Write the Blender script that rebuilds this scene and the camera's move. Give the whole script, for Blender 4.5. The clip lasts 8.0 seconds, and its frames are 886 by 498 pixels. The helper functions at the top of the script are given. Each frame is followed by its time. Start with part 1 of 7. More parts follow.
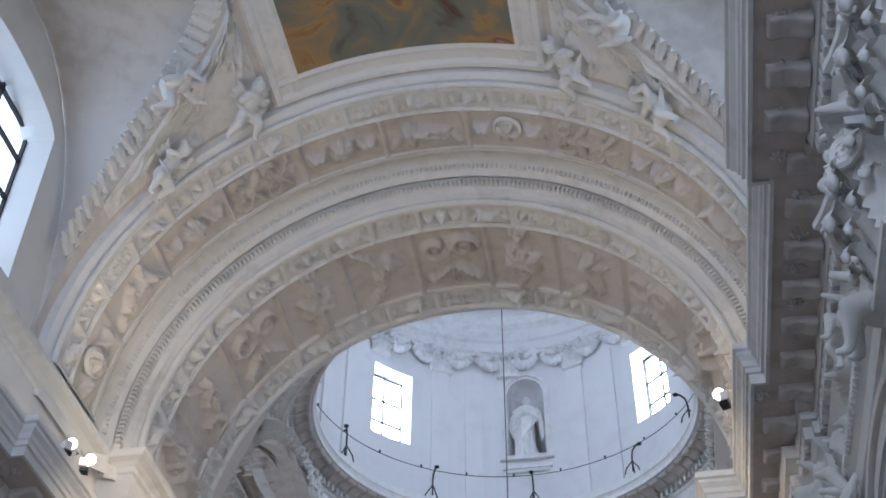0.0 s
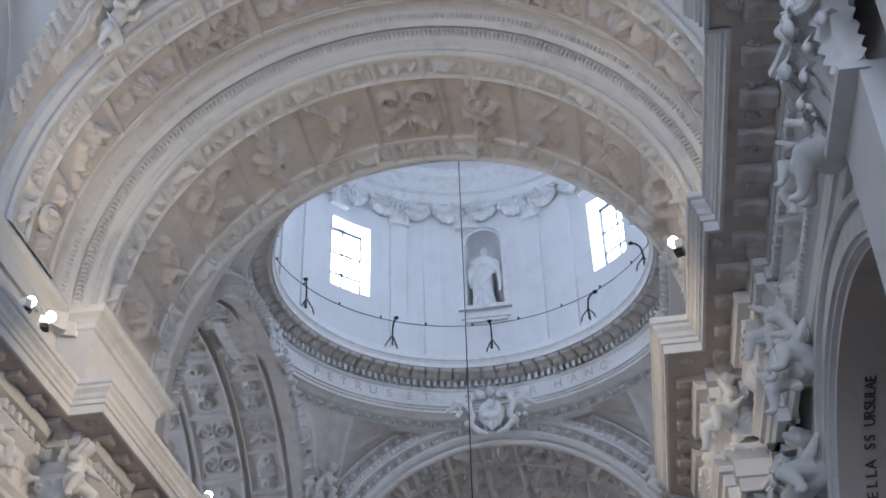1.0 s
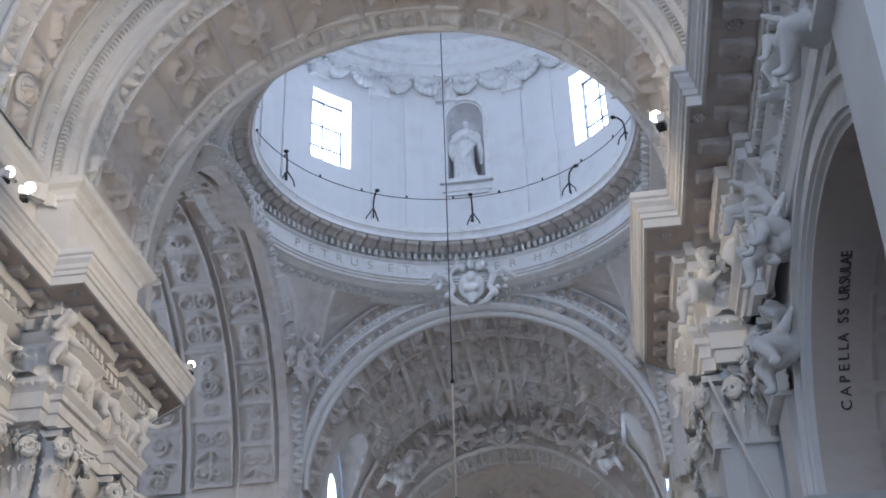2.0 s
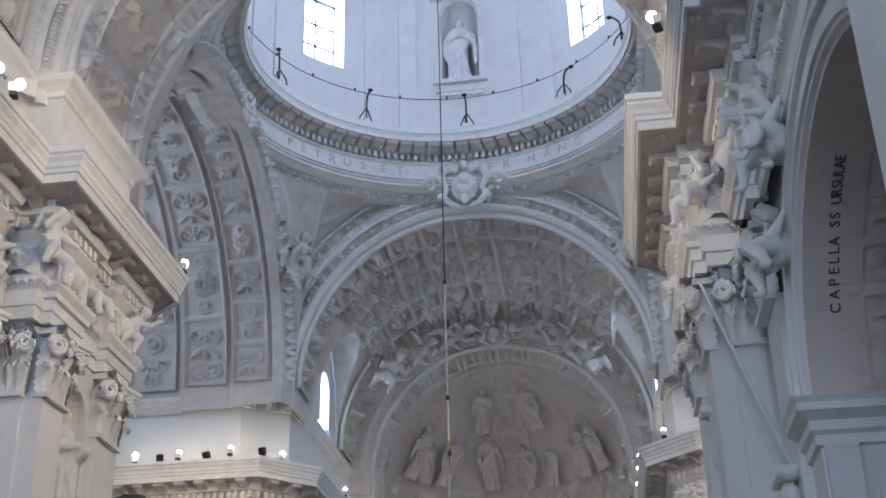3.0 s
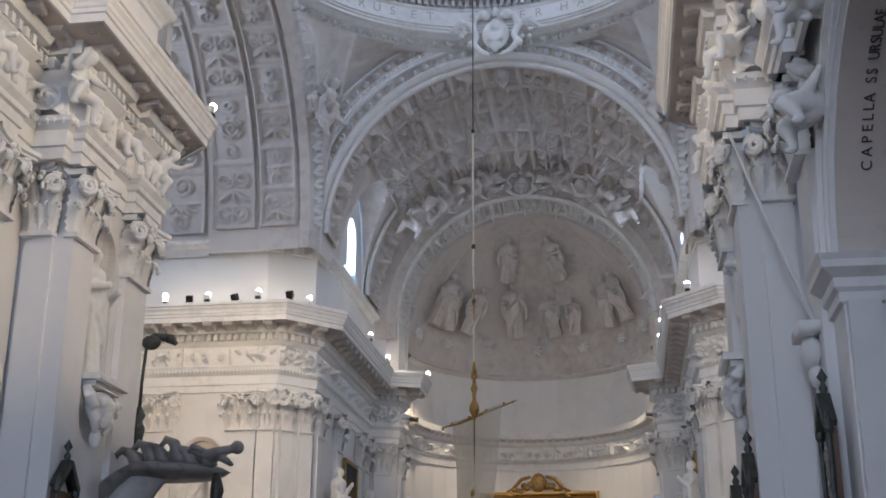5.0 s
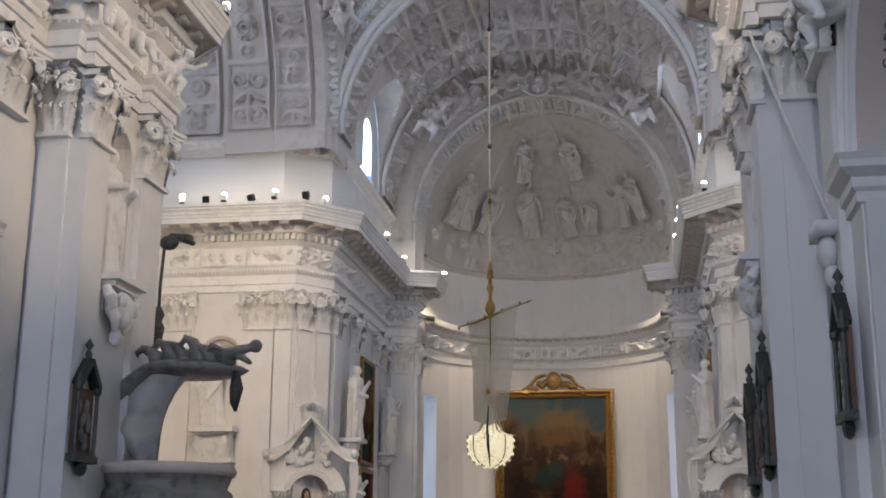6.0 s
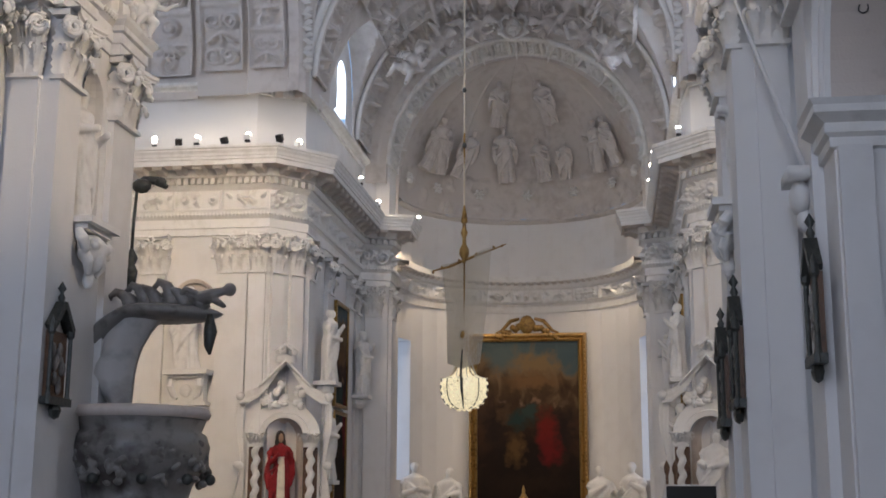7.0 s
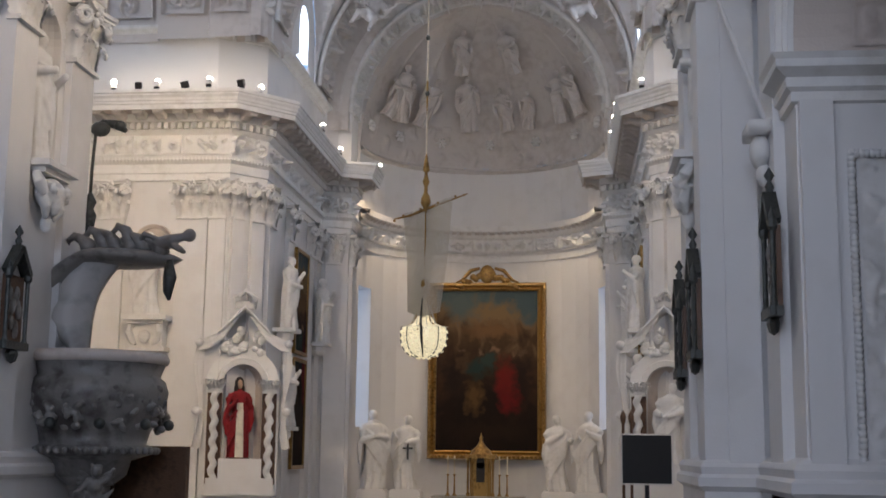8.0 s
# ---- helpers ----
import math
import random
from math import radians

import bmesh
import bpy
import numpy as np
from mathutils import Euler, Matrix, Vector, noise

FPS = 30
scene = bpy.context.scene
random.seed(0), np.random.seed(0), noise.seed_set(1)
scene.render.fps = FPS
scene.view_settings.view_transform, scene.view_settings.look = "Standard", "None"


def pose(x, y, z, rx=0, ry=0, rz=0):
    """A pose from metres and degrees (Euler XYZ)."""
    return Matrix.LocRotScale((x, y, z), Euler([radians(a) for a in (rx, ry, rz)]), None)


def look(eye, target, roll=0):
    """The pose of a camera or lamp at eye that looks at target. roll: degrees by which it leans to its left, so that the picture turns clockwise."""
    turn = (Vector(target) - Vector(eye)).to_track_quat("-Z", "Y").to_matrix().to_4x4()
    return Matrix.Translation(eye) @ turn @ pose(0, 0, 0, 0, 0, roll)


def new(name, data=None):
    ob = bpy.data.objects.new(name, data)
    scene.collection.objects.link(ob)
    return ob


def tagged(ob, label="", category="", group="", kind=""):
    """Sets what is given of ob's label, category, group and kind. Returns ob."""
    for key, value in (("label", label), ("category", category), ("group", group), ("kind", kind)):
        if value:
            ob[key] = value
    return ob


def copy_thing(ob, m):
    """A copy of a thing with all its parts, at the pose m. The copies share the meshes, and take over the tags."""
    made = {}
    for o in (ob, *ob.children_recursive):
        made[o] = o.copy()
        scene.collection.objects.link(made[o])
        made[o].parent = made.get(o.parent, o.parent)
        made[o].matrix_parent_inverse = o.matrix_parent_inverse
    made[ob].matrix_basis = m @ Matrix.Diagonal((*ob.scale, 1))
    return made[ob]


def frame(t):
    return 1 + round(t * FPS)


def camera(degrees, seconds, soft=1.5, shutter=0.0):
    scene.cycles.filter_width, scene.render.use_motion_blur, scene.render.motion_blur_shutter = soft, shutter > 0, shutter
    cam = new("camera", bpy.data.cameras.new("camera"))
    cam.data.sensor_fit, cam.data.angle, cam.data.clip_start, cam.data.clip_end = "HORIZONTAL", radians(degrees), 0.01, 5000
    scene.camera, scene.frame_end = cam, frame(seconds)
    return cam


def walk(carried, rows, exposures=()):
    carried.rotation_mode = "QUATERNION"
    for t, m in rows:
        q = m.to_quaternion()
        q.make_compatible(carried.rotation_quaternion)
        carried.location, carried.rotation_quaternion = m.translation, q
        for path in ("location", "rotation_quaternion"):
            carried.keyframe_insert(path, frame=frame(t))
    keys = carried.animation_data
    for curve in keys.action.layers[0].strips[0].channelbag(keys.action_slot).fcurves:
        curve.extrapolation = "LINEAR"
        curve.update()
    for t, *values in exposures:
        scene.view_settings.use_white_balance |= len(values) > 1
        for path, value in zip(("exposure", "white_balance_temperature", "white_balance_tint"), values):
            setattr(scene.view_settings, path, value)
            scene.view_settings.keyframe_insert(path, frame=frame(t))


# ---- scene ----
# A baroque church: nave along +y, its axis at x = 0, the crossing dome at y = 23.4, the apse beyond.
cam = camera(39.5, 8.0, soft=1.7)
EYE = Vector((2.82, 0.0, 1.65))
# seconds, yaw (left +), pitch (up +), roll
ROWS = [
    (0.0, 10.44, 43.23, 0.60), (0.5, 8.57, 40.01, -1.25), (1.0, 7.95, 36.36, -1.79), (1.5, 7.50, 33.46, -1.94),
    (2.0, 7.12, 30.45, -1.89), (2.2, 6.95, 29.31, -1.95), (3.3, 7.05, 24.66, -1.30), (3.5, 7.18, 23.85, -1.16), (4.0, 7.31, 22.27, -1.12), (4.2, 7.33, 21.50, -1.0), (5.3, 8.80, 17.80, 0.82), (5.5, 8.92, 16.95, 1.07),
    (6.0, 9.12, 14.22, 0.36), (6.5, 8.54, 12.74, 0.08), (7.0, 7.88, 11.63, 0.26), (7.5, 6.95, 10.57, 0.29), (8.0, 6.03, 9.27, 0.71),
]


def facing(yaw, pitch):
    a, b = radians(yaw), radians(pitch)
    return Vector((-math.sin(a) * math.cos(b), math.cos(a) * math.cos(b), math.sin(b)))


walk(cam, [(t, look(EYE, EYE + facing(yaw, pitch), roll)) for t, yaw, pitch, roll in ROWS],
     exposures=[(0.0, 0.40, 5850, 9), (2.0, 0.43, 5650, 9), (4.0, 0.50, 5750, 10), (6.0, .58, 6050, 12), (8.0, 0.54, 6200, 13)])

# ---- world and large lights ----
world = bpy.data.worlds.new("sky")
scene.world = world
world.use_nodes = True
sky = world.node_tree.nodes.new("ShaderNodeTexSky")
sky.sky_type, sky.sun_disc, sky.sun_elevation, sky.sun_rotation = "NISHITA", False, radians(35), radians(200)
world.node_tree.links.new(sky.outputs[0], world.node_tree.nodes["Background"].inputs[0])
world.node_tree.nodes["Background"].inputs[1].default_value = 0.12


def lamp(name, kind, energy, color, m, **kw):
    data = bpy.data.lights.new(name, kind)
    data.energy, data.color = energy, color
    if "size" in kw:
        data.shape, data.size, data.size_y = "RECTANGLE", kw["size"][0], kw["size"][1]
    if "radius" in kw:
        data.shadow_soft_size = kw["radius"]
    if "cone" in kw:
        data.spot_size, data.spot_blend = radians(kw["cone"]), 0.6
    ob = new(name, data)
    ob.matrix_world = m
    return ob


DAY = (0.70, 0.80, 1.0)
WARM = (1.0, 0.76, 0.48)
# ---- materials ----
def material(name, color, rough=0.7, metal=0.0, spots=0.0, scale=6.0, bump=0.0, fine=60.0, tint=None, emit=None):
    m = bpy.data.materials.new(name)
    m.use_nodes = True
    nt = m.node_tree
    b = nt.nodes["Principled BSDF"]
    b.inputs["Base Color"].default_value = (*color, 1)
    b.inputs["Roughness"].default_value, b.inputs["Metallic"].default_value = rough, metal
    geo = nt.nodes.new("ShaderNodeTexCoord")
    if spots:
        n1, n2 = nt.nodes.new("ShaderNodeTexNoise"), nt.nodes.new("ShaderNodeTexNoise")
        n1.inputs["Scale"].default_value, n1.inputs["Detail"].default_value = scale / 8, 5
        n2.inputs["Scale"].default_value, n2.inputs["Detail"].default_value = scale, 6
        add = nt.nodes.new("ShaderNodeMath")
        add.operation = "ADD"
        ramp = nt.nodes.new("ShaderNodeValToRGB")
        ramp.color_ramp.elements[0].position, ramp.color_ramp.elements[1].position = 0.72, 1.25
        ramp.color_ramp.elements[0].color = (*(tint or [c * (1 - spots) for c in color]), 1)
        ramp.color_ramp.elements[1].color = (*color, 1)
        for n in (n1, n2):
            nt.links.new(geo.outputs["Object"], n.inputs["Vector"])
        nt.links.new(n1.outputs[0], add.inputs[0])
        nt.links.new(n2.outputs[0], add.inputs[1])
        nt.links.new(add.outputs[0], ramp.inputs[0])
        nt.links.new(ramp.outputs[0], b.inputs["Base Color"])
    if bump:
        n3 = nt.nodes.new("ShaderNodeTexNoise")
        n3.inputs["Scale"].default_value, n3.inputs["Detail"].default_value = fine, 5
        bm_ = nt.nodes.new("ShaderNodeBump")
        bm_.inputs["Strength"].default_value, bm_.inputs["Distance"].default_value = bump, 0.02
        nt.links.new(geo.outputs["Object"], n3.inputs["Vector"])
        nt.links.new(n3.outputs[0], bm_.inputs["Height"])
        nt.links.new(bm_.outputs[0], b.inputs["Normal"])
    if emit:
        b.inputs["Emission Color"].default_value = (*emit[0], 1)
        b.inputs["Emission Strength"].default_value = emit[1]
    return m


STUCCO = material("white_stucco", (0.76, 0.745, 0.725), 0.72, spots=0.12, scale=5.0, bump=0.12, fine=40, tint=(0.66, 0.64, 0.61))
PLASTER = material("limewashed_plaster", (0.74, 0.725, 0.715), 0.8, spots=0.06, scale=2.0, bump=0.10, fine=30, tint=(0.69, 0.67, 0.655))
# browner than the white stucco, for soffits, leaf-band grounds and niches
OCHRE = material("brown_ochre_stucco", (0.62, 0.545, 0.49), 0.8, spots=0.2, scale=5.0, bump=0.2, fine=30, tint=(0.52, 0.445, 0.395))
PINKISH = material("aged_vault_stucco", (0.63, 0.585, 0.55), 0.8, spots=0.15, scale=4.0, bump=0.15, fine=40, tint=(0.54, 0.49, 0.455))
STONE_FLOOR = material("stone_floor", (0.38, 0.355, 0.33), 0.4, spots=0.3, scale=3.0, bump=0.2)
DARK_IRON = material("dark_iron", (0.03, 0.028, 0.03), 0.5, 0.7, spots=0.4, scale=20, bump=0.3)
GOLD = material("worn_gilding", (0.34, 0.21, 0.07), 0.35, 0.9, spots=0.5, scale=12, bump=0.5, fine=30, tint=(0.16, 0.09, 0.03))
GREYSTONE = material("grey_stucco_marble", (0.22, 0.205, 0.19), 0.38, spots=0.6, scale=5, bump=0.3, fine=24, tint=(0.075, 0.062, 0.055))
BRONZE = material("dark_bronze", (0.075, 0.078, 0.072), 0.45, 0.6, spots=0.5, scale=14, bump=0.5, fine=24)
WOOD = material("dark_stained_oak", (0.12, 0.06, 0.03), 0.45, spots=0.5, scale=9, bump=0.4, fine=30)
RED = material("red_velvet", (0.26, 0.012, 0.016), 0.85, spots=0.4, scale=10, bump=0.3)
CLOTH = material("ivory_satin", (0.75, 0.68, 0.55), 0.6, spots=0.2, scale=9, bump=0.3)
HAIR = material("dark_hair", (0.03, 0.02, 0.015), 0.7, spots=0.3)
SKIN = material("painted_wood_flesh", (0.42, 0.27, 0.18), 0.6, spots=0.2)
BLACK = material("black_screen", (0.006, 0.006, 0.007), 0.6, spots=0.2)
WHITE_GLOW = material("bright_sky_backdrop", (0.0, 0.0, 0.0), 1.0, emit=((0.68, 0.79, 1.0), 19.0))
DIM_GLOW = material("overcast_sky_backdrop", (0.0, 0.0, 0.0), 1.0, emit=((0.74, 0.84, 1.0), 4.6))
NAVE_GLOW = material("pale_sky_backdrop", (0.0, 0.0, 0.0), 1.0, emit=((0.70, 0.83, 1.0), 1.9))
CHOIR_GLOW = material("cool_sky_backdrop", (0.0, 0.0, 0.0), 1.0, emit=((0.66, 0.80, 1.0), 9.0))
# weak blue glow imitating the daylit jambs of the apse windows
REVEAL_GLOW = material("lit_reveal_glow", (0.0, 0.0, 0.0), 1.0, emit=((0.60, 0.76, 1.0), 0.75))
BULB = material("lit_lamp_glass", (0.9, 0.85, 0.75), 0.3, emit=((1.0, 0.87, 0.66), 26.0))
LETTER = material("dark_lettering", (0.09, 0.08, 0.075), 0.7, spots=0.2)


# ---- building helpers ----
def mesh_from(name, verts, faces, mat, smooth=False):
    me = bpy.data.meshes.new(name)
    me.from_pydata(verts, [], faces)
    me.materials.append(mat)
    if smooth:
        me.polygons.foreach_set("use_smooth", [True] * len(me.polygons))
    me.update()
    return me


def structure(name, me, label="", category=""):
    return tagged(new(name, me), label, category, kind="structure")


def part(name, me, parent, label="", m=None):
    ob = new(name, me)
    ob.parent = parent
    if m is not None:
        ob.matrix_basis = m
    if label:
        ob["label"] = label
    return ob


def thing(name, label, category, m=None, group=""):
    ob = new(name)
    if m is not None:
        ob.matrix_basis = m
    return tagged(ob, label, category, group)


class Soup:
    """Vertices and faces gathered for one mesh."""

    def __init__(self):
        self.v, self.f = [], []

    def add(self, verts, faces):
        k = len(self.v)
        self.v.extend(tuple(p) for p in verts)
        self.f.extend(tuple(i + k for i in q) for q in faces)
        return self

    def box(self, lo, hi, m=None):
        (a, b, c), (d, e, g) = lo, hi
        vs = [Vector(p) for p in ((a, b, c), (d, b, c), (d, e, c), (a, e, c), (a, b, g), (d, b, g), (d, e, g), (a, e, g))]
        if m is not None:
            vs = [m @ p for p in vs]
        return self.add(vs, [(3, 2, 1, 0), (4, 5, 6, 7), (0, 1, 5, 4), (1, 2, 6, 5), (2, 3, 7, 6), (3, 0, 4, 7)])

    def grid(self, rows, close_u=False, close_v=False):
        """rows: a list of lists of points."""
        n, k = len(rows), len(rows[0])
        vs = [p for r in rows for p in r]
        fs = []
        for i in range(n if close_u else n - 1):
            for j in range(k if close_v else k - 1):
                i2, j2 = (i + 1) % n, (j + 1) % k
                fs.append((i * k + j, i * k + j2, i2 * k + j2, i2 * k + j))
        return self.add(vs, fs)

    def lathe(self, prof, n=16, m=None, arc=(0, 2 * math.pi), squash=1.0):
        full = arc[1] - arc[0] > 6.28
        rows = []
        for i in range(n if full else n + 1):
            a = arc[0] + (arc[1] - arc[0]) * i / n
            rows.append([Vector((r * math.cos(a), r * math.sin(a) * squash, z)) for r, z in prof])
        if m is not None:
            rows = [[m @ p for p in r] for r in rows]
        return self.grid(rows, close_u=full)

    def ball(self, c, r, n=8, m=None):
        rx, ry, rz = r if isinstance(r, (tuple, list)) else (r, r, r)
        k = max(4, n // 2 + 1)
        rows = []
        for i in range(n):
            a = 2 * math.pi * i / n
            rows.append([Vector((c[0] + rx * math.cos(a) * math.sin(math.pi * j / k), c[1] + ry * math.sin(a) * math.sin(math.pi * j / k),
                                 c[2] - rz * math.cos(math.pi * j / k))) for j in range(k + 1)])
        if m is not None:
            rows = [[m @ p for p in r] for r in rows]
        return self.grid(rows, close_u=True)

    def tube(self, pts, radii, n=7):
        pts = [Vector(p) for p in pts]
        if not isinstance(radii, (list, tuple)):
            radii = [radii] * len(pts)
        rows = []
        for i, p in enumerate(pts):
            d = (pts[min(i + 1, len(pts) - 1)] - pts[max(i - 1, 0)]).normalized()
            a = d.cross(Vector((0.31, 0.22, 0.93))).normalized()
            b = d.cross(a)
            rows.append([p + (a * math.cos(2 * math.pi * j / n) + b * math.sin(2 * math.pi * j / n)) * radii[i] for j in range(n)])
        self.grid(rows, close_v=True)
        k = len(self.v)
        self.f.append(tuple(range(k - n, k)))
        self.f.append(tuple(range(k - len(pts) * n + n - 1, k - len(pts) * n - 1, -1)))
        return self

    def mesh(self, name, mat, smooth=False):
        return mesh_from(name, self.v, self.f, mat, smooth)


def along(path, profile, closed=False):
    """Rows of a moulding: profile (out, up) carried along a plan path of (x, y), out to the left of the way, mitred at the corners."""
    n = len(path)
    rows = []
    for i in range(n):
        p = Vector(path[i])
        d1 = (p - Vector(path[i - 1])).normalized() if (i or closed) else None
        d2 = (Vector(path[(i + 1) % n]) - p).normalized() if (i < n - 1 or closed) else None
        d1, d2 = d1 or d2, d2 or d1
        n1, n2 = Vector((-d1.y, d1.x)), Vector((-d2.y, d2.x))
        b = (n1 + n2).normalized()
        k = 1 / max(0.35, b.dot(n1))
        rows.append([Vector((p.x + b.x * k * o, p.y + b.y * k * o, z)) for o, z in profile])
    return rows


def arc_rows(R_y, cx, z0, a0=0.0, a1=math.pi, n=64):
    """Rows of an arch round the y way: profile points (y, radius) turned about (cx, z0)."""
    rows = [[Vector((cx - r * math.cos(a0 + (a1 - a0) * i / n), y, z0 + r * math.sin(a0 + (a1 - a0) * i / n))) for y, r in R_y] for i in range(n + 1)]
    foot = [[Vector((p.x, p.y, p.z - 0.6)) for p in rows[i]] for i in (0, -1)]
    return [foot[0], *rows, foot[1]]


# ---- stucco relief: leaves, scrolls, flowers and lumps of figures stamped on a height map ----
def stamp(h, cx, cy, r, fn):
    n, k = h.shape
    i0, i1, j0, j1 = max(0, int(cx - r)), min(n, int(cx + r) + 2), max(0, int(cy - r)), min(k, int(cy + r) + 2)
    if i0 >= i1 or j0 >= j1:
        return
    X, Y = np.meshgrid(np.arange(i0, i1) - cx, np.arange(j0, j1) - cy, indexing="ij")
    h[i0:i1, j0:j1] = np.maximum(h[i0:i1, j0:j1], fn(X / r, Y / r))


def leaf_fn(a, fat=0.32):
    ca, sa = math.cos(a), math.sin(a)

    def fn(x, y):
        u, v = x * ca + y * sa, -x * sa + y * ca
        w = fat * np.sqrt(np.clip(1 - u * u, 0, 1)) * (0.75 + 0.25 * np.cos(9 * u))
        return np.where(np.abs(v) < w, np.sqrt(np.clip(1 - (v / (w + 1e-6)) ** 2, 0, 1)) * (0.7 + 0.3 * np.abs(np.sin(6 * u))), 0)
    return fn


def flower_fn(n, ph):
    def fn(x, y):
        r, a = np.hypot(x, y), np.arctan2(y, x) + ph
        w = 0.72 + 0.28 * np.cos(n * a)
        return np.where(r < w, 0.35 + 0.65 * np.sqrt(np.clip(1 - ((r / w - 0.55) / 0.5) ** 2, 0, 1)), 0) * np.where(r < 0.16, 1.3, 1)
    return fn


def scroll_fn(turn, ph):
    def fn(x, y):
        r, a = np.hypot(x, y) + 1e-6, np.arctan2(y, x) * turn
        s = np.sin(a + ph + 7.5 * np.log(r + 0.12))
        return np.where(r < 1, np.clip(s + 0.25, 0, 1) * (1 - 0.3 * r), 0)
    return fn


def figure(h, cx, cy, r, a, rng):
    """A small reclining figure of stucco: rounded lumps only."""
    ca, sa = math.cos(a), math.sin(a)

    def at(u, v):
        return cx + r * (u * ca - v * sa), cy + r * (u * sa + v * ca)
    stamp(h, *at(0.75, rng.uniform(-.1, .25)), r * 0.24, lambda x, y: 1.5 * np.sqrt(np.clip(1 - x * x - y * y, 0, 1)))
    stamp(h, *at(0.25, 0), r * 0.5, leaf_fn(a + 0.1, 0.62))
    for k in range(2):
        b = a + math.pi + rng.uniform(-0.7, 0.7)
        stamp(h, *at(-0.45, 0.14 * (2 * k - 1)), r * 0.6, leaf_fn(b, 0.24))
        b = a + rng.choice((1, -1)) * rng.uniform(0.6, 1.8)
        stamp(h, *at(0.45 + 0.3 * math.cos(b - a), 0.45 * math.sin(b - a)), r * 0.42, leaf_fn(b, 0.22))


def relief(n, k, step, seed, mix="leaf", size=0.16, density=1.0):
    """A height map n x k cells of the given step, heights 0 to about 1.5."""
    rng = random.Random(seed)
    h = np.zeros((n, k))
    c = size / step
    count = int(density * n * k / (c * c) * 0.9)
    for _ in range(count):
        x, y, t = rng.uniform(0, n), rng.uniform(0, k), rng.random()
        if mix == "leaf":
            if t < 0.62:
                stamp(h, x, y, c * rng.uniform(0.6, 1.1), leaf_fn(rng.uniform(0, 6.3)))
            elif t < 0.85:
                stamp(h, x, y, c * rng.uniform(0.7, 1.1), scroll_fn(rng.choice((1, -1)), rng.uniform(0, 6)))
            else:
                stamp(h, x, y, c * rng.uniform(0.5, 0.8), flower_fn(rng.choice((5, 6)), rng.uniform(0, 6)))
        elif mix == "figure":
            if t < 0.30:
                figure(h, x, y, c * rng.uniform(2.0, 2.8), rng.uniform(0, 6.3), rng)
            elif t < 0.7:
                stamp(h, x, y, c * rng.uniform(0.5, 1.0), leaf_fn(rng.uniform(0, 6.3)))
            elif t < 0.85:
                stamp(h, x, y, c * rng.uniform(0.6, 1.1), scroll_fn(rng.choice((1, -1)), rng.uniform(0, 6)))
    return h


def ring_fn(rings=3):
    def fn(x, y):
        r = np.hypot(x, y)
        return np.where(r < 1, np.clip(np.cos(r * 2 * math.pi * rings) + .35, 0, 1), 0)
    return fn


def motif(h, cx, cy, a, b, kind, rng):
    """One composed ornament in a panel of half sizes a, b (in cells)."""
    lo, hi = min(a, b), max(a, b)
    way = 0.0 if a >= b else math.pi / 2
    ux, uy = math.cos(way), math.sin(way)
    if kind == "rosette":
        stamp(h, cx, cy, lo * .62, flower_fn(6, rng.uniform(0, 1)))
        for sx in (-1, 1):
            for t in (-.5, 0, .5):
                stamp(h, cx + ux * sx * hi * .68, cy + uy * sx * hi * .68, lo * .55, leaf_fn(way + t, .22))
    elif kind == "medallion":
        stamp(h, cx, cy, lo * .66, ring_fn(3))
        for sx in (-1, 1):
            stamp(h, cx + ux * sx * hi * .72, cy + uy * sx * hi * .72, lo * .42, scroll_fn(sx, 1.0))
    elif kind == "figure":
        figure(h, cx, cy, min(hi * .62, lo * 1.25), way + rng.choice((0, math.pi)) + rng.uniform(-.3, .3), rng)
        for sx in (-1, 1):
            stamp(h, cx + ux * sx * hi * .8 - uy * lo * .5, cy + uy * sx * hi * .8 + ux * lo * .5, lo * .4, leaf_fn(way + sx * .8, .3))
    elif kind == "shell":
        for k in range(7):
            t = way + math.pi / 2 * (k - 3) / 3
            stamp(h, cx + math.cos(t) * lo * .35, cy + math.sin(t) * lo * .35, lo * .45, leaf_fn(t, .22))
        for sx in (-1, 1):
            stamp(h, cx + ux * sx * hi * .66, cy + uy * sx * hi * .66, lo * .5, scroll_fn(sx, 0))
    else:
        # a stem with pairs of leaves and curls on both sides
        n = max(2, int(hi / lo * 2.2))
        for k in range(n):
            f = (k + .5) / n * 2 - 1
            px, py = cx + ux * f * hi * .85, cy + uy * f * hi * .85
            stamp(h, px, py, lo * .42, leaf_fn(way, .25))
            for sd in (-1, 1):
                qx, qy = px - uy * sd * lo * .45, py + ux * sd * lo * .45
                stamp(h, qx, qy, lo * .48, leaf_fn(way + sd * .9, .3) if k % 2 else scroll_fn(sd, .6))


def panels(n, k, step, cells_n, cells_k, kinds, seed, border=.05):
    """Framed panels, each with one composed ornament; kinds are taken in turn."""
    rng = random.Random(seed)
    f, mask = frames_map(n, k, step, cells_n, cells_k, border, border * .45, .55)
    h = np.zeros((n, k))
    pu, pv = n / cells_n, k / cells_k
    for i in range(cells_n):
        for j in range(cells_k):
            m = border / step + 1
            motif(h, (i + .5) * pu, (j + .5) * pv, pu / 2 - m, pv / 2 - m, kinds[(i + 3 * j) % len(kinds)], rng)
    return smooth_map(np.where(mask, h, f), 1)


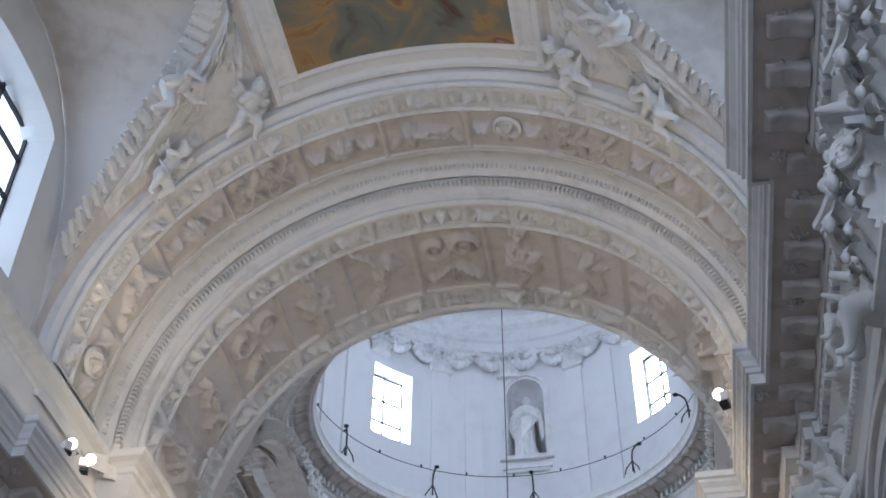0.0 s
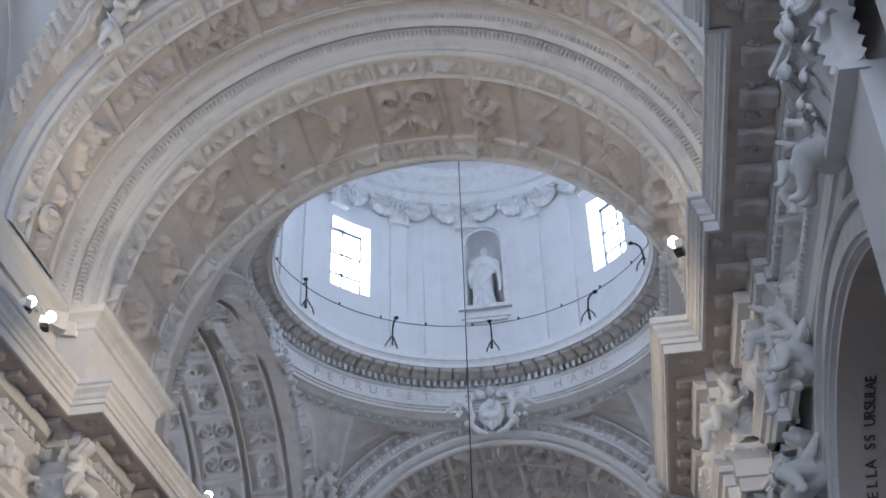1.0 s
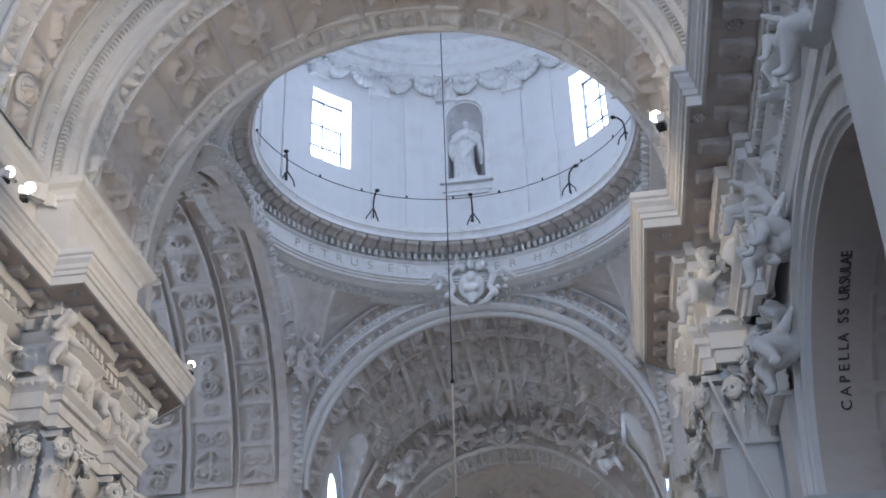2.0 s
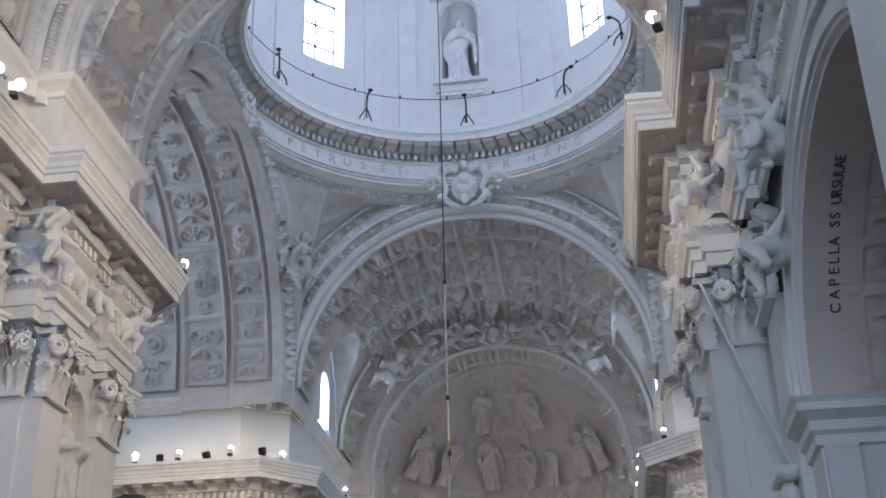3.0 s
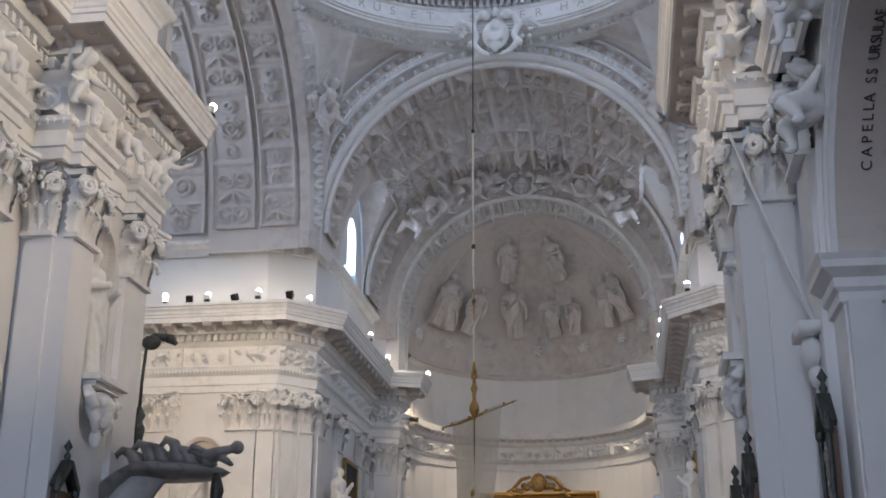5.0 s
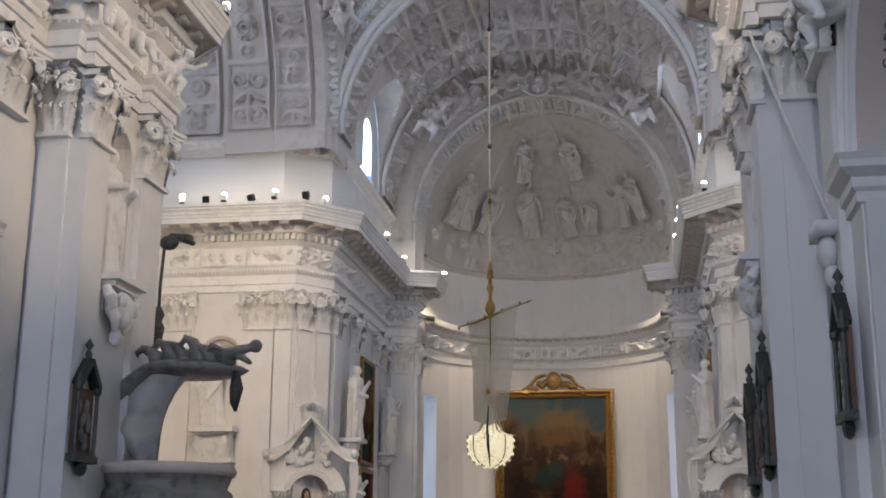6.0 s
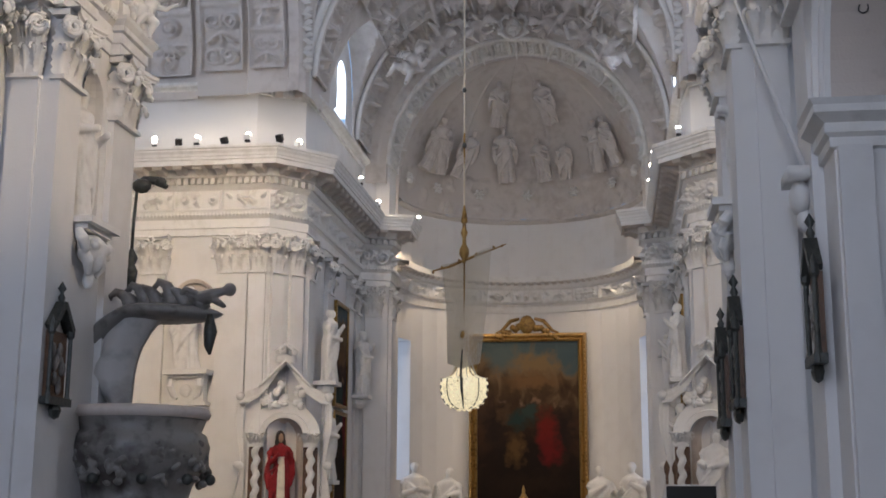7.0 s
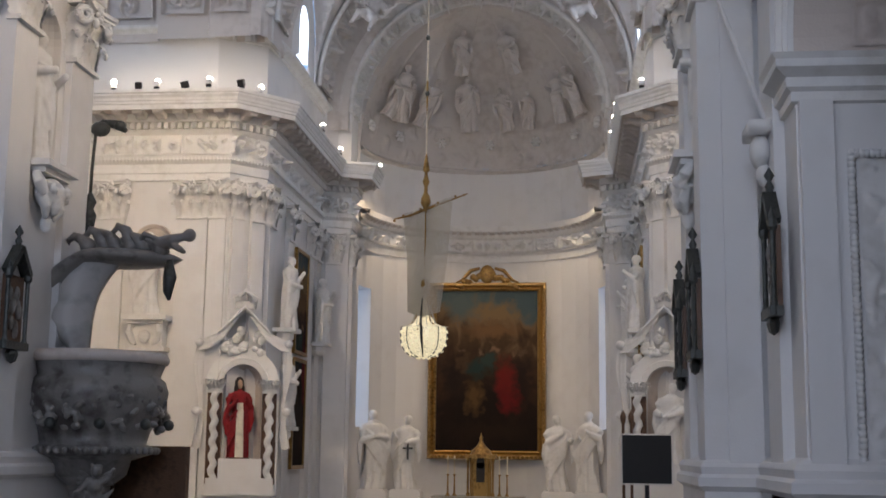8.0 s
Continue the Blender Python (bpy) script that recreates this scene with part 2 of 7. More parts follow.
def rinceau(n, k, step, seed):
    """A running scroll of curled stems with leaves and flowers along the strip."""
    rng = random.Random(seed)
    h = np.zeros((n, k))
    L = k * 1.05
    cnt = max(1, int(round(n / L)))
    for i in range(cnt):
        cx = (i + .5) * n / cnt
        sg = 1 if i % 2 else -1
        cy = k / 2 + sg * k * .06
        stamp(h, cx, cy, k * .47, scroll_fn(sg, rng.uniform(0, .8)))
        stamp(h, cx, cy, k * .15, flower_fn(6, 0))
        for t in (-.7, 0, .7):
            stamp(h, cx + L / 2, k / 2 - sg * k * .2, k * .3, leaf_fn(1.57 * sg + t, .26))
        stamp(h, cx + L / 2, k / 2 + sg * k * .22, k * .28, leaf_fn(.4 * sg, .3))
        for t in range(5):
            b = rng.uniform(0, 6.3)
            stamp(h, cx + math.cos(b) * k * .45, cy + math.sin(b) * k * .45, k * .16, leaf_fn(b, .4))
    return smooth_map(h)


def smooth_map(h, times=1):
    for _ in range(times):
        p = np.pad(h, 1, mode="edge")
        h = (p[:-2, 1:-1] + p[2:, 1:-1] + p[1:-1, :-2] + p[1:-1, 2:] + 2 * h) / 6
    return h


def frames_map(n, k, step, cells_n, cells_k, border=0.06, gap=0.03, height=0.7):
    """Raised borders round cells_n x cells_k panels; also the mask of the panel fields."""
    I, J = np.meshgrid(np.arange(n), np.arange(k), indexing="ij")
    pu, pv = n / cells_n, k / cells_k
    du = np.minimum(I % pu, pu - I % pu) * step
    dv = np.minimum(J % pv, pv - J % pv) * step
    d = np.minimum(du, dv)
    return np.where(d < border, height * np.where(d < gap, 0.55, 1.0), 0.0), d > border + 0.02


def skin(surf, n, k, h, depth):
    """Points of surf(u, v) -> (point, normal) lifted by the height map."""
    rows = []
    for i in range(n):
        row = []
        for j in range(k):
            p, nn = surf(i / (n - 1), j / (k - 1))
            row.append(p + nn * float(h[i, j]) * depth)
        rows.append(row)
    return rows


# ---- the plan ----
NAVE, PIER, PRESB = 5.10, 4.45, 4.75      # half widths
Y0, Y1, Y2 = 12.5, 14.8, 17.6            # first arch order, second order, end of the western piers
YD, YE, YA = 23.4, 29.0, 36.6            # dome centre, eastern arch, apse arch
ARCH = 8.10                              # underside of the architrave
CORN = 10.18                             # top of the main cornice
SPRING = 12.05                           # springing of the vaults
APSE_C, APSE_R = 37.8, 3.95

# ---- floor and outer walls ----
def sheet(lo, hi, name, mat, label, category):
    return structure(name, Soup().box(lo, hi).mesh(name, mat), label, category)


sheet((-16, -10, -0.3), (16, 44, 0), "floor", STONE_FLOOR, "worn grey stone floor of the church", "floor")
def wall_of(name, rows, mat, label="", category="wall", smooth=False):
    return structure(name, Soup().grid(rows).mesh(name, mat, smooth), label, category)


def flip(path):
    """The same plan path on the other side of the nave."""
    return [(-x, y) for x, y in reversed(path)]


CHAPEL_Y, CHAPEL_W, CHAPEL_Z, CHAPEL_H = 9.8, 2.7, 5.65, 2.08


def chapel_curve(n=28, dw=0.0, dh=0.0):
    return [(CHAPEL_Y + (CHAPEL_W + dw) * math.cos(math.pi * i / n), CHAPEL_Z + (CHAPEL_H + dh) * math.sin(math.pi * i / n)) for i in range(n + 1)]


def nave_side(s, name):
    """One long wall of the nave with the arch of its side chapel and the chapel behind."""
    a = Soup()
    for y0, y1 in ((-10, CHAPEL_Y - CHAPEL_W), (CHAPEL_Y + CHAPEL_W, 14.7)):
        a.box((min(s * 5.1, s * 6.6), y0, 0), (max(s * 5.1, s * 6.6), y1, CHAPEL_Z))
    cur = chapel_curve()
    a.grid([[(s * 5.1, y, z), (s * 5.1, y, 10.0)] for y, z in cur])
    a.grid([[(s * 5.1, y, z) for z in (CHAPEL_Z, 10.0)] for y in (-10, CHAPEL_Y - CHAPEL_W)])
    a.grid([[(s * 5.1, y, z) for z in (CHAPEL_Z, 10.0)] for y in (CHAPEL_Y + CHAPEL_W, 14.7)])
    w = structure(name, a.mesh(name, PLASTER), "white plastered nave wall with an arched chapel opening", "wall")
    part("soffit", Soup().grid([[(s * 5.1, y, z), (s * 6.6, y, z)] for y, z in cur]).mesh("soffit", OCHRE), w, "brown ochre underside of the chapel arch")
    # side chapel, closed round
    c = Soup().box((min(s * 6.6, s * 10), 4.0, 0), (max(s * 6.6, s * 10), 4.2, 9))
    c.box((min(s * 6.6, s * 10), 13.4, 0), (max(s * 6.6, s * 10), 13.6, 9))
    c.box((min(s * 10, s * 10.2), 4.0, 0), (max(s * 10, s * 10.2), 13.6, 9))
    c.box((min(s * 6.0, s * 10), 4.0, 9), (max(s * 6.0, s * 10), 13.6, 9.2))
    structure("wall_chapel", c.mesh("wall_chapel", PINKISH), "plain plastered walls of the side chapel", "wall")
    # impost moulding on both jambs
    prof = [(0, 5.18), (0.05, 5.2), (0.05, 5.3), (0.1, 5.34), (0.1, 5.44), (0.22, 5.52), (0.22, 5.6), (0.26, 5.66), (0, 5.7)]
    for y, d in ((CHAPEL_Y + CHAPEL_W, -1), (CHAPEL_Y - CHAPEL_W, 1)):
        if (s > 0) == (d < 0):
            path = [(s * 6.6, y), (s * 5.1, y), (s * 5.1, y - 2.2 * d * 0.55)]
        else:
            path = [(s * 5.1, y - 2.2 * d * 0.55), (s * 5.1, y), (s * 6.6, y)]
        if s > 0 and d < 0:
            path = [(6.6, y), (5.1, y), (5.1, y + 0.7)]
        rows = along(path, prof)
        q = Vector(rows[0][4][:2]) - Vector(path[0])
        if q.y * d < 0:
            path = path[::-1]
            rows = along(path, prof)
        part("impost", Soup().grid(rows).mesh("impost", STUCCO), w)
    # archivolt with raised edge
    prof = [(0.0, 0.0), (0.0, 0.06), (0.05, 0.06), (0.05, 0.10), (0.30, 0.07), (0.30, 0.13), (0.38, 0.13), (0.40, 0.0)]
    rows = []
    n = 40
    for i in range(n + 1):
        t = math.pi * i / n
        rows.append([Vector((s * (5.1 - b), CHAPEL_Y + (CHAPEL_W + o) * math.cos(t), CHAPEL_Z + 0.06 + (CHAPEL_H + o) * math.sin(t))) for o, b in prof])
    part("archivolt", Soup().grid(rows).mesh("archivolt", STUCCO), w)
    # leaf relief on the soffit
    k, m = 300, 44
    h = panels(k, m, .0225, 13, 1, ("stem", "rosette"), 5 + s, .05)

    def soffit(u, v):
        t = math.pi * (0.02 + 0.96 * u)
        return Vector((s * (5.66 + 0.9 * v), CHAPEL_Y + (CHAPEL_W - .004) * math.cos(t), CHAPEL_Z + (CHAPEL_H - .004) * math.sin(t))), Vector((0, -math.cos(t), -math.sin(t)))
    part("soffit_relief", Soup().grid(skin(soffit, k, m, h, 0.05)).mesh("soffit_relief", OCHRE, True), w, "stucco leafwork in framed panels")
    return w


wall_r = nave_side(1, "wall_south")
wall_l = nave_side(-1, "wall_north")

# western end behind the camera, unseen; its window opening is added
a = Soup().box((-6, -10.4, 0), (6, -10, 6)).box((-6, -10.4, 14), (6, -10, 18)).box((-6, -10.4, 6), (-2.2, -10, 14)).box((2.2, -10.4, 6), (6, -10, 14))
structure("wall_west", a.mesh("wall_west", PLASTER), "unseen white entrance wall with an added window opening", "wall")


# ---- piers before the crossing ----
def crossing_pier(s):
    lab = "white plastered crossing pier with pilasters and a statue niche"
    a = Soup()
    lo, hi = sorted((s * PIER, s * 7.0))
    niche = (15.55, 16.35, 5.45, 7.3)
    # the nave face is built round the niche
    a.box((lo, 14.8, 0), (hi, niche[0], ARCH)).box((lo, niche[1], 0), (hi, 17.3, ARCH))
    a.box((lo, niche[0], 0), (hi, niche[1], niche[2]))
    n = 12
    yc, hw = (niche[0] + niche[1]) / 2, (niche[1] - niche[0]) / 2
    a.grid([[(s * PIER, yc + hw * math.cos(math.pi * i / n), niche[3] + hw * math.sin(math.pi * i / n)), (s * PIER, yc + hw * math.cos(math.pi * i / n), ARCH)] for i in range(n + 1)])
    a.grid([[(s * (PIER + 0.42 * math.sin(math.pi * i / n)), yc + hw * math.cos(math.pi * i / n), z) for z in (niche[2], niche[3])] for i in range(n + 1)])
    a.grid([[(s * (PIER + 0.42 * math.sin(math.pi * i / n) * math.cos(j * math.pi / 12)), yc + hw * math.cos(math.pi * i / n) * math.cos(j * math.pi / 12), niche[3] + hw * math.sin(j * math.pi / 12)) for j in range(7)] for i in range(n + 1)])
    p = structure("wall_pier", a.mesh("wall_pier", PLASTER), lab, "pier")
    for y0, y1 in ((14.72, 15.4), (16.55, 17.36)):
        l2, h2 = sorted((s * (PIER - 0.10), s * (PIER + 0.3)))
        part("pilaster", Soup().box((l2, y0, 1.5), (h2, y1, 7.2)).mesh("pilaster", PLASTER), p)
    l2, h2 = sorted((s * (PIER + 0.02), s * 5.3))
    part("pilaster", Soup().box((s * 4.62 if s > 0 else -5.02, 14.66, 1.5), (5.02 if s > 0 else -4.62, 14.9, 7.2)).mesh("pilaster", PLASTER), p)
    # stepped pedestal with moulding
    path = [(6.6, 12.5), (5.1, 12.5), (5.1, 14.8), (4.45, 14.8), (4.45, 17.4), (6.5, 17.4)]
    prof = [(0.16, 0), (0.16, 0.25), (0.12, 0.32), (0.12, 1.22), (0.2, 1.28), (0.2, 1.38), (0.15, 1.42), (0.17, 1.5), (0.13, 1.56), (0.0, 1.62)]
    path = path if s > 0 else flip(path)
    part("pedestal", Soup().grid(along(path, prof)).mesh("pedestal", PLASTER), p)
    return p


pier_r, pier_l = crossing_pier(1), crossing_pier(-1)

# ---- transepts, presbytery and apse walls ----
east = [(11.5, 28.8), (5.5, 28.8), (4.8, 29.57), (4.8, 36.2), (3.93, 36.55), (3.93, 37.45)]
west = [(4.47, 17.4), (5.3, 18.1), (11.5, 18.1)]
for s, nm in ((1, "wall_transept_south"), (-1, "wall_transept_north")):
    for path, m2 in ((east, nm + "_east"), (west, nm + "_west"), ([(11.5, 18.1), (11.5, 28.8)], nm + "_end")):
        pts = path if s > 0 else flip(path)
        a = Soup().grid([[(x, y, z) for z in (0, 3, ARCH + 0.05)] for x, y in pts])
        structure(m2, a.mesh(m2, PLASTER), "white plastered wall with pilasters", "wall")

n = 48
AW = [(math.radians(a0), math.radians(a1)) for a0, a1 in ((8, 22), (158, 172))]     # apse windows


def apse_pt(a, r, z):
    return Vector((r * math.cos(a), APSE_C + r * math.sin(a), z))


a = Soup()
cuts = sorted([0.0] + [v for w in AW for v in w] + [math.pi])
for i in range(len(cuts) - 1):
    win = any(abs(cuts[i] - w[0]) < 1e-6 for w in AW)
    k = 3 if win else 14
    angs = [cuts[i] + (cuts[i + 1] - cuts[i]) * j / k for j in range(k + 1)]
    for z0, z1 in (((0, 2.35), (6.8, 11.3)) if win else ((0, 11.3),)):
        a.grid([[apse_pt(t, APSE_R, z) for z in (z0, z1)] for t in angs])
    if win:
        for t in (angs[0], angs[-1]):
            a.grid([[apse_pt(t, r, z) for z in (2.35, 6.8)] for r in (APSE_R, APSE_R + 0.9)])
        a.grid([[apse_pt(t, r, 2.35) for r in (APSE_R, APSE_R + 0.9)] for t in angs])
        a.grid([[apse_pt(t, r, 6.8) for r in (APSE_R, APSE_R + 0.9)] for t in angs])
structure("wall_apse", a.mesh("wall_apse", PLASTER), "curved white plastered apse wall with two tall windows", "wall")


def window_glow(name, rows, mat=None):
    return tagged(new(name, Soup().grid(rows).mesh(name, mat or WHITE_GLOW)), "glowing panel behind the window opening", "backdrop", kind="structure")


# glowing sheets stand in for the blue-lit window reveals
for w in AW:
    window_glow("backdrop", [[apse_pt(w[0] - .1 + (w[1] - w[0] + .2) * j / 3, APSE_R + 0.95, z) for z in (2.2, 7.0)] for j in range(4)], REVEAL_GLOW)

# ---- main entablature ----
LOWER = [(0, 8.1), (.06, 8.1), (.06, 8.27), (.1, 8.28), (.1, 8.5), (.19, 8.6), (.19, 8.68), (.06, 8.71), (.06, 9.24), (.13, 9.3), (.18, 9.36), (.05, 9.365), (.05, 9.52), (.26, 9.55), (.28, 9.74)]
SOFFIT = [(.28, 9.74), (.74, 9.74)]
UPPER = [(.74, 9.71), (.78, 9.71), (.78, 9.83), (.81, 9.84), (.81, 9.9), (.83, 9.92), (.84, 9.98), (.88, 10.04), (.88, 10.08), (.91, 10.1), (.91, 10.18), (0, 10.24)]
nave_path = [(4.9, -10), (4.9, 7.3), (5.1, 7.3), (5.1, 11.85), (4.94, 11.85), (4.94, 14.35), (4.47, 14.35), (4.47, 17.4), (5.3, 18.1), (11.5, 18.1)]


def lay(path, spacing, start=0.2):
    """Places (point, way, out) along a plan path at even spacing."""
    out = []
    for (x0, y0), (x1, y1) in zip(path, path[1:]):
        d = Vector((x1 - x0, y1 - y0))
        L = d.length
        d.normalize()
        k = max(1, int((L - 0.05) / spacing))
        for i in range(k):
            q = Vector((x0, y0)) + d * (L * (i + 0.5) / k)
            out.append((q, d, Vector((-d.y, d.x))))
    return out


def frame_m(q, d, z, o=0.0):
    """A pose whose x runs along the path, y out of the wall and z up."""
    n_ = Vector((-d.y, d.x))
    return Matrix(((d.x, n_.x, 0, q.x + n_.x * o), (d.y, n_.y, 0, q.y + n_.y * o), (0, 0, 1, z), (0, 0, 0, 1)))


def modillion_mesh():
    a = Soup()
    rows = []
    for x, k in ((-.13, 0), (-.13, .8), (-.09, 1.0), (-.03, .85), (.03, .85), (.09, 1.0), (.13, .8), (.13, 0)):
        rows.append([Vector((x, y, z * k)) for y, z in ((0.0, -0.17), (0.08, -0.18), (0.18, -0.11), (0.28, -0.10), (0.36, -0.13), (0.41, -0.10), (0.42, -.05), (.42, 0.0))])
    a.grid(rows)
    return a.mesh("modillion", PINKISH, True)


def rosette_mesh(name="rosette", r=0.1, petals=6, mat=None, depth=0.06):
    a = Soup()
    for i in range(petals):
        t = 2 * math.pi * i / petals
        a.ball((0, 0, 0), (r * 0.48, r * 0.26, depth), 6, pose(r * 0.55 * math.cos(t), r * 0.55 * math.sin(t), 0, 0, 0, math.degrees(t)))
    a.ball((0, 0, depth * 0.6), (r * 0.25, r * 0.25, depth * 0.8), 6)
    return a.mesh(name, mat or STUCCO, True)


MODILLION = modillion_mesh()
COFFER = rosette_mesh("coffer_rosette", 0.09, 8, PINKISH, 0.035)


def frieze_strip(q0, q1, z0, z1, o, seed, depth=0.15, mix="leaf", mat=None, name="frieze_relief"):
    """A strip of stucco relief along a straight piece of wall."""
    q0, q1 = Vector(q0), Vector(q1)
    d = q1 - q0
    L = d.length
    d.normalize()
    nn = Vector((-d.y, d.x))
    st = 0.025
    k, m = max(6, int(L / st)), max(6, int((z1 - z0) / st))
    h = rinceau(k, m, st, seed) if mix == "leaf" else panels(k, m, st, max(1, round(L / 1.1)), 1, ("figure", "shell"), seed, .02)
    h[0, :] = h[-1, :] = 0

    def surf(u, v):
        p = q0 + d * (L * u) + nn * o
        return Vector((p.x, p.y, z0 + (z1 - z0) * v)), Vector((nn.x, nn.y, 0))
    return Soup().grid(skin(surf, k, m, h, depth)).mesh(name, mat or STUCCO, True)


def entablature(name, path, label, relief_from=-99.0, rich=True):
    ob = structure(name, Soup().grid(along(path, LOWER)).mesh(name, STUCCO), label, "entablature")
    part("soffit", Soup().grid(along(path, SOFFIT)).mesh("soffit", OCHRE), ob, "brown ochre cornice soffit")
    part("cornice", Soup().grid(along(path, UPPER)).mesh("cornice", STUCCO), ob)
    inner = [tuple(r[0][:2]) for r in along(path, [(0.28, 0)])]
    for q, d, o in lay(inner, 0.5):
        if q.y > relief_from:
            part("modillion", MODILLION, ob, m=frame_m(q, d, 9.745, 0.0) @ (Matrix.Diagonal((.85, .85, .7, 1)) if q.y < 18.5 else Matrix.Identity(4)))
    mid = [tuple(r[0][:2]) for r in along(path, [(0.5, 0)])]
    for q, d, o in lay(mid, 0.5):
        if q.y > relief_from and q.y < 20:
            part("coffer_rosette", COFFER, ob, m=frame_m(q + d * 0.24, d, 9.735, 0.0) @ pose(0, 0, 0, 180))
    a = Soup()
    for q, d, o in lay([tuple(r[0][:2]) for r in along(path, [(0.18, 0)])], 0.17):
        if q.y > relief_from:
            a.box((-0.05, -0.12, 9.37), (0.05, 0.07, 9.525), frame_m(q, d, 0))
    tagged(part("dentil_course", a.mesh("dentil_course", STUCCO), ob), kind="stuff")
    a = Soup()
    for q, d, o in lay([tuple(r[0][:2]) for r in along(path, [(0.13, 0)])], 0.09):
        if q.y > relief_from:
            a.ball((0, 0.05, 8.6), (0.03, 0.04, 0.05), 5, frame_m(q, d, 0))
    tagged(part("bead_course", a.mesh("bead_course", STUCCO), ob), kind="stuff")
    line = [tuple(r[0][:2]) for r in along(path, [(0.065, 0)])]
    for i, (q0, q1) in enumerate(zip(line, line[1:])):
        if max(q0[1], q1[1]) > relief_from and (Vector(q1) - Vector(q0)).length > 0.3:
            if q0[1] < 4 < q1[1]:
                q0 = (q0[0], 4.0)
            part("frieze_relief", frieze_strip(q0, q1, 8.74, 9.22, 0.0, i * 7 + len(path), .24, "leaf" if i % 2 else "figure"), ob, "stucco scrolls and leaves")
    return ob


ent_r = entablature("entablature_south", nave_path, "white stucco entablature with modillions and carved frieze", 2.0)
ent_l = entablature("entablature_north", flip(nave_path), "white stucco entablature with modillions and carved frieze", 2.0)
ent_er = entablature("entablature_presbytery_south", east, "richly carved white entablature at the presbytery", 20)
ent_el = entablature("entablature_presbytery_north", flip(east), "richly carved white entablature at the presbytery", 20)

# apse entablature, lower and lighter
AP = [(0, 8.0), (.06, 8.0), (.08, 8.2), (.14, 8.28), (.05, 8.32), (.05, 8.78), (.15, 8.84), (.2, 8.95), (.4, 9.02), (.42, 9.2), (0, 9.26)]
apse_angles = [math.pi * (0.02 + 0.96 * i / 60) for i in range(61)]
ent_a = structure("entablature_apse", Soup().grid([[apse_pt(t, APSE_R - o, z) for o, z in AP] for t in apse_angles]).mesh("entablature_apse", STUCCO), "curved white stucco apse entablature", "entablature")
st = 0.03
k, m = int(math.pi * APSE_R / st), 16
h = panels(k, m, st, 11, 1, ("figure", "shell", "figure", "stem"), 77, .02)
part("frieze_relief", Soup().grid(skin(lambda u, v: (apse_pt(math.pi * (.02 + .96 * u), APSE_R - .06, 8.34 + .42 * v), -apse_pt(math.pi * (.02 + .96 * u), 1, 0) + Vector((0, APSE_C, 0))), k, m, h, 0.3)).mesh("frieze_relief", STUCCO, True), ent_a)
for i in range(44):
    t = math.pi * (i + .5) / 44
    q, d = Vector((math.cos(t) * (APSE_R - .15), APSE_C + math.sin(t) * (APSE_R - .15))), Vector((-math.sin(t), math.cos(t)))
    part("modillion", MODILLION, ent_a, m=frame_m(q, d, 9.02) @ Matrix.Scale(0.55, 4))
# moulding at the foot of the half dome
structure("trim_apse", Soup().grid([[apse_pt(t, APSE_R - o, z) for o, z in ((0, 11.1), (.1, 11.14), (.16, 11.2), (.1, 11.28), (0, 11.3))] for t in apse_angles]).mesh("trim_apse", PINKISH), "rounded moulding under the half dome", "trim")

# ---- attic walls over the cornice, and the springing cornice ----
attic = [(5.1, -10), (5.1, 14.62), (4.55, 14.62), (4.55, 17.4), (5.7, 18.2), (11.5, 18.2)]
attic_e = [(11.5, 28.82), (5.9, 28.82), (4.85, 29.65), (4.75, 31.0), (4.75, 36.5), (3.95, 36.9)]
SPR = [(0, SPRING - .3), (.05, SPRING - .28), (.05, SPRING - .2), (.12, SPRING - .14), (.22, SPRING - .1), (.25, SPRING - .06), (.25, SPRING), (-0.9, SPRING + .02)]
for s in (1, -1):
    for pth, nm in ((attic, "attic"), (attic_e, "attic_presbytery")):
        pts = pth if s > 0 else flip(pth)
        wl = wall_of("wall_" + nm, [[(x, y, z) for z in (CORN - 0.1, SPRING)] for x, y in pts], PLASTER, "plain white attic wall over the cornice")
        part("springing_cornice", Soup().grid(along(pts, SPR)).mesh("springing_cornice", STUCCO), wl)

# ---- vaults ----
ZC = 12.25      # centre of the arches
VR = 5.25
LUN = [(9.8, 2.25), (1.6, 2.25)]


def lunette_z(y):
    for c, w in LUN:
        if abs(y - c) < w:
            return 13.6 + 3.3 * math.sqrt(1 - ((y - c) / w) ** 2)
    return 0.0


ys = [-10 + 22.6 * i / 190 for i in range(191)]
rows = []
for i in range(91):
    t = math.pi * i / 90
    rows.append([Vector((-VR * math.cos(t), y, max(ZC + VR * math.sin(t), lunette_z(y)))) for y in ys])
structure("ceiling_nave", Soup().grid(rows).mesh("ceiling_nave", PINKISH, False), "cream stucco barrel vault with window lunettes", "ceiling")
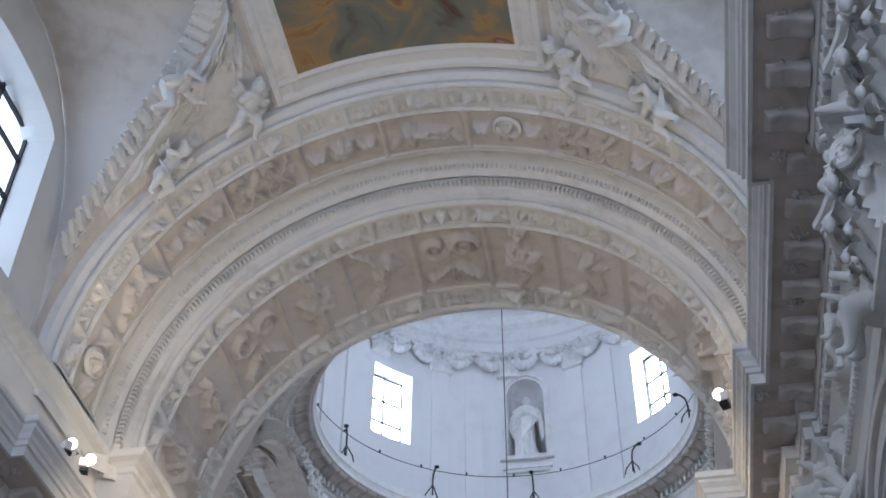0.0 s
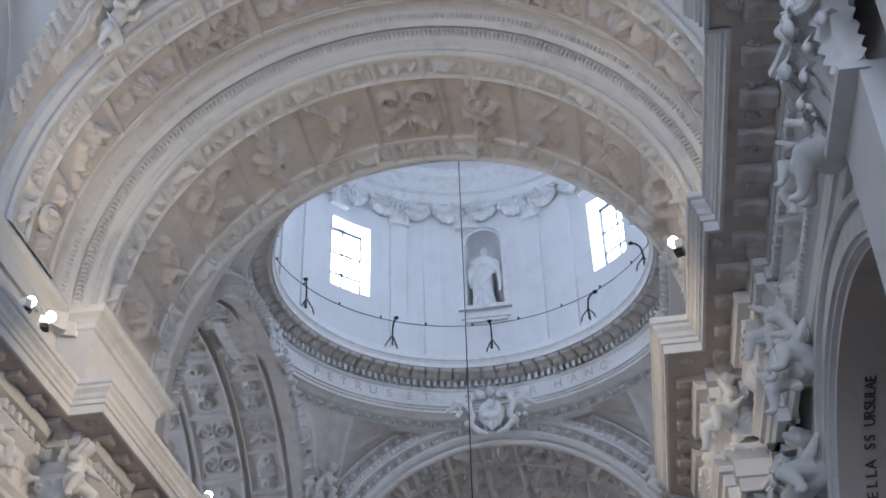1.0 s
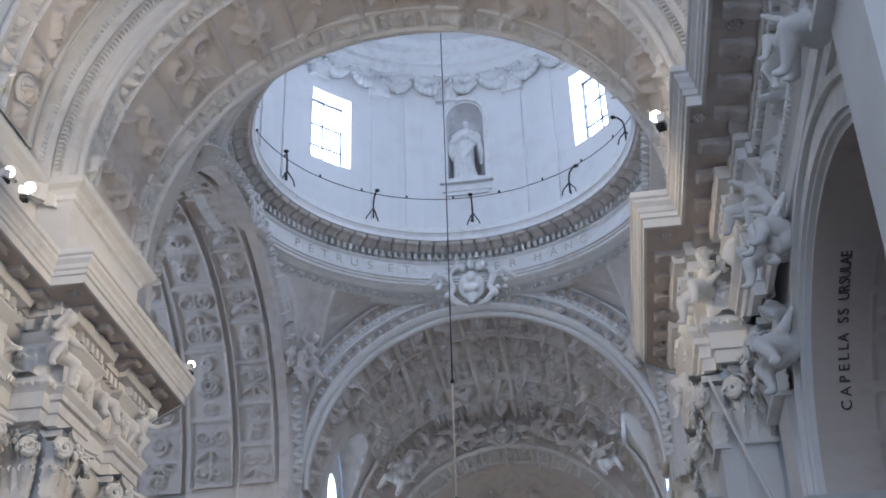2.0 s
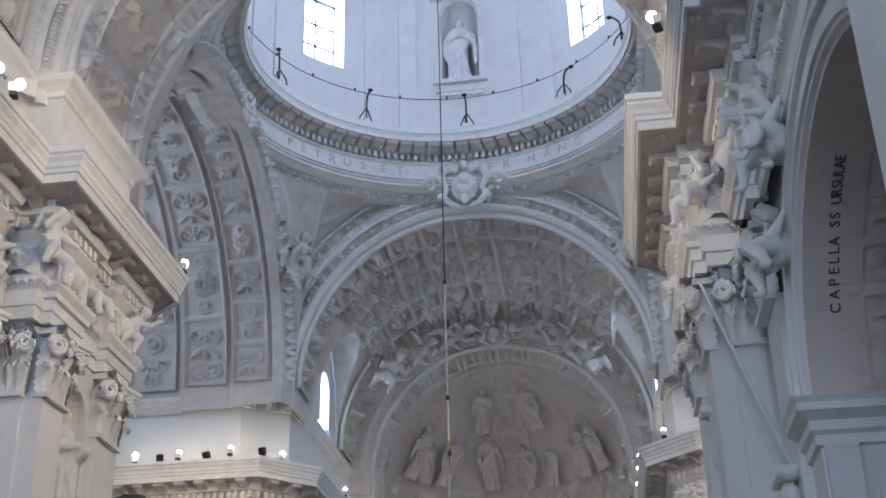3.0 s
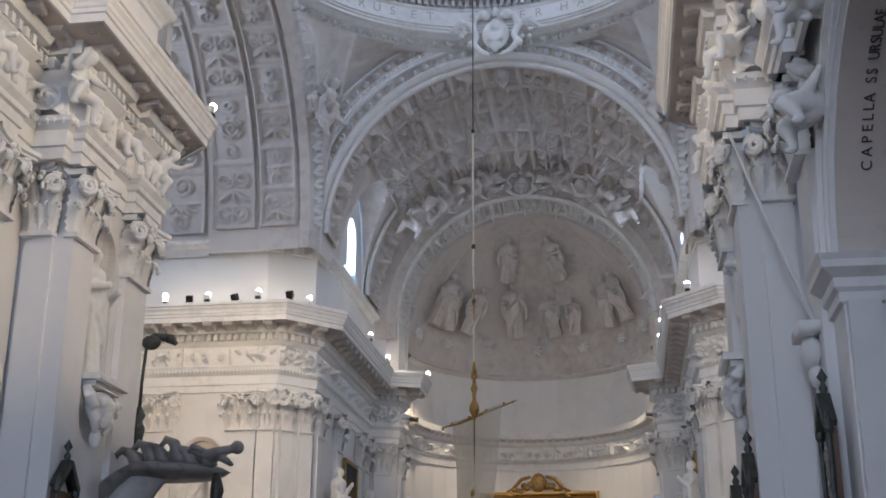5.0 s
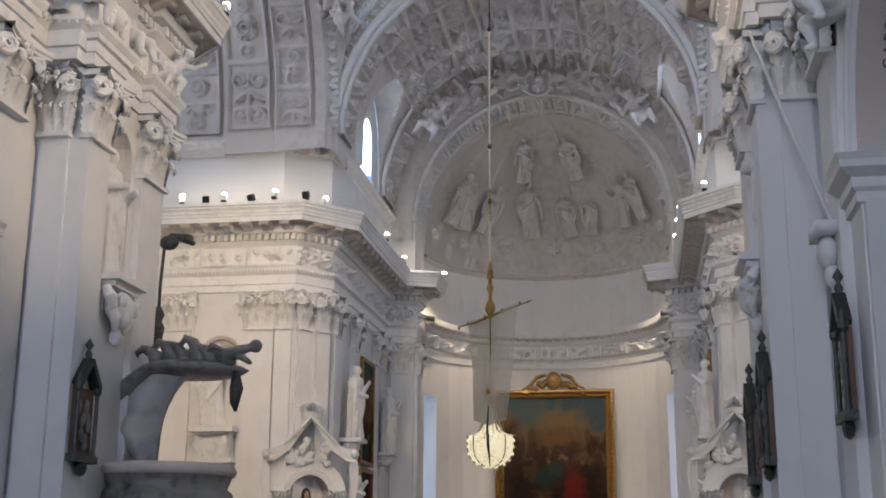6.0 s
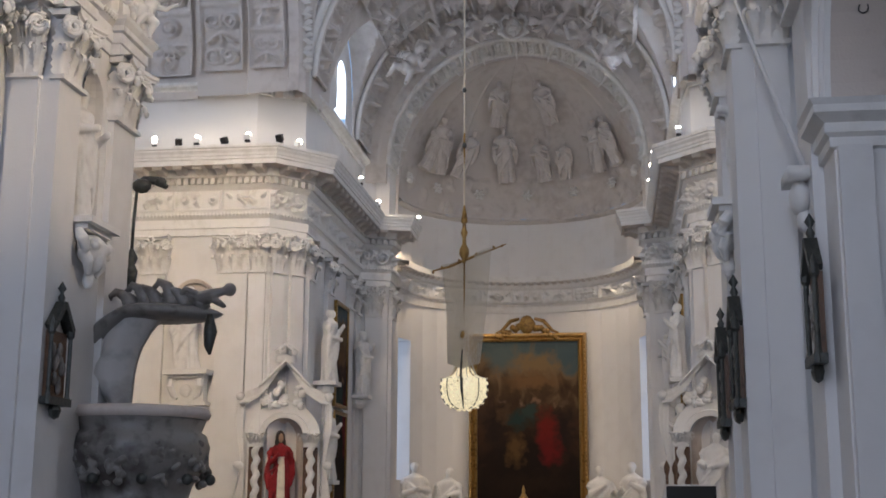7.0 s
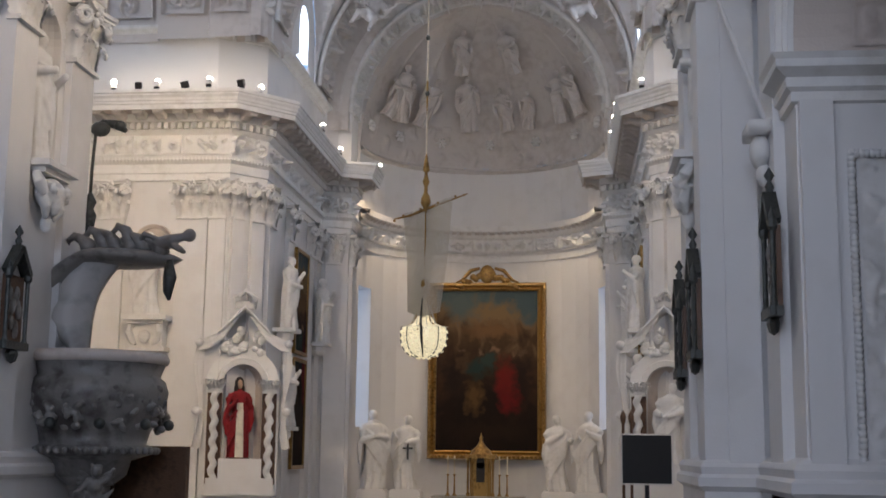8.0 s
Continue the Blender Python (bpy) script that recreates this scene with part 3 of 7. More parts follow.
# lunette walls with windows
for s in (1, -1):
    for c, w in LUN:
        a = Soup()
        hw, zb, zt = 1.4, 12.75, 15.55
        n = 24
        ring = [(c + hw, zb), (c + hw, zt)] + [(c + hw * math.cos(math.pi * i / 12), zt + .35 * math.sin(math.pi * i / 12)) for i in range(1, 12)] + [(c - hw, zt), (c - hw, zb)]
        outer = [(c + w, SPRING), (c + w, 13.6)] + [(c + w * math.cos(math.pi * i / 12), 13.6 + 3.3 * math.sin(math.pi * i / 12)) for i in range(1, 12)] + [(c - w, 13.6), (c - w, SPRING)]
        a.grid([[(s * 5.22, *p), (s * 5.22, *q)] for p, q in zip(outer, ring)])
        a.grid([[(s * 5.22, c - hw, zb), (s * 5.22, c + hw, zb)], [(s * 5.22, c - w, SPRING), (s * 5.22, c + w, SPRING)]])
        a.grid([[(s * 5.22, *p), (s * 5.75, *p)] for p in ring + ring[:1]])
        wl = structure("wall_lunette", a.mesh("wall_lunette", PLASTER), "white lunette wall with an arched window", "wall")
        f = Soup()
        for yy in (c - hw, c - hw / 3, c + hw / 3, c + hw):
            f.box((min(s * 5.66, s * 5.72), yy - .03, zb), (max(s * 5.66, s * 5.72), yy + .03, zt + 0.3))
        for zz in (zb, zb + .8, zb + 1.6, zb + 2.4, zb + 3.0):
            f.box((min(s * 5.66, s * 5.72), c - hw, zz - .025), (max(s * 5.66, s * 5.72), c + hw, zz + .025))
        win = structure("window_nave", f.mesh("window_nave", DARK_IRON), "dark-framed window with small panes", "window")
        window_glow("backdrop", [[(s * 5.9, y, z) for z in (12.5, 16.1)] for y in (c - 1.6, c + 1.6)], NAVE_GLOW)


def arch_relief(name, y0, y1, r, seed, cells, mix, parent, mat, depth=0.2, st=0.03, rows_k=1, cx=0.0, z0=ZC, border=0.05, a0=0.0):
    k, m = int((math.pi - 2 * a0) * r / st), max(8, int(abs(y1 - y0) / st))
    h = panels(k, m, st, cells, rows_k, mix, seed, border)

    def surf(u, v):
        t = a0 + (math.pi - 2 * a0) * u
        return Vector((cx - r * math.cos(t), y0 + (y1 - y0) * v, z0 + r * math.sin(t))), Vector((math.cos(t), 0, -math.sin(t)))
    return part(name, Soup().grid(skin(surf, k, m, h, depth)).mesh(name, mat, True), parent, "stucco panels with leaves and figures")


# western arch: outer order, coved step, inner order
prof = [(12.30, 5.4), (12.34, 5.12), (12.42, 5.06), (12.5, 5.04), (13.85, 5.04), (13.87, 5.10), (13.93, 5.12), (13.95, 5.2), (14.0, 5.2), (14.2, 5.0), (14.4, 4.86), (14.44, 4.92), (14.5, 4.92), (14.55, 4.8), (14.62, 4.78), (14.64, 4.68), (14.7, 4.66), (14.75, 4.62), (17.5, 4.62), (17.56, 4.66), (17.6, 4.8), (17.6, 5.4)]
arch_w = structure("arch_west", Soup().grid(arc_rows(prof, 0, ZC, n=90)).mesh("arch_west", STUCCO, False), "cream stucco double arch before the crossing", "arch")
arch_relief("soffit_relief", 12.52, 12.98, 5.03, 1, 19, ("figure", "medallion", "stem", "figure", "rosette", "shell"), arch_w, STUCCO, .24)
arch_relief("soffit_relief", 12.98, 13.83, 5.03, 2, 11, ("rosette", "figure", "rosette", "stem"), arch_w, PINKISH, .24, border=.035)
arch_relief("soffit_relief", 14.78, 15.3, 4.61, 3, 17, ("figure", "stem", "rosette", "figure", "medallion", "shell"), arch_w, STUCCO, .24)
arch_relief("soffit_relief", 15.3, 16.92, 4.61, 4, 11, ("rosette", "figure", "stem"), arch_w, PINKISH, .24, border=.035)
arch_relief("soffit_relief", 16.92, 17.45, 4.61, 5, 15, ("figure", "shell", "figure", "stem"), arch_w, STUCCO, .26)
a = Soup()
for i in range(190):
    t = math.pi * (i + .5) / 190
    a.box((-0.022, 14.45, 4.77), (0.022, 14.56, 4.86), Matrix(((math.sin(t), 0, -math.cos(t), 0), (0, 1, 0, 0), (math.cos(t), 0, math.sin(t), ZC), (0, 0, 0, 1))))
    a.ball((0, 14.25, 4.95), (0.03, 0.05, 0.05), 5, Matrix(((math.sin(t), 0, -math.cos(t), 0), (0, 1, 0, 0), (math.cos(t), 0, math.sin(t), ZC), (0, 0, 0, 1))))
tagged(part("dentil_course", a.mesh("dentil_course", STUCCO), arch_w), kind="stuff")

def rib(parent, y, r, w, z0=ZC):
    rr = [[Vector((-(r + w * math.cos(b)) * math.cos(math.pi * i / 80), y + w * 1.3 * math.sin(b), z0 + (r + w * math.cos(b)) * math.sin(math.pi * i / 80))) for b in [2 * math.pi * j / 8 for j in range(8)]] for i in range(81)]
    return part("arch_rib", Soup().grid(rr, close_v=True).mesh("arch_rib", STUCCO, True), parent, "smooth white rib")


for y, r, w in ((12.5, 5.0, .05), (12.98, 4.98, .035), (13.86, 4.98, .05), (14.76, 4.57, .06), (15.3, 4.56, .035), (16.92, 4.56, .035), (17.47, 4.55, .06)):
    rib(arch_w, y, r, w)

# eastern arch and presbytery vault
face = [(29.0, 5.62), (28.8, 5.56), (28.8, 5.5), (28.88, 5.48), (28.88, 5.26), (28.82, 5.24), (28.8, 5.1), (28.84, 5.06), (28.84, 5.0), (28.93, 4.98), (28.93, 4.77), (28.86, 4.75), (28.84, 4.66), (28.92, 4.6), (29.05, 4.58)]
prof = [(29.05, 4.58), (30.2, 4.58), (30.22, 4.66), (30.3, 4.66)]
arch_e = structure("arch_east", Soup().grid(arc_rows(prof, 0, ZC, n=80)).mesh("arch_east", PINKISH), "stucco arch and barrel vault of the presbytery", "arch")
part("archivolt", Soup().grid(arc_rows(face, 0, ZC, n=80)).mesh("archivolt", STUCCO), arch_e, "white moulded archivolt")
# darker ground colour gives the shaded gaps between the leaves
for r0_, r1_, y_ in ((4.775, 4.975, 28.925), (5.265, 5.475, 28.875)):
    part("leaf_band", Soup().grid(arc_rows([(y_, r1_), (y_, r0_)], 0, ZC, n=80)).mesh("leaf_band", OCHRE), arch_e, "brown ground painted as shade between the leaves")
PL = (32.9, 1.5)


def presb_z(y):
    return 12.7 + 2.5 * math.sqrt(1 - ((y - PL[0]) / PL[1]) ** 2) if abs(y - PL[0]) < PL[1] else 0.0


rows = []
for i in range(81):
    t = math.pi * i / 80
    rows.append([Vector((-4.66 * math.cos(t), 30.3 + 6.1 * j / 60, max(ZC - (.25 if i in (0, 80) else 0) + 4.66 * math.sin(t), presb_z(30.3 + 6.1 * j / 60)))) for j in range(61)])
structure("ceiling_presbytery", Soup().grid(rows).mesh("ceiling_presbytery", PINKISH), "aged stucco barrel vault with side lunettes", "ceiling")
for s in (1, -1):
    c, w = PL
    a = Soup()
    ringw = [(c + .55, 12.5), (c + .55, 13.5)] + [(c + .55 * math.cos(math.pi * i / 10), 13.5 + .55 * math.sin(math.pi * i / 10)) for i in range(1, 10)] + [(c - .55, 13.5), (c - .55, 12.5)]
    outer = [(c + w, SPRING), (c + w, 12.7)] + [(c + w * math.cos(math.pi * i / 10), 12.7 + 2.5 * math.sin(math.pi * i / 10)) for i in range(1, 10)] + [(c - w, 12.7), (c - w, SPRING)]
    a.grid([[(s * 4.68, *p), (s * 4.68, *q)] for p, q in zip(outer, ringw)])
    a.grid([[(s * 4.68, *p), (s * 5.2, *p)] for p in ringw + ringw[:1]])
    structure("wall_presbytery_lunette", a.mesh("wall_presbytery_lunette", PLASTER), "white lunette wall with a small arched window", "wall")
    window_glow("backdrop", [[(s * 5.25, y, z) for z in (12.2, 14.5)] for y in (c - .9, c + .9)], CHOIR_GLOW)

arch_relief("soffit_relief", 29.1, 30.15, 4.57, 11, 15, ("figure", "rosette", "stem"), arch_e, PINKISH, .36)
arch_relief("vault_relief", 30.3, 34.6, 4.65, 12, 9, ("figure", "stem", "medallion", "figure", "shell"), arch_e, PINKISH, .5, st=0.04, rows_k=3, a0=.62)
arch_relief("vault_relief", 34.7, 36.3, 4.65, 13, 17, ("stem", "figure", "rosette"), arch_e, PINKISH, .4, st=0.04)


def palmette(soup, m, w, h, d):
    """A small fan of pointed leaves with curled sides, rising along z and standing out along -y."""
    for a_, k in ((-52, .72), (-26, .88), (0, 1.0), (26, .88), (52, .72)):
        t = radians(a_)
        c, s_ = math.cos(t), math.sin(t)
        pts = []
        for u, wd, o in ((0, .10, 0), (.35, .17, -.7), (.7, .15, -1.0), (1.0, .02, -.5)):
            pts.append([Vector((u * h * k * s_ * (w / h) + x * wd * w * c, o * d + (0 if x == 0 else d * .8), u * h * k * c - x * wd * w * s_)) for x in (-1, 0, 1)])
        soup.grid([[m @ p for p in r] for r in pts])


def turned_y(t, y, r, z0=ZC):
    """A pose on an arch round the y way: x along the arch, z outward from its centre, y kept."""
    return Matrix(((math.sin(t), 0, -math.cos(t), -r * math.cos(t)), (0, 1, 0, y), (math.cos(t), 0, math.sin(t), z0 + r * math.sin(t)), (0, 0, 0, 1)))


a = Soup()
for r, n_, w_, y in ((4.78, 42, .21, 28.9), (5.27, 46, .21, 28.85)):
    for i in range(n_):
        palmette(a, turned_y(math.pi * (i + .5) / n_, y, r), w_, .21, .12)
tagged(part("leaf_course", a.mesh("leaf_course", STUCCO), arch_e), kind="stuff")

for r, w in ((4.7, .045), (5.03, .045), (5.53, .035)):
    rr = [[Vector((-(r + w * math.cos(b)) * math.cos(math.pi * i / 80), 28.88 + w * math.sin(b) * 1.4, ZC + (r + w * math.cos(b)) * math.sin(math.pi * i / 80))) for b in [2 * math.pi * j / 8 for j in range(8)]] for i in range(81)]
    part("arch_rim", Soup().grid(rr, close_v=True).mesh("arch_rim", STUCCO, True), arch_e, "white rounded rim")
a = Soup()
for i in range(110):
    t = math.pi * (i + .5) / 110
    mm = Matrix(((math.sin(t), 0, -math.cos(t), 0), (0, 1, 0, 0), (math.cos(t), 0, math.sin(t), ZC), (0, 0, 0, 1)))
    a.ball((0, 28.82, 5.16), (0.045, 0.06, 0.05), 5, mm)
tagged(part("bead_course", a.mesh("bead_course", STUCCO), arch_e), kind="stuff")

# apse arch and half dome
RA, ZA = 4.02, 11.95
prof = [(36.3, 5.5), (36.35, 4.3), (36.4, 4.22), (36.45, RA), (37.8, RA), (38.6, RA)]
arch_a = structure("arch_apse", Soup().grid(arc_rows(prof, 0, ZA, n=64)).mesh("arch_apse", PINKISH), "carved stucco arch round the apse half dome", "arch")
arch_relief("soffit_relief", 36.5, 37.75, RA - .01, 14, 23, ("stem", "figure"), arch_a, STUCCO, .36, z0=ZA)
st = 0.05
k, m = 240, 110
f, mask = frames_map(k, m, st, 7, 1, 0.05, height=0.25)
h = smooth_map(f)
h[:, :22] = np.maximum(h[:, :22] * 0, smooth_map(relief(k, 22, st, 22, "leaf", 0.2, 0.25)) * .6)
h[:, m - 40:] *= np.linspace(1, 0.1, 40)[None, :]


def half_dome(u, v):
    t, e = math.pi * (1 - u), v * math.pi / 2 * 0.98
    nn = Vector((math.cos(t) * math.cos(e), math.sin(t) * math.cos(e), math.sin(e)))
    return Vector((APSE_R * nn.x, APSE_C + APSE_R * nn.y, 11.3 + 4.55 * nn.z)), -nn


for s in (1, -1):
    wall_of("wall_apse_side", [[(s * x, y, z) for z in (0, SPRING + .1)] for x, y in ((4.8, 36.2), (4.35, 36.62), (3.95, 36.7), (3.95, 37.82))], PLASTER, "white plastered return wall beside the apse")

k2 = 40
lip = [[Vector((-(RA + .06) * math.cos(math.pi * i / k2), 37.79, ZA + (RA + .06) * math.sin(math.pi * i / k2))), Vector((-3.86 * math.cos(math.pi * i / k2), 37.8, 11.25 + 4.5 * math.sin(math.pi * i / k2)))] for i in range(k2 + 1)]
lip = [[Vector((p.x, p.y, p.z - 1.2)) for p in lip[0]], *lip, [Vector((p.x, p.y, p.z - 1.2)) for p in lip[-1]]]
structure("trim_half_dome", Soup().grid(lip).mesh("trim_half_dome", PINKISH), "plain stucco edge of the half dome", "trim")
structure("ceiling_apse", Soup().grid(skin(half_dome, k, m, h, 0.24)).mesh("ceiling_apse", PINKISH, True), "stucco half dome with figure reliefs", "ceiling")

for y in (36.5, 37.7):
    rib(arch_a, y, RA - .06, .08, ZA)
for y, r in ((29.1, 4.52), (30.2, 4.54), (34.65, 4.58)):
    rib(arch_e, y, r, .07)

# transept vaults: bands of panels round the x way
for s in (1, -1):
    def rows_x(prof, n=60):
        return [[Vector((s * x, YD - r * math.cos(math.pi * i / n), ZC + r * math.sin(math.pi * i / n))) for x, r in prof] for i in range(n + 1)]
    prof = [(4.6, 5.5), (4.62, 5.2), (4.7, 5.1), (4.75, 4.98), (5.0, 4.98), (5.05, 5.03), (6.05, 5.03), (6.1, 5.12), (7.4, 5.12), (7.42, 5.35), (11.5, 5.35)]
    ar = structure("arch_transept", Soup().grid([[Vector((p.x, p.y, p.z - .6)) for p in rows_x(prof)[0]]] + rows_x(prof) + [[Vector((p.x, p.y, p.z - .6)) for p in rows_x(prof)[-1]]]).mesh("arch_transept", PINKISH), "stucco transept vault with carved bands", "arch")
    for x0, x1, r, cells, sd in ((5.1, 6.0, 5.02, 15, 31), (6.2, 7.3, 5.11, 9, 32), (7.6, 8.8, 5.34, 10, 33)):
        k, m = int(math.pi * r / .035), int((x1 - x0) / .035)
        h = panels(k, m, .035, cells, 1, ("stem", "shell", "stem", "medallion"), sd, .06)

        def surf(u, v, x0=x0, x1=x1, r=r):
            t = math.pi * u
            return Vector((s * (x0 + (x1 - x0) * v), YD - r * math.cos(t), ZC + r * math.sin(t))), Vector((0, math.cos(t), -math.sin(t)))
        part("soffit_relief", Soup().grid(skin(surf, k, m, h, 0.24)).mesh("soffit_relief", PINKISH, True), ar)
    a = Soup()
    for i in range(50):
        t = math.pi * (i + .5) / 50
        palmette(a, Matrix(((0, -s, 0, s * 4.62), (-math.sin(t), 0, -math.cos(t), YD - 5.14 * math.cos(t)), (math.cos(t), 0, math.sin(t), ZC + 5.14 * math.sin(t)), (0, 0, 0, 1))) @ pose(0, 0, 0, 0, 0, 180), .34, .24, .17)
    tagged(part("leaf_course", a.mesh("leaf_course", STUCCO), ar), kind="stuff")
    # unseen end wall; its glowing window is added to light the transept
    a = Soup().box((min(s * 11.5, s * 11.8), 17, 8), (max(s * 11.5, s * 11.8), 22, 18)).box((min(s * 11.5, s * 11.8), 24.8, 8), (max(s * 11.5, s * 11.8), 30, 18))
    a.box((min(s * 11.5, s * 11.8), 22, 8), (max(s * 11.5, s * 11.8), 24.8, 11.5)).box((min(s * 11.5, s * 11.8), 22, 15.5), (max(s * 11.5, s * 11.8), 24.8, 18))
    structure("wall_transept_end", a.mesh("wall_transept_end", PLASTER), "white transept end wall with an added window opening", "wall")
    window_glow("backdrop", [[(s * 11.9, y, z) for z in (11.4, 15.6)] for y in (21.9, 24.9)], DIM_GLOW)

# ---- crossing: pendentives, ring, drum and dome ----
ZR, RR = 17.12, 5.5
rows = []
A, B = 4.62, 5.55


def square_edge(t):
    c, s_ = math.cos(t), math.sin(t)
    f = min(A / max(1e-6, abs(c)), B / max(1e-6, abs(s_)))
    x, y = f * c, f * s_
    if abs(abs(x) - A) < 1e-4:
        z = ZC + math.sqrt(max(0, 5.42 ** 2 - y * y))
    else:
        z = ZC + math.sqrt(max(0, 5.6 ** 2 - x * x))
    return Vector((x, YD + y, min(z, ZR)))


st = 0.06
K, M = 560, 26
h = smooth_map(relief(K, M, st, 41, "figure", 0.24, 0.25))
rows = []
for i in range(K + 1):
    t = 2 * math.pi * i / K
    e = square_edge(t)
    r = Vector((RR * math.cos(t), YD + RR * math.sin(t), ZR))
    row = [e - Vector((0, 0, 0.5 if e.z < ZC + .3 else 0.01))]
    for j in range(M):
        v = j / (M - 1)
        p = e.lerp(r, v)
        n_ = Vector((math.cos(t), math.sin(t), 0.3))
        bulge = 0.28 * math.sin(math.pi * v) * min(1, (r - e).length / 3)
        row.append(p + n_ * bulge - n_ * 0.09 * float(h[i % K, j]) * math.sin(math.pi * v) * min(1.0, (r - e).length / 1.5))
    rows.append(row)
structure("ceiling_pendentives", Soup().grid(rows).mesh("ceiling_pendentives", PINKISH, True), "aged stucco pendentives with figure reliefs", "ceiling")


def ring_pt(t, r, z):
    return Vector((r * math.cos(t), YD + r * math.sin(t), z))


NR = 120
RING = [(5.75, 17.1), (5.5, 17.12), (5.46, 17.15), (5.52, 17.17), (5.44, 17.25), (5.3, 17.27), (5.24, 17.3), (5.25, 17.31), (5.16, 17.36), (5.1, 17.37), (5.08, 17.39), (5.08, 17.44), (5.03, 17.46), (5.03, 17.5), (4.98, 17.52), (4.98, 17.57), (5.04, 17.6), (5.04, 17.96), (4.98, 18.0), (4.96, 18.04), (5.1, 18.05), (5.1, 18.23), (4.88, 18.26), (4.86, 18.42)]
RING2 = [(4.86, 18.42), (4.44, 18.42)]
RING3 = [(4.46, 18.36), (4.42, 18.36), (4.42, 18.47), (4.44, 18.48), (4.40, 18.55), (4.37, 18.57), (4.37, 18.65), (4.44, 18.68), (4.44, 18.74), (4.47, 18.76), (4.47, 18.82), (4.98, 18.85)]
ring = structure("entablature_dome", Soup().grid([[ring_pt(2 * math.pi * i / NR, r, z) for r, z in RING] for i in range(NR + 1)]).mesh("entablature_dome", STUCCO), "round white entablature under the dome drum", "entablature")
part("soffit", Soup().grid([[ring_pt(2 * math.pi * i / NR, r, z) for r, z in RING2] for i in range(NR + 1)]).mesh("soffit", OCHRE), ring, "brown ochre soffit")
part("cornice", Soup().grid([[ring_pt(2 * math.pi * i / NR, r, z) for r, z in RING3] for i in range(NR + 1)]).mesh("cornice", STUCCO), ring)
a = Soup()
for i in range(78):
    t = 2 * math.pi * (i + .5) / 78
    q, d = Vector((math.cos(t) * 4.86, YD + math.sin(t) * 4.86)), Vector((-math.sin(t), math.cos(t)))
    part("modillion", MODILLION, ring, m=frame_m(q, d, 18.425) @ Matrix.Diagonal((1.25, 0.92, 1.25, 1)))
for i in range(170):
    t = 2 * math.pi * (i + .5) / 170
    q, d = Vector((math.cos(t) * 4.94, YD + math.sin(t) * 4.94)), Vector((-math.sin(t), math.cos(t)))
    a.box((-0.045, -0.15, 18.06), (0.045, 0.06, 18.22), frame_m(q, d, 0))
tagged(part("dentil_course", a.mesh("dentil_course", STUCCO), ring), kind="stuff")
a = Soup()
for i in range(96):
    t = 2 * math.pi * (i + .5) / 96
    q, d = Vector((math.cos(t) * 5.44, YD + math.sin(t) * 5.44)), Vector((-math.sin(t), math.cos(t)))
    palmette(a, frame_m(q, d, 17.29) @ pose(0, 0, 0, 180), .26, .18, .12)
tagged(part("leaf_course", a.mesh("leaf_course", STUCCO), ring), kind="stuff")

# drum: windows on the diagonals, niches on the axes
RD = 5.0
WIN_A = [math.radians(v) for v in (45, 135, 225, 315)]
NICHE_A = [math.radians(v) for v in (0, 90, 180, 270)]
WH, NH = 0.125, 0.105       # half angles
cuts = []
for t in WIN_A:
    cuts.append((t - WH, t + WH, "w"))
for t in NICHE_A:
    cuts.append((t - NH, t + NH, "n"))
cuts.sort()
a = Soup()
for i, (a0, a1, kind) in enumerate(cuts):
    b0 = cuts[(i + 1) % 8][0] + (2 * math.pi if i == 7 else 0)
    a.grid([[ring_pt(a1 + (b0 - a1) * j / 8, RD, z) for z in (18.88, 24.3)] for j in range(9)])
    zb, zt = (20.65, 22.95) if kind == "w" else (20.6, 22.75)
    an = [a0 + (a1 - a0) * j / 10 for j in range(11)]
    a.grid([[ring_pt(t, RD, z) for z in (18.88, zb)] for t in an])
    if kind == "w":
        a.grid([[ring_pt(t, RD, z) for z in (zt, 24.3)] for t in an])
        for t in (a0, a1):
            a.grid([[ring_pt(t, r, z) for z in (zb, zt)] for r in (RD, RD + .6)])
        for z in (zb, zt):
            a.grid([[ring_pt(t, r, z) for r in (RD, RD + .6)] for t in an])
    else:
        hw = NH * RD
        top = [zt + hw * math.sqrt(max(0, 1 - ((t - (a0 + a1) / 2) / NH) ** 2)) for t in an]
        a.grid([[ring_pt(t, RD, z), ring_pt(t, RD, 24.3)] for t, z in zip(an, top)])
        dep = [0.8 * math.sqrt(max(0, 1 - ((t - (a0 + a1) / 2) / NH) ** 2)) for t in an]
        a.grid([[ring_pt(t, RD + d_, z) for z in (zb, zt)] for t, d_ in zip(an, dep)])
        tc = (a0 + a1) / 2
        a.grid([[ring_pt(tc + (t - tc) * math.cos(j * math.pi / 12), RD + d_ * math.cos(j * math.pi / 12), zt + hw * math.sin(j * math.pi / 12)) for j in range(7)] for t, d_ in zip(an, dep)])
        a.grid([[ring_pt(t, RD, zb), ring_pt(t, RD + d_, zb)] for t, d_ in zip(an, dep)])
drum = structure("wall_drum", a.mesh("wall_drum", PLASTER), "white plastered dome drum with windows and niches", "wall")
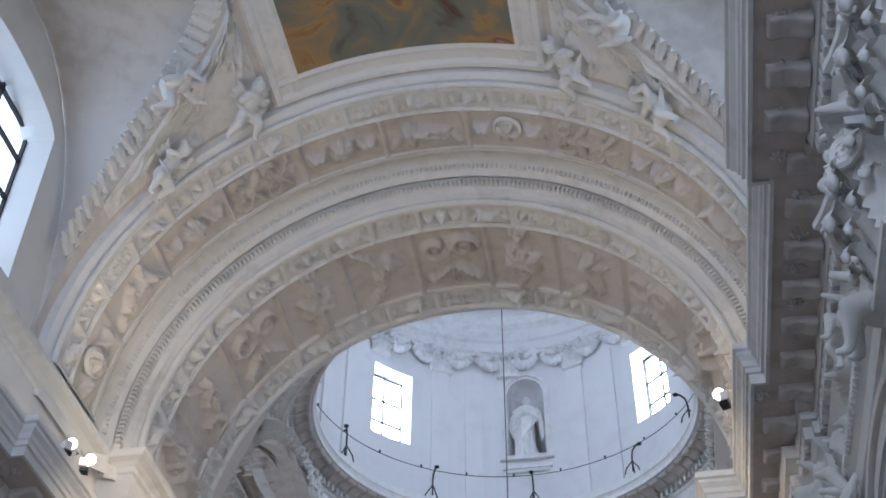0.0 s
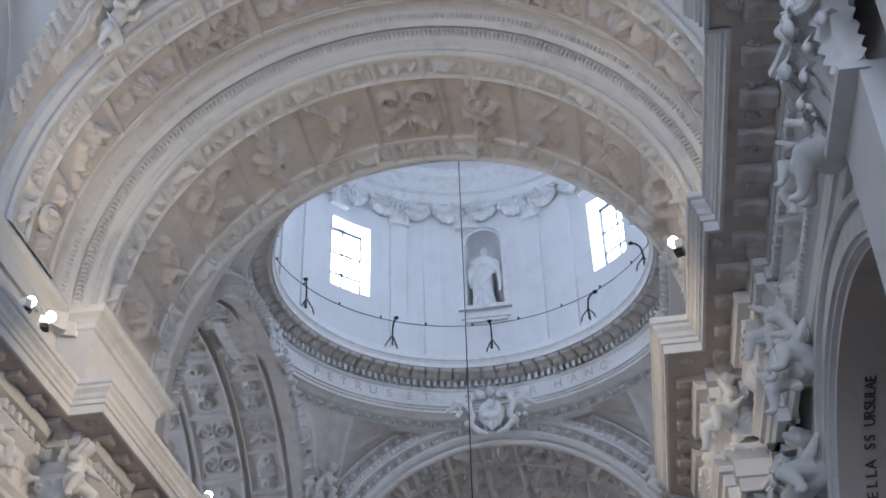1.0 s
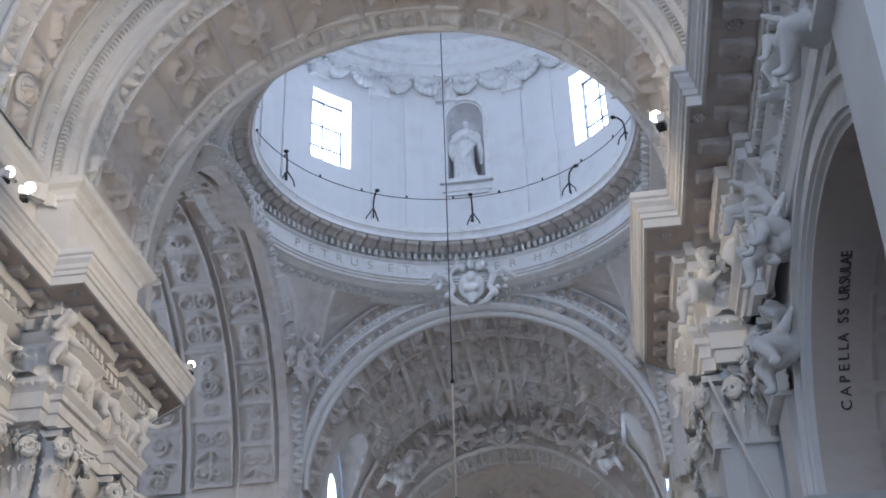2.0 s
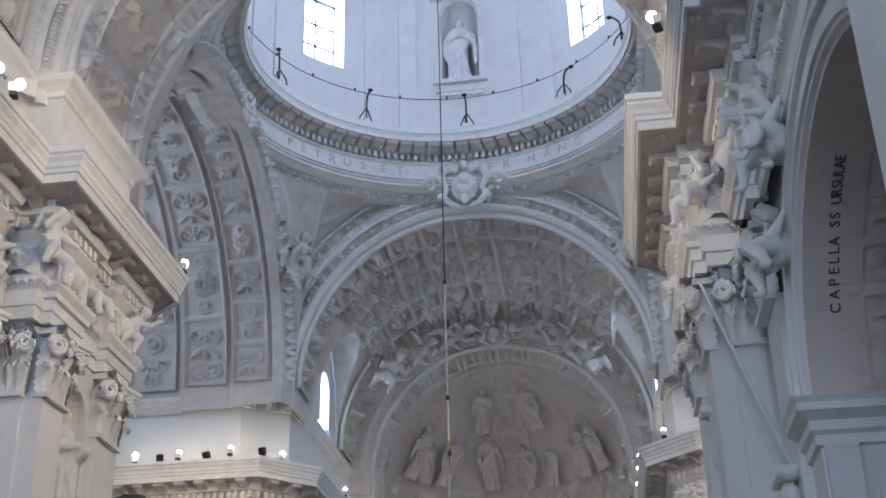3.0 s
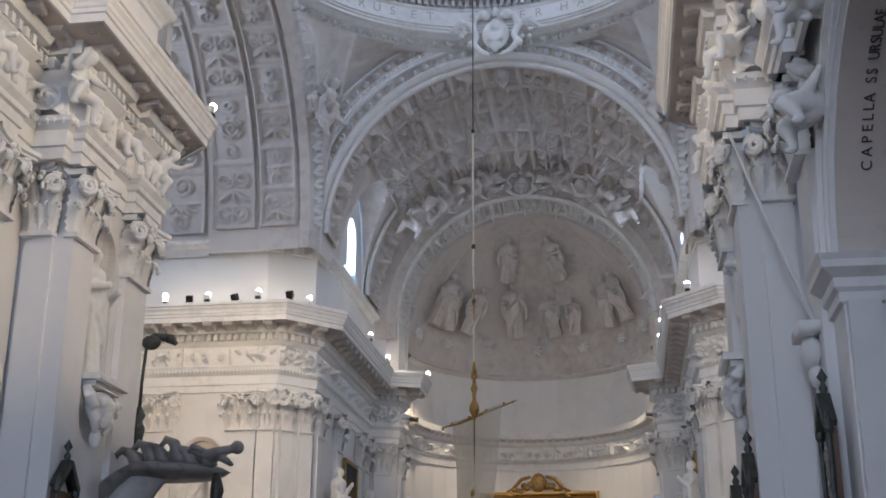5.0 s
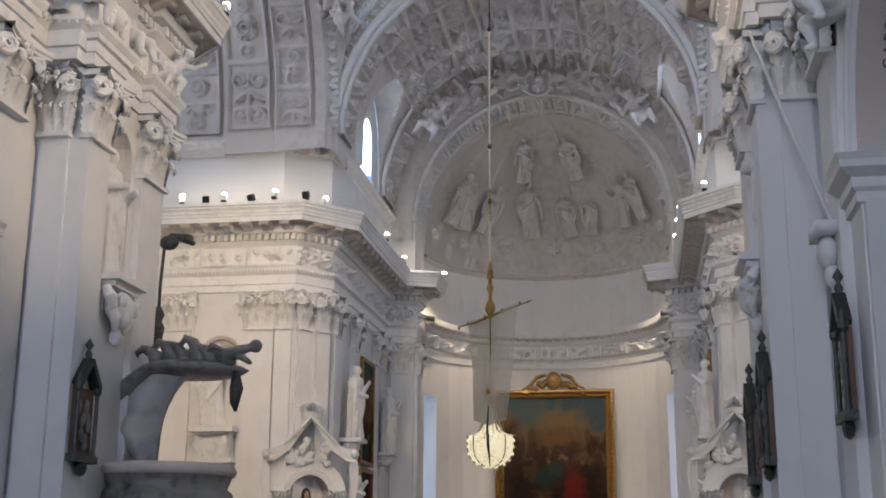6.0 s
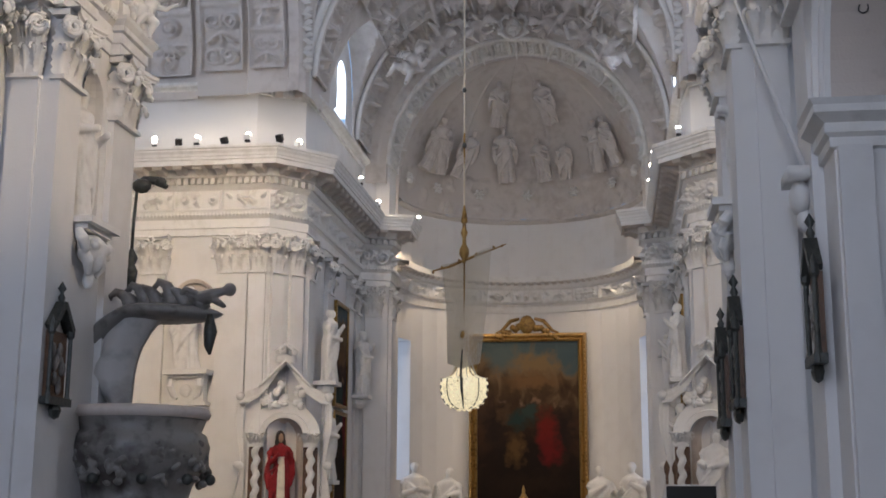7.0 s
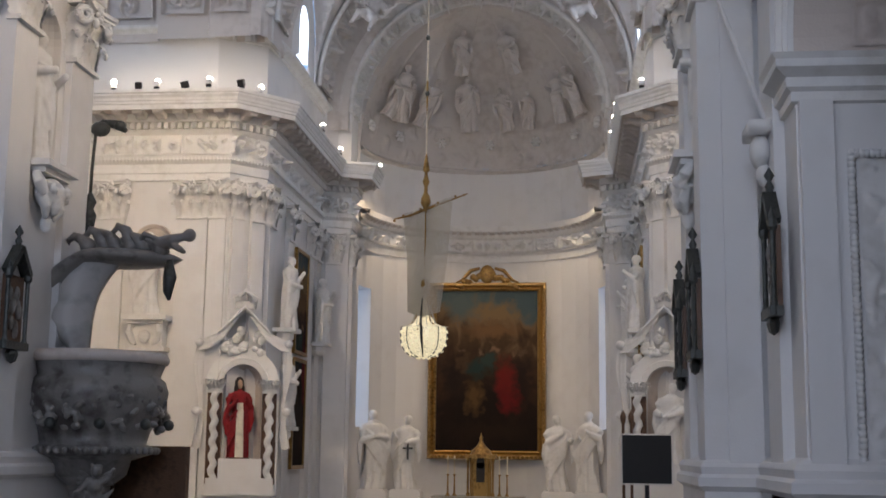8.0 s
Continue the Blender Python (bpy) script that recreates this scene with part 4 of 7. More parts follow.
for t in WIN_A:
    mm = Matrix.Translation(ring_pt(t, RD + 0.45, 0)) @ pose(0, 0, 0, 0, 0, math.degrees(t) - 90)
    f = Soup()
    for x in (-0.6, 0.0, 0.6):
        f.box((x - .02, -.03, 20.65), (x + .02, .03, 22.95), mm)
    for z in (20.7, 21.4, 22.1, 22.9):
        f.box((-.62, -.025, z - .025), (.62, .025, z + .025), mm)
    structure("window_drum", f.mesh("window_drum", DARK_IRON), "square window with dark glazing bars in the drum", "window")
    window_glow("backdrop", [[mm @ Vector((x, .3, z)) for z in (20.4, 23.2)] for x in (-.8, .8)])
# pilaster strips, capitals and festoons of the drum
a = Soup()
for i in range(32):
    t = 2 * math.pi * (i + .5) / 32
    if min(abs((t - w + math.pi) % (2 * math.pi) - math.pi) for w in WIN_A + NICHE_A) < 0.14:
        continue
    mm = Matrix.Translation(ring_pt(t, RD, 0)) @ pose(0, 0, 0, 0, 0, math.degrees(t) - 90)
    part("pilaster", Soup().box((-.24, -.07, 19.1), (.24, .05, 23.5), mm).mesh("pilaster", PLASTER), drum)
# ---- figures, capitals and other carved things ----
def fused(a, name, mat, voxel):
    """Melts closed rounded lumps into one smooth carved mesh."""
    src = a.mesh("lumps", mat)
    tmp = bpy.data.objects.new("lumps", src)
    scene.collection.objects.link(tmp)
    md = tmp.modifiers.new("melt", "REMESH")
    md.mode, md.voxel_size, md.use_smooth_shade = "VOXEL", voxel, True
    sm = tmp.modifiers.new("soften", "SMOOTH")
    sm.factor, sm.iterations = .5, 2
    me = bpy.data.meshes.new_from_object(tmp.evaluated_get(bpy.context.evaluated_depsgraph_get()))
    bpy.data.objects.remove(tmp)
    me.name = name
    me.materials.clear()
    me.materials.append(mat)
    me.polygons.foreach_set("use_smooth", [True] * len(me.polygons))
    return me


def statue_mesh(name, height, seed, mat, arms=True, lean=0.0):
    """A draped standing figure as one plain mesh, its feet at the origin, facing -y."""
    rng = random.Random(seed)
    a = Soup()
    H = height
    prof = [(0.0, .165), (.03, .17), (.12, .155), (.25, .145), (.36, .145), (.45, .15), (.53, .15), (.60, .135), (.66, .13), (.72, .145), (.77, .155), (.81, .14), (.835, .09), (.86, .045)]
    n = 44
    ph = [rng.uniform(0, 6.3) for _ in range(4)]
    sway = rng.choice((-1, 1)) * .035
    rows = []
    for zf, r in prof:
        row = []
        for i in range(n):
            t = 2 * math.pi * i / n
            fold = 1 + (0.13 * math.sin(6 * t + ph[0] + 3 * zf) + 0.10 * math.sin(11 * t + ph[1] - 6 * zf)) * max(.15, 1.05 - 1.15 * zf)
            sx = lean * math.sin(3 * zf) * .1 + sway * math.sin(math.pi * zf * 1.15)
            row.append(Vector((r * H * fold * math.cos(t) * 0.88 + sx * H, r * H * fold * math.sin(t) * 0.68, zf * H)))
        rows.append(row)
    a.grid(rows, close_v=True)
    a.f.append(tuple(range(n - 1, -1, -1)))
    a.f.append(tuple(range(len(a.v) - n, len(a.v))))
    hx = lean * 0.03 * H + rng.uniform(-.02, .02) * H
    a.ball((hx, -0.015 * H, 0.925 * H), (0.047 * H, 0.056 * H, 0.068 * H), 14)
    a.ball((hx, 0.01 * H, 0.94 * H), (0.054 * H, 0.056 * H, 0.058 * H), 12)
    a.tube([(0, 0, .82 * H), (hx, -.01 * H, .9 * H)], .038 * H, 8)
    if arms:
        for s in (-1, 1):
            e = Vector((s * 0.185 * H, -0.03 * H, rng.uniform(0.58, 0.66) * H))
            w = Vector((s * rng.uniform(-0.02, 0.16) * H, -0.17 * H, rng.uniform(0.56, 0.78) * H))
            a.tube([(s * 0.115 * H, 0, 0.785 * H), (s * .16 * H, -.005 * H, .72 * H), e, w], [0.05 * H, .055 * H, 0.05 * H, 0.026 * H], 9)
            a.ball(w, (.026 * H, .03 * H, .036 * H), 8)
            a.tube([e, e + Vector((s * .015 * H, .0, -.14 * H)), e + Vector((0, .02 * H, -.3 * H))], [.04 * H, .045 * H, .012 * H], 7)
    # the mantle crosses the body and falls in ridges
    sg = rng.choice((-1, 1))
    for k in range(5):
        o = k * .04
        a.tube([(-sg * 0.14 * H, -0.03 * H, (0.77 - o) * H), (-sg * .06 * H, -.105 * H, (.67 - o * 1.3) * H), (sg * 0.06 * H, -0.11 * H, (0.57 - o * 1.6) * H), (sg * 0.15 * H, -0.06 * H, (0.5 - o * 2.2) * H), (sg * .16 * H, -.02 * H, (.34 - o * 2) * H)],
               [.012 * H, .022 * H, .024 * H, .022 * H, .01 * H], 7)
    return fused(a, name, mat, height * .0125)


def putto_mesh(name, size, seed, mat):
    """A plump winged stucco figure in one mesh; size is its height."""
    rng = random.Random(seed)
    a = Soup()
    S = size
    a.ball((0, -.02 * S, 0.27 * S), (0.155 * S, 0.14 * S, 0.17 * S), 14)
    a.ball((0, 0, 0.48 * S), (0.15 * S, 0.12 * S, 0.18 * S), 14)
    hx = rng.uniform(-.06, .06)
    a.ball((hx * S, -0.05 * S, 0.80 * S), (0.105 * S, 0.115 * S, 0.125 * S), 14)
    a.ball((hx * S, -.15 * S, .77 * S), (.03 * S, .03 * S, .03 * S), 6)
    a.tube([(0, 0, .6 * S), (hx * S, -.03 * S, .75 * S)], .065 * S, 8)
    for k in range(9):
        t = rng.uniform(0, 6.3)
        a.ball((hx * S + .085 * S * math.cos(t), .0 * S + .075 * S * math.sin(t), (.86 + rng.uniform(-.03, .05)) * S), .045 * S, 6)
    for s in (-1, 1):
        k = Vector((s * rng.uniform(.14, .24) * S, -rng.uniform(.2, .3) * S, rng.uniform(0.12, 0.32) * S))
        f = k + Vector((s * rng.uniform(-.1, .08) * S, rng.uniform(-.06, .14) * S, -.3 * S))
        a.tube([(s * 0.08 * S, -0.03 * S, 0.23 * S), (Vector((s * .08 * S, -.03 * S, .23 * S)) + k) / 2 + Vector((0, 0, .015 * S)), k], [0.10 * S, .105 * S, 0.075 * S], 10)
        a.tube([k, (k * .6 + f * .4) + Vector((0, .02 * S, 0)), f], [.072 * S, .07 * S, .038 * S], 9)
        a.ball(k, .075 * S, 9).ball(f + Vector((0, -.04 * S, 0)), (.04 * S, .07 * S, .035 * S), 8)
        e = Vector((s * rng.uniform(.24, .32) * S, -rng.uniform(.02, .14) * S, rng.uniform(0.4, 0.72) * S))
        h = e + Vector((s * rng.uniform(-.14, .12) * S, -rng.uniform(.08, .18) * S, rng.uniform(-.06, .24) * S))
        a.tube([(s * 0.12 * S, 0, 0.59 * S), e], [0.07 * S, 0.058 * S], 9).tube([e, h], [.056 * S, .034 * S], 9)
        a.ball((s * .12 * S, 0, .59 * S), .072 * S, 9).ball(e, .058 * S, 8).ball(h, .042 * S, 8)
        for q in range(3):
            a.ball((0, 0, 0), (.17 * S * (1 - .2 * q), .022 * S, .055 * S), 10, pose(s * (.2 + .03 * q) * S, .12 * S, (.66 - .085 * q) * S, 0, -s * (38 - 22 * q), 0))
    # a blown cloth round the hips
    a.tube([(-.24 * S, .02 * S, .4 * S), (-.1 * S, -.13 * S, .33 * S), (.08 * S, -.14 * S, .27 * S), (.22 * S, -.04 * S, .3 * S), (.36 * S, .05 * S, .42 * S)], [.02 * S, .05 * S, .055 * S, .06 * S, .02 * S], 8)
    return fused(a, name, mat, size * .02)


def leaf_mesh(soup, w, h, out, m, tip=True):
    """An acanthus leaf with lobed sides that rises, curls out and hangs over at its tip."""
    rows = []
    for i in range(11):
        u = i / 10
        if u < .7:
            z, y = h * u / .7, out * .35 * (u / .7) ** 2
        else:
            t = (u - .7) / .3 * math.pi * .85
            z, y = h + out * .38 * math.sin(t) * (1 if t < 1.57 else 1) - (h * .1 * max(0, t - 1.57)), out * .35 + out * .33 * (1 - math.cos(t))
        ww = w * (.5 + .5 * math.sin(math.pi * min(1, .18 + u * .75))) * (1 - .75 * max(0, u - .75) / .25) * (1.12 if i % 2 else .8)
        rows.append([Vector((x * ww, y + (.10 - .34 * abs(x)) * w * (1 if abs(x) < .4 else .5), z)) for x in (-.5, -.3, -.12, 0, .12, .3, .5)])
    soup.grid([[m @ p for p in r] for r in rows])
    if tip:
        soup.ball((0, out * .9, h * .98), (w * .16, w * .12, w * .18), 9, m)


def capital_mesh(w, h=0.95, d=0.12):
    """A composite pilaster capital w wide, standing out from the wall along +y."""
    a = Soup()
    a.box((-w / 2 - .02, -0.05, -.02), (w / 2 + .02, d + .03, 0.04)).box((-w / 2 + .03, -0.05, 0.04), (w / 2 - .03, d - .03, h * .88))
    for row, (z, hh, k, o) in enumerate(((0.04, h * .34, 3, .2), (h * .3, h * .36, 2, .27))):
        for i in range(k):
            x = (i - (k - 1) / 2) * w / k
            leaf_mesh(a, w / k * 1.0, hh, o, pose(x, d - .04, z))
        for s in (-1, 1):
            leaf_mesh(a, w * .36, hh, o, pose(s * (w / 2 - .02), d - .05, z, 0, 0, -s * 48))
    for s in (-1, 1):
        # corner volutes: a spiral of tube, turned outward
        R = .15 * h
        m = pose(s * (w / 2 + .01), d + .12, h * .73, 0, 0, -s * 42)
        pts, rad = [], []
        for i in range(22):
            t = i / 21 * 4.1 * math.pi
            q = R * (1 - .82 * i / 21)
            pts.append(m @ Vector((s * q * math.sin(t), 0, q * math.cos(t))))
            rad.append(.052 * h * (1 - .45 * i / 21))
        a.tube([Vector((s * w * .12, d, h * .58)), Vector((s * w * .28, d + .05, h * .82))] + pts, [.03 * h, .045 * h] + rad, 7)
        a.tube([Vector((s * w * .1, d, h * .56)), Vector((s * w * .14, d + .08, h * .76)), Vector((s * w * .05, d + .12, h * .78))], [.02 * h, .035 * h, .02 * h], 6)
    for i in range(6):
        t = 2 * math.pi * i / 6
        a.ball((.075 * h * math.cos(t), d + .16, h * .86 + .075 * h * math.sin(t)), (.05 * h, .045 * h, .05 * h), 6)
    rows = [[Vector((x * w, d + y - 0.1 * (1 - abs(1.6 * x) ** 2), z)) for y, z in ((.0, h * .87), (.2, h * .885), (.2, h * .92), (.24, h * .94), (.24, h * 1.0), (-.05, h * 1.0))] for x in (-.64, -.5, -.3, -.1, .1, .3, .5, .64)]
    a.grid(rows)
    a.box((-w * .6, -0.05, h * .9), (w * .6, d + .08, h * .995))
    me = a.mesh("capital", STUCCO, True)
    me.set_sharp_from_angle(angle=radians(48))
    return me


CAP = {}


def capital(q, d, w, parent, z=7.15, h=0.95, o=0.0):
    key = (round(w, 2), round(h, 2))
    if key not in CAP:
        CAP[key] = capital_mesh(w, h)
    return part("capital", CAP[key], parent, "leafy composite capital", parent.matrix_basis.inverted() @ frame_m(Vector(q), Vector(d).normalized(), z, o))


UPY, DNY = (0, 1), (0, -1)
for s, pier, wall in ((1, pier_r, wall_r), (-1, pier_l, wall_l)):
    d = UPY if s > 0 else DNY
    capital((s * (PIER - .02), 15.06), d, 0.72, pier)
    capital((s * (PIER - .02), 16.95), d, 0.84, pier)
    capital((s * 4.82, 14.72), (-1, 0) if s < 0 else (-1, 0), 0.42, pier)
    for y in (13.6, 6.4, 4.9):
        f = 4.98 if y > 7 else 4.68
        lo, hi = sorted((s * f, s * 5.2))
        pl = part("pilaster", Soup().box((lo, y - .42, 0), (hi, y + .42, 7.2)).mesh("pilaster", PLASTER), wall)
        capital((s * (f + .02), y), d, 0.84, pl)

# pilasters and capitals on the transept and presbytery walls
EWALL = {}
for s in (1, -1):
    holder = structure("wall_pilasters_" + ("south" if s > 0 else "north"), Soup().box((s * 4.82 - .01, 31.2, 0), (s * 4.82 + .01, 31.3, 1)).mesh("wall_pilasters", PLASTER), "row of white pilasters with leafy capitals", "pilasters")
    EWALL[s] = holder
    for x, y, dx, dy, w in ((8.4, 28.8, -1, 0, .7), (6.35, 28.8, -1, 0, .75), (5.72, 28.8, -1, 0, .4), (5.33, 28.99, -.7, .77, .34), (4.95, 29.40, -.7, .77, .36),
                            (4.8, 30.1, 0, 1, .6), (4.8, 32.2, 0, 1, .6), (4.8, 34.9, 0, 1, .6), (4.8, 35.9, 0, 1, .6), (4.36, 36.36, -.93, .37, .5), (3.93, 37.0, 0, 1, .62), (10.6, 28.8, -1, 0, .7)):
        dv = Vector((dx, dy)) if s > 0 else Vector((dx, -dy))
        dv.normalize()
        q = Vector((s * x, y))
        mm = frame_m(q, dv, 0)
        pl = part("pilaster", Soup().box((-w / 2, -.02, 0), (w / 2, .11, 7.2)).mesh("pilaster", PLASTER), holder, m=mm)
        capital(q, dv, w, pl, o=0.02)

# blocks breaking forward in the entablature over the pilasters, each with a carved face and dentils
def frieze_block(m, parent, w=.8):
    prof = [(0, 8.1), (.1, 8.1), (.1, 8.26), (.13, 8.27), (.13, 8.42), (.18, 8.44), (.18, 8.52), (.24, 8.6), (.24, 8.66), (.12, 8.7), (.12, 9.22), (.18, 9.28), (.24, 9.34), (.24, 9.37), (.16, 9.375), (.16, 9.53), (.3, 9.56), (.34, 9.7), (0, 9.7)]
    ob = part("frieze_block", Soup().grid(along([(-w / 2, -.04), (-w / 2, .1), (w / 2, .1), (w / 2, -.04)], prof)).mesh("frieze_block", STUCCO), parent, m=m)
    a = Soup()
    for i in range(5):
        x = (i - 2) * w / 4.6
        a.box((x - .045, .2, 9.385), (x + .045, .36, 9.525))
    tagged(part("dentil_course", a.mesh("dentil_course", STUCCO), ob), kind="stuff")
    a = Soup().ball((0, .26, 8.96), (.13, .14, .18), 12).ball((0, .24, 9.04), (.16, .13, .12), 10).ball((0, .38, 8.93), (.035, .05, .05), 7)
    for sg in (-1, 1):
        for q in range(3):
            a.ball((sg * (.15 + .03 * q), .24, 9.0 - .1 * q), (.06, .07, .08), 7)
        a.tube([(sg * .14, .22, 8.85), (sg * .3, .24, 8.95), (sg * .34, .23, 9.12), (sg * .26, .24, 9.16)], [.05, .055, .045, .02], 7)
    part("mask", fused(a, "mask", STUCCO, .018), ob, "carved stucco mask")


for s, ent in ((1, ent_r), (-1, ent_l)):
    for y in (15.0, 16.9):
        frieze_block(frame_m(Vector((s * 4.47, y)), Vector((0, s)), 0), ent)
    frieze_block(frame_m(Vector((s * 4.94, 13.1)), Vector((0, s)), 0), ent, .9)

# statues in the pier niches, on carved consoles
for s, sd in ((-1, 3), (1, 8)):
    m = pose(s * (PIER + .16), 15.95, 5.46, 0, 0, 90 if s < 0 else -90)
    tagged(new("niche_statue", statue_mesh("niche_statue", 1.95, sd, STUCCO)), "white stucco statue standing in a pier niche", "statue").matrix_basis = m
    a = Soup()
    a.box((-.5, -.34, .0), (.5, 0.05, .09)).box((-.42, -.25, -.08), (.42, 0.05, 0))
    b = Soup().ball((0, -.14, -.3), (.3, .2, .22), 12).ball((0, -.2, -.42), (.14, .14, .2), 10).ball((0, -.12, -.72), (.09, .09, .14), 9)
    for sg in (-1, 1):
        b.tube([(sg * .42, -.12, -.1), (sg * .46, -.2, -.22), (sg * .36, -.22, -.34), (sg * .3, -.2, -.25)], [.07, .09, .07, .04], 8)
        b.tube([(sg * .34, -.14, -.32), (sg * .22, -.2, -.5), (sg * .12, -.16, -.66)], [.07, .08, .04], 8)
        b.ball((sg * .2, -.28, -.26), (.08, .07, .08), 8)
    con = thing("statue_console", "carved white stucco console under the niche statue", "console", pose(s * (PIER - .0), 15.95, 5.36, 0, 0, 90 if s < 0 else -90))
    part("shelf", a.mesh("shelf", STUCCO), con)
    part("carving", fused(b, "carving", STUCCO, .016), con, "scrolled leaf carving")

# stucco putti on the entablatures and capitals
PUTTI = [(-4.2, 14.2, 8.75, 90, .95), (-4.2, 15.9, 8.75, 90, 1.0), (-4.15, 17.0, 8.75, 75, .8), (4.25, 14.15, 8.75, -70, .95), (4.2, 15.6, 8.75, -90, .9), (4.2, 17.1, 8.8, -90, .85),
         (4.72, 12.3, 8.75, -60, .85), (4.7, 11.1, 7.7, -90, .95), (4.8, 9.4, 8.75, -90, .75), (4.7, 7.2, 8.75, -90, .8), (-4.7, 12.8, 8.8, 90, .95), (-4.75, 11.2, 8.8, 90, .9)]
for i, (x, y, z, rz, sz) in enumerate(PUTTI):
    tagged(new("stucco_putto", putto_mesh("stucco_putto", sz, i, STUCCO)), "plump white stucco figure on the carved frieze", "sculpture", "frieze figures").matrix_basis = pose(x + (.12 if x > 0 else -.12), y, z + .05, random.Random(i).uniform(-15, 15), random.Random(i + 50).uniform(-25, 25), rz)
# large figures lying over the chapel arch
for i, (y, z, rx) in enumerate(((11.9, 7.0, -38), (11.0, 7.9, -62), (8.2, 8.0, 55))):
    tagged(new("spandrel_figure", putto_mesh("spandrel_figure", 1.15, 60 + i, STUCCO)), "white stucco figure leaning on the chapel arch", "sculpture").matrix_basis = Matrix.Translation((4.92, y, z - .1)) @ pose(0, 0, 0, rx * .6, 0, 0) @ pose(0, 0, 0, 0, 0, -90)

# cartouches on the keystones
def cartouche(name, m, size, label, seed):
    rng = random.Random(seed)
    a = Soup()
    z = size
    a.ball((0, -.06 * z, 0), (.3 * z, .1 * z, .36 * z), 14)
    a.ball((0, -.14 * z, -.3 * z), (.1 * z, .08 * z, .16 * z), 9).ball((-.14 * z, -.15 * z, .02 * z), (.07 * z, .06 * z, .2 * z), 9).ball((.14 * z, -.15 * z, .02 * z), (.07 * z, .06 * z, .2 * z), 9)
    for s in (-1, 1):
        # scrolled strapwork beside the shield, and trailing ribbons
        a.tube([(s * .2 * z, -.08 * z, .42 * z), (s * .42 * z, -.12 * z, .4 * z), (s * .5 * z, -.1 * z, .18 * z), (s * .4 * z, -.12 * z, -.05 * z), (s * .48 * z, -.14 * z, -.25 * z), (s * .3 * z, -.1 * z, -.42 * z), (s * .1 * z, -.1 * z, -.5 * z)], [.05 * z, .08 * z, .09 * z, .07 * z, .09 * z, .07 * z, .04 * z], 8)
        a.tube([(s * .48 * z, -.06 * z, .25 * z), (s * .75 * z, -.1 * z, .32 * z), (s * .95 * z, -.06 * z, .16 * z), (s * 1.2 * z, -.05 * z, .18 * z)], [.06 * z, .1 * z, .07 * z, .025 * z], 8)
        a.ball((s * .28 * z, -.16 * z, .46 * z), (.1 * z, .1 * z, .1 * z), 8).ball((s * .52 * z, -.16 * z, -.26 * z), .09 * z, 8)
        for k in range(4):
            a.ball((s * rng.uniform(.55, .8) * z, -.08 * z, rng.uniform(-.1, .3) * z), (.07 * z, .06 * z, .07 * z), 6)
    for x in (-.2, 0, .2):
        a.ball((x * z, -.14 * z, (.52 - abs(x) * .4) * z), (.09 * z, .08 * z, .13 * z), 8)
    a.ball((0, -.2 * z, .18 * z), (.12 * z, .08 * z, .13 * z), 8).ball((0, -.22 * z, -.12 * z), (.17 * z, .06 * z, .1 * z), 8)
    ob = tagged(new(name, fused(a, name, STUCCO, z * .022)), label, "cartouche")
    ob.matrix_basis = m
    return ob


cartouche("keystone_cartouche", pose(0, 28.45, 17.25), 1.2, "white stucco cartouche on the keystone of the arch", 1)
cartouche("apse_cartouche", pose(0, 36.25, 16.15, -12), 0.85, "stucco cartouche held by figures over the apse arch", 2)
cartouche("keystone_cartouche", pose(-4.5, 23.4, 17.0, 0, 0, 90), 0.7, "white stucco cartouche on the keystone of the arch", 3)
for i, (x, z, r) in enumerate(((-1.25, 15.95, 70), (1.25, 15.95, -70), (-2.3, 15.25, 50), (2.3, 15.25, -50), (-3.0, 14.5, 30), (3.0, 14.5, -30))):
    tagged(new("arch_figure", putto_mesh("arch_figure", 1.35, 90 + i, PINKISH)), "stucco figure in flight below the presbytery vault", "sculpture", "arch figures").matrix_basis = Matrix.Translation((x, 35.6 - .5 * (i // 2), z)) @ pose(0, 0, 0, 0, r, 0) @ pose(0, 0, -.5)
# seated figures in the pendentives
for s in (-1, 1):
    for k, (dz, ry) in enumerate(((0, 20), (-.5, -30))):
        tagged(new("pendentive_figure", putto_mesh("pendentive_figure", 1.15, 30 + k, PINKISH)), "seated stucco figure in the pendentive", "sculpture").matrix_basis = pose(s * (4.35 - .18 * k), 27.7 + .1 * k, 15.0 + dz, 0, ry, s * -42)

# ---- nave vault: painted panel and relief ----
fresco = bpy.data.materials.new("fresco_paint")
fresco.use_nodes = True
nt = fresco.node_tree
tc, nz, rp = nt.nodes.new("ShaderNodeTexCoord"), nt.nodes.new("ShaderNodeTexNoise"), nt.nodes.new("ShaderNodeValToRGB")
nz.inputs["Scale"].default_value, nz.inputs["Detail"].default_value, nz.inputs["Distortion"].default_value = 1.1, 6, 0.8
for pos, col in ((0.30, (.10, .03, .02)), (.42, (.16, .17, .14)), (.50, (.20, .18, .13)), (.60, (.36, .22, .09)), (.68, (.22, .075, .04))):
    e = rp.color_ramp.elements.new(pos)
    e.color = (*col, 1)
nt.links.new(tc.outputs["Object"], nz.inputs["Vector"])
nt.links.new(nz.outputs[0], rp.inputs[0])
nt.links.new(rp.outputs[0], nt.nodes["Principled BSDF"].inputs["Base Color"])
nt.nodes["Principled BSDF"].inputs["Roughness"].default_value = 0.7
th = math.asin(1.78 / VR)


def vault_pt(x, y, r=VR):
    t = math.asin(max(-1, min(1, x / VR)))
    return Vector((r * math.sin(t), y, ZC + r * math.cos(t)))


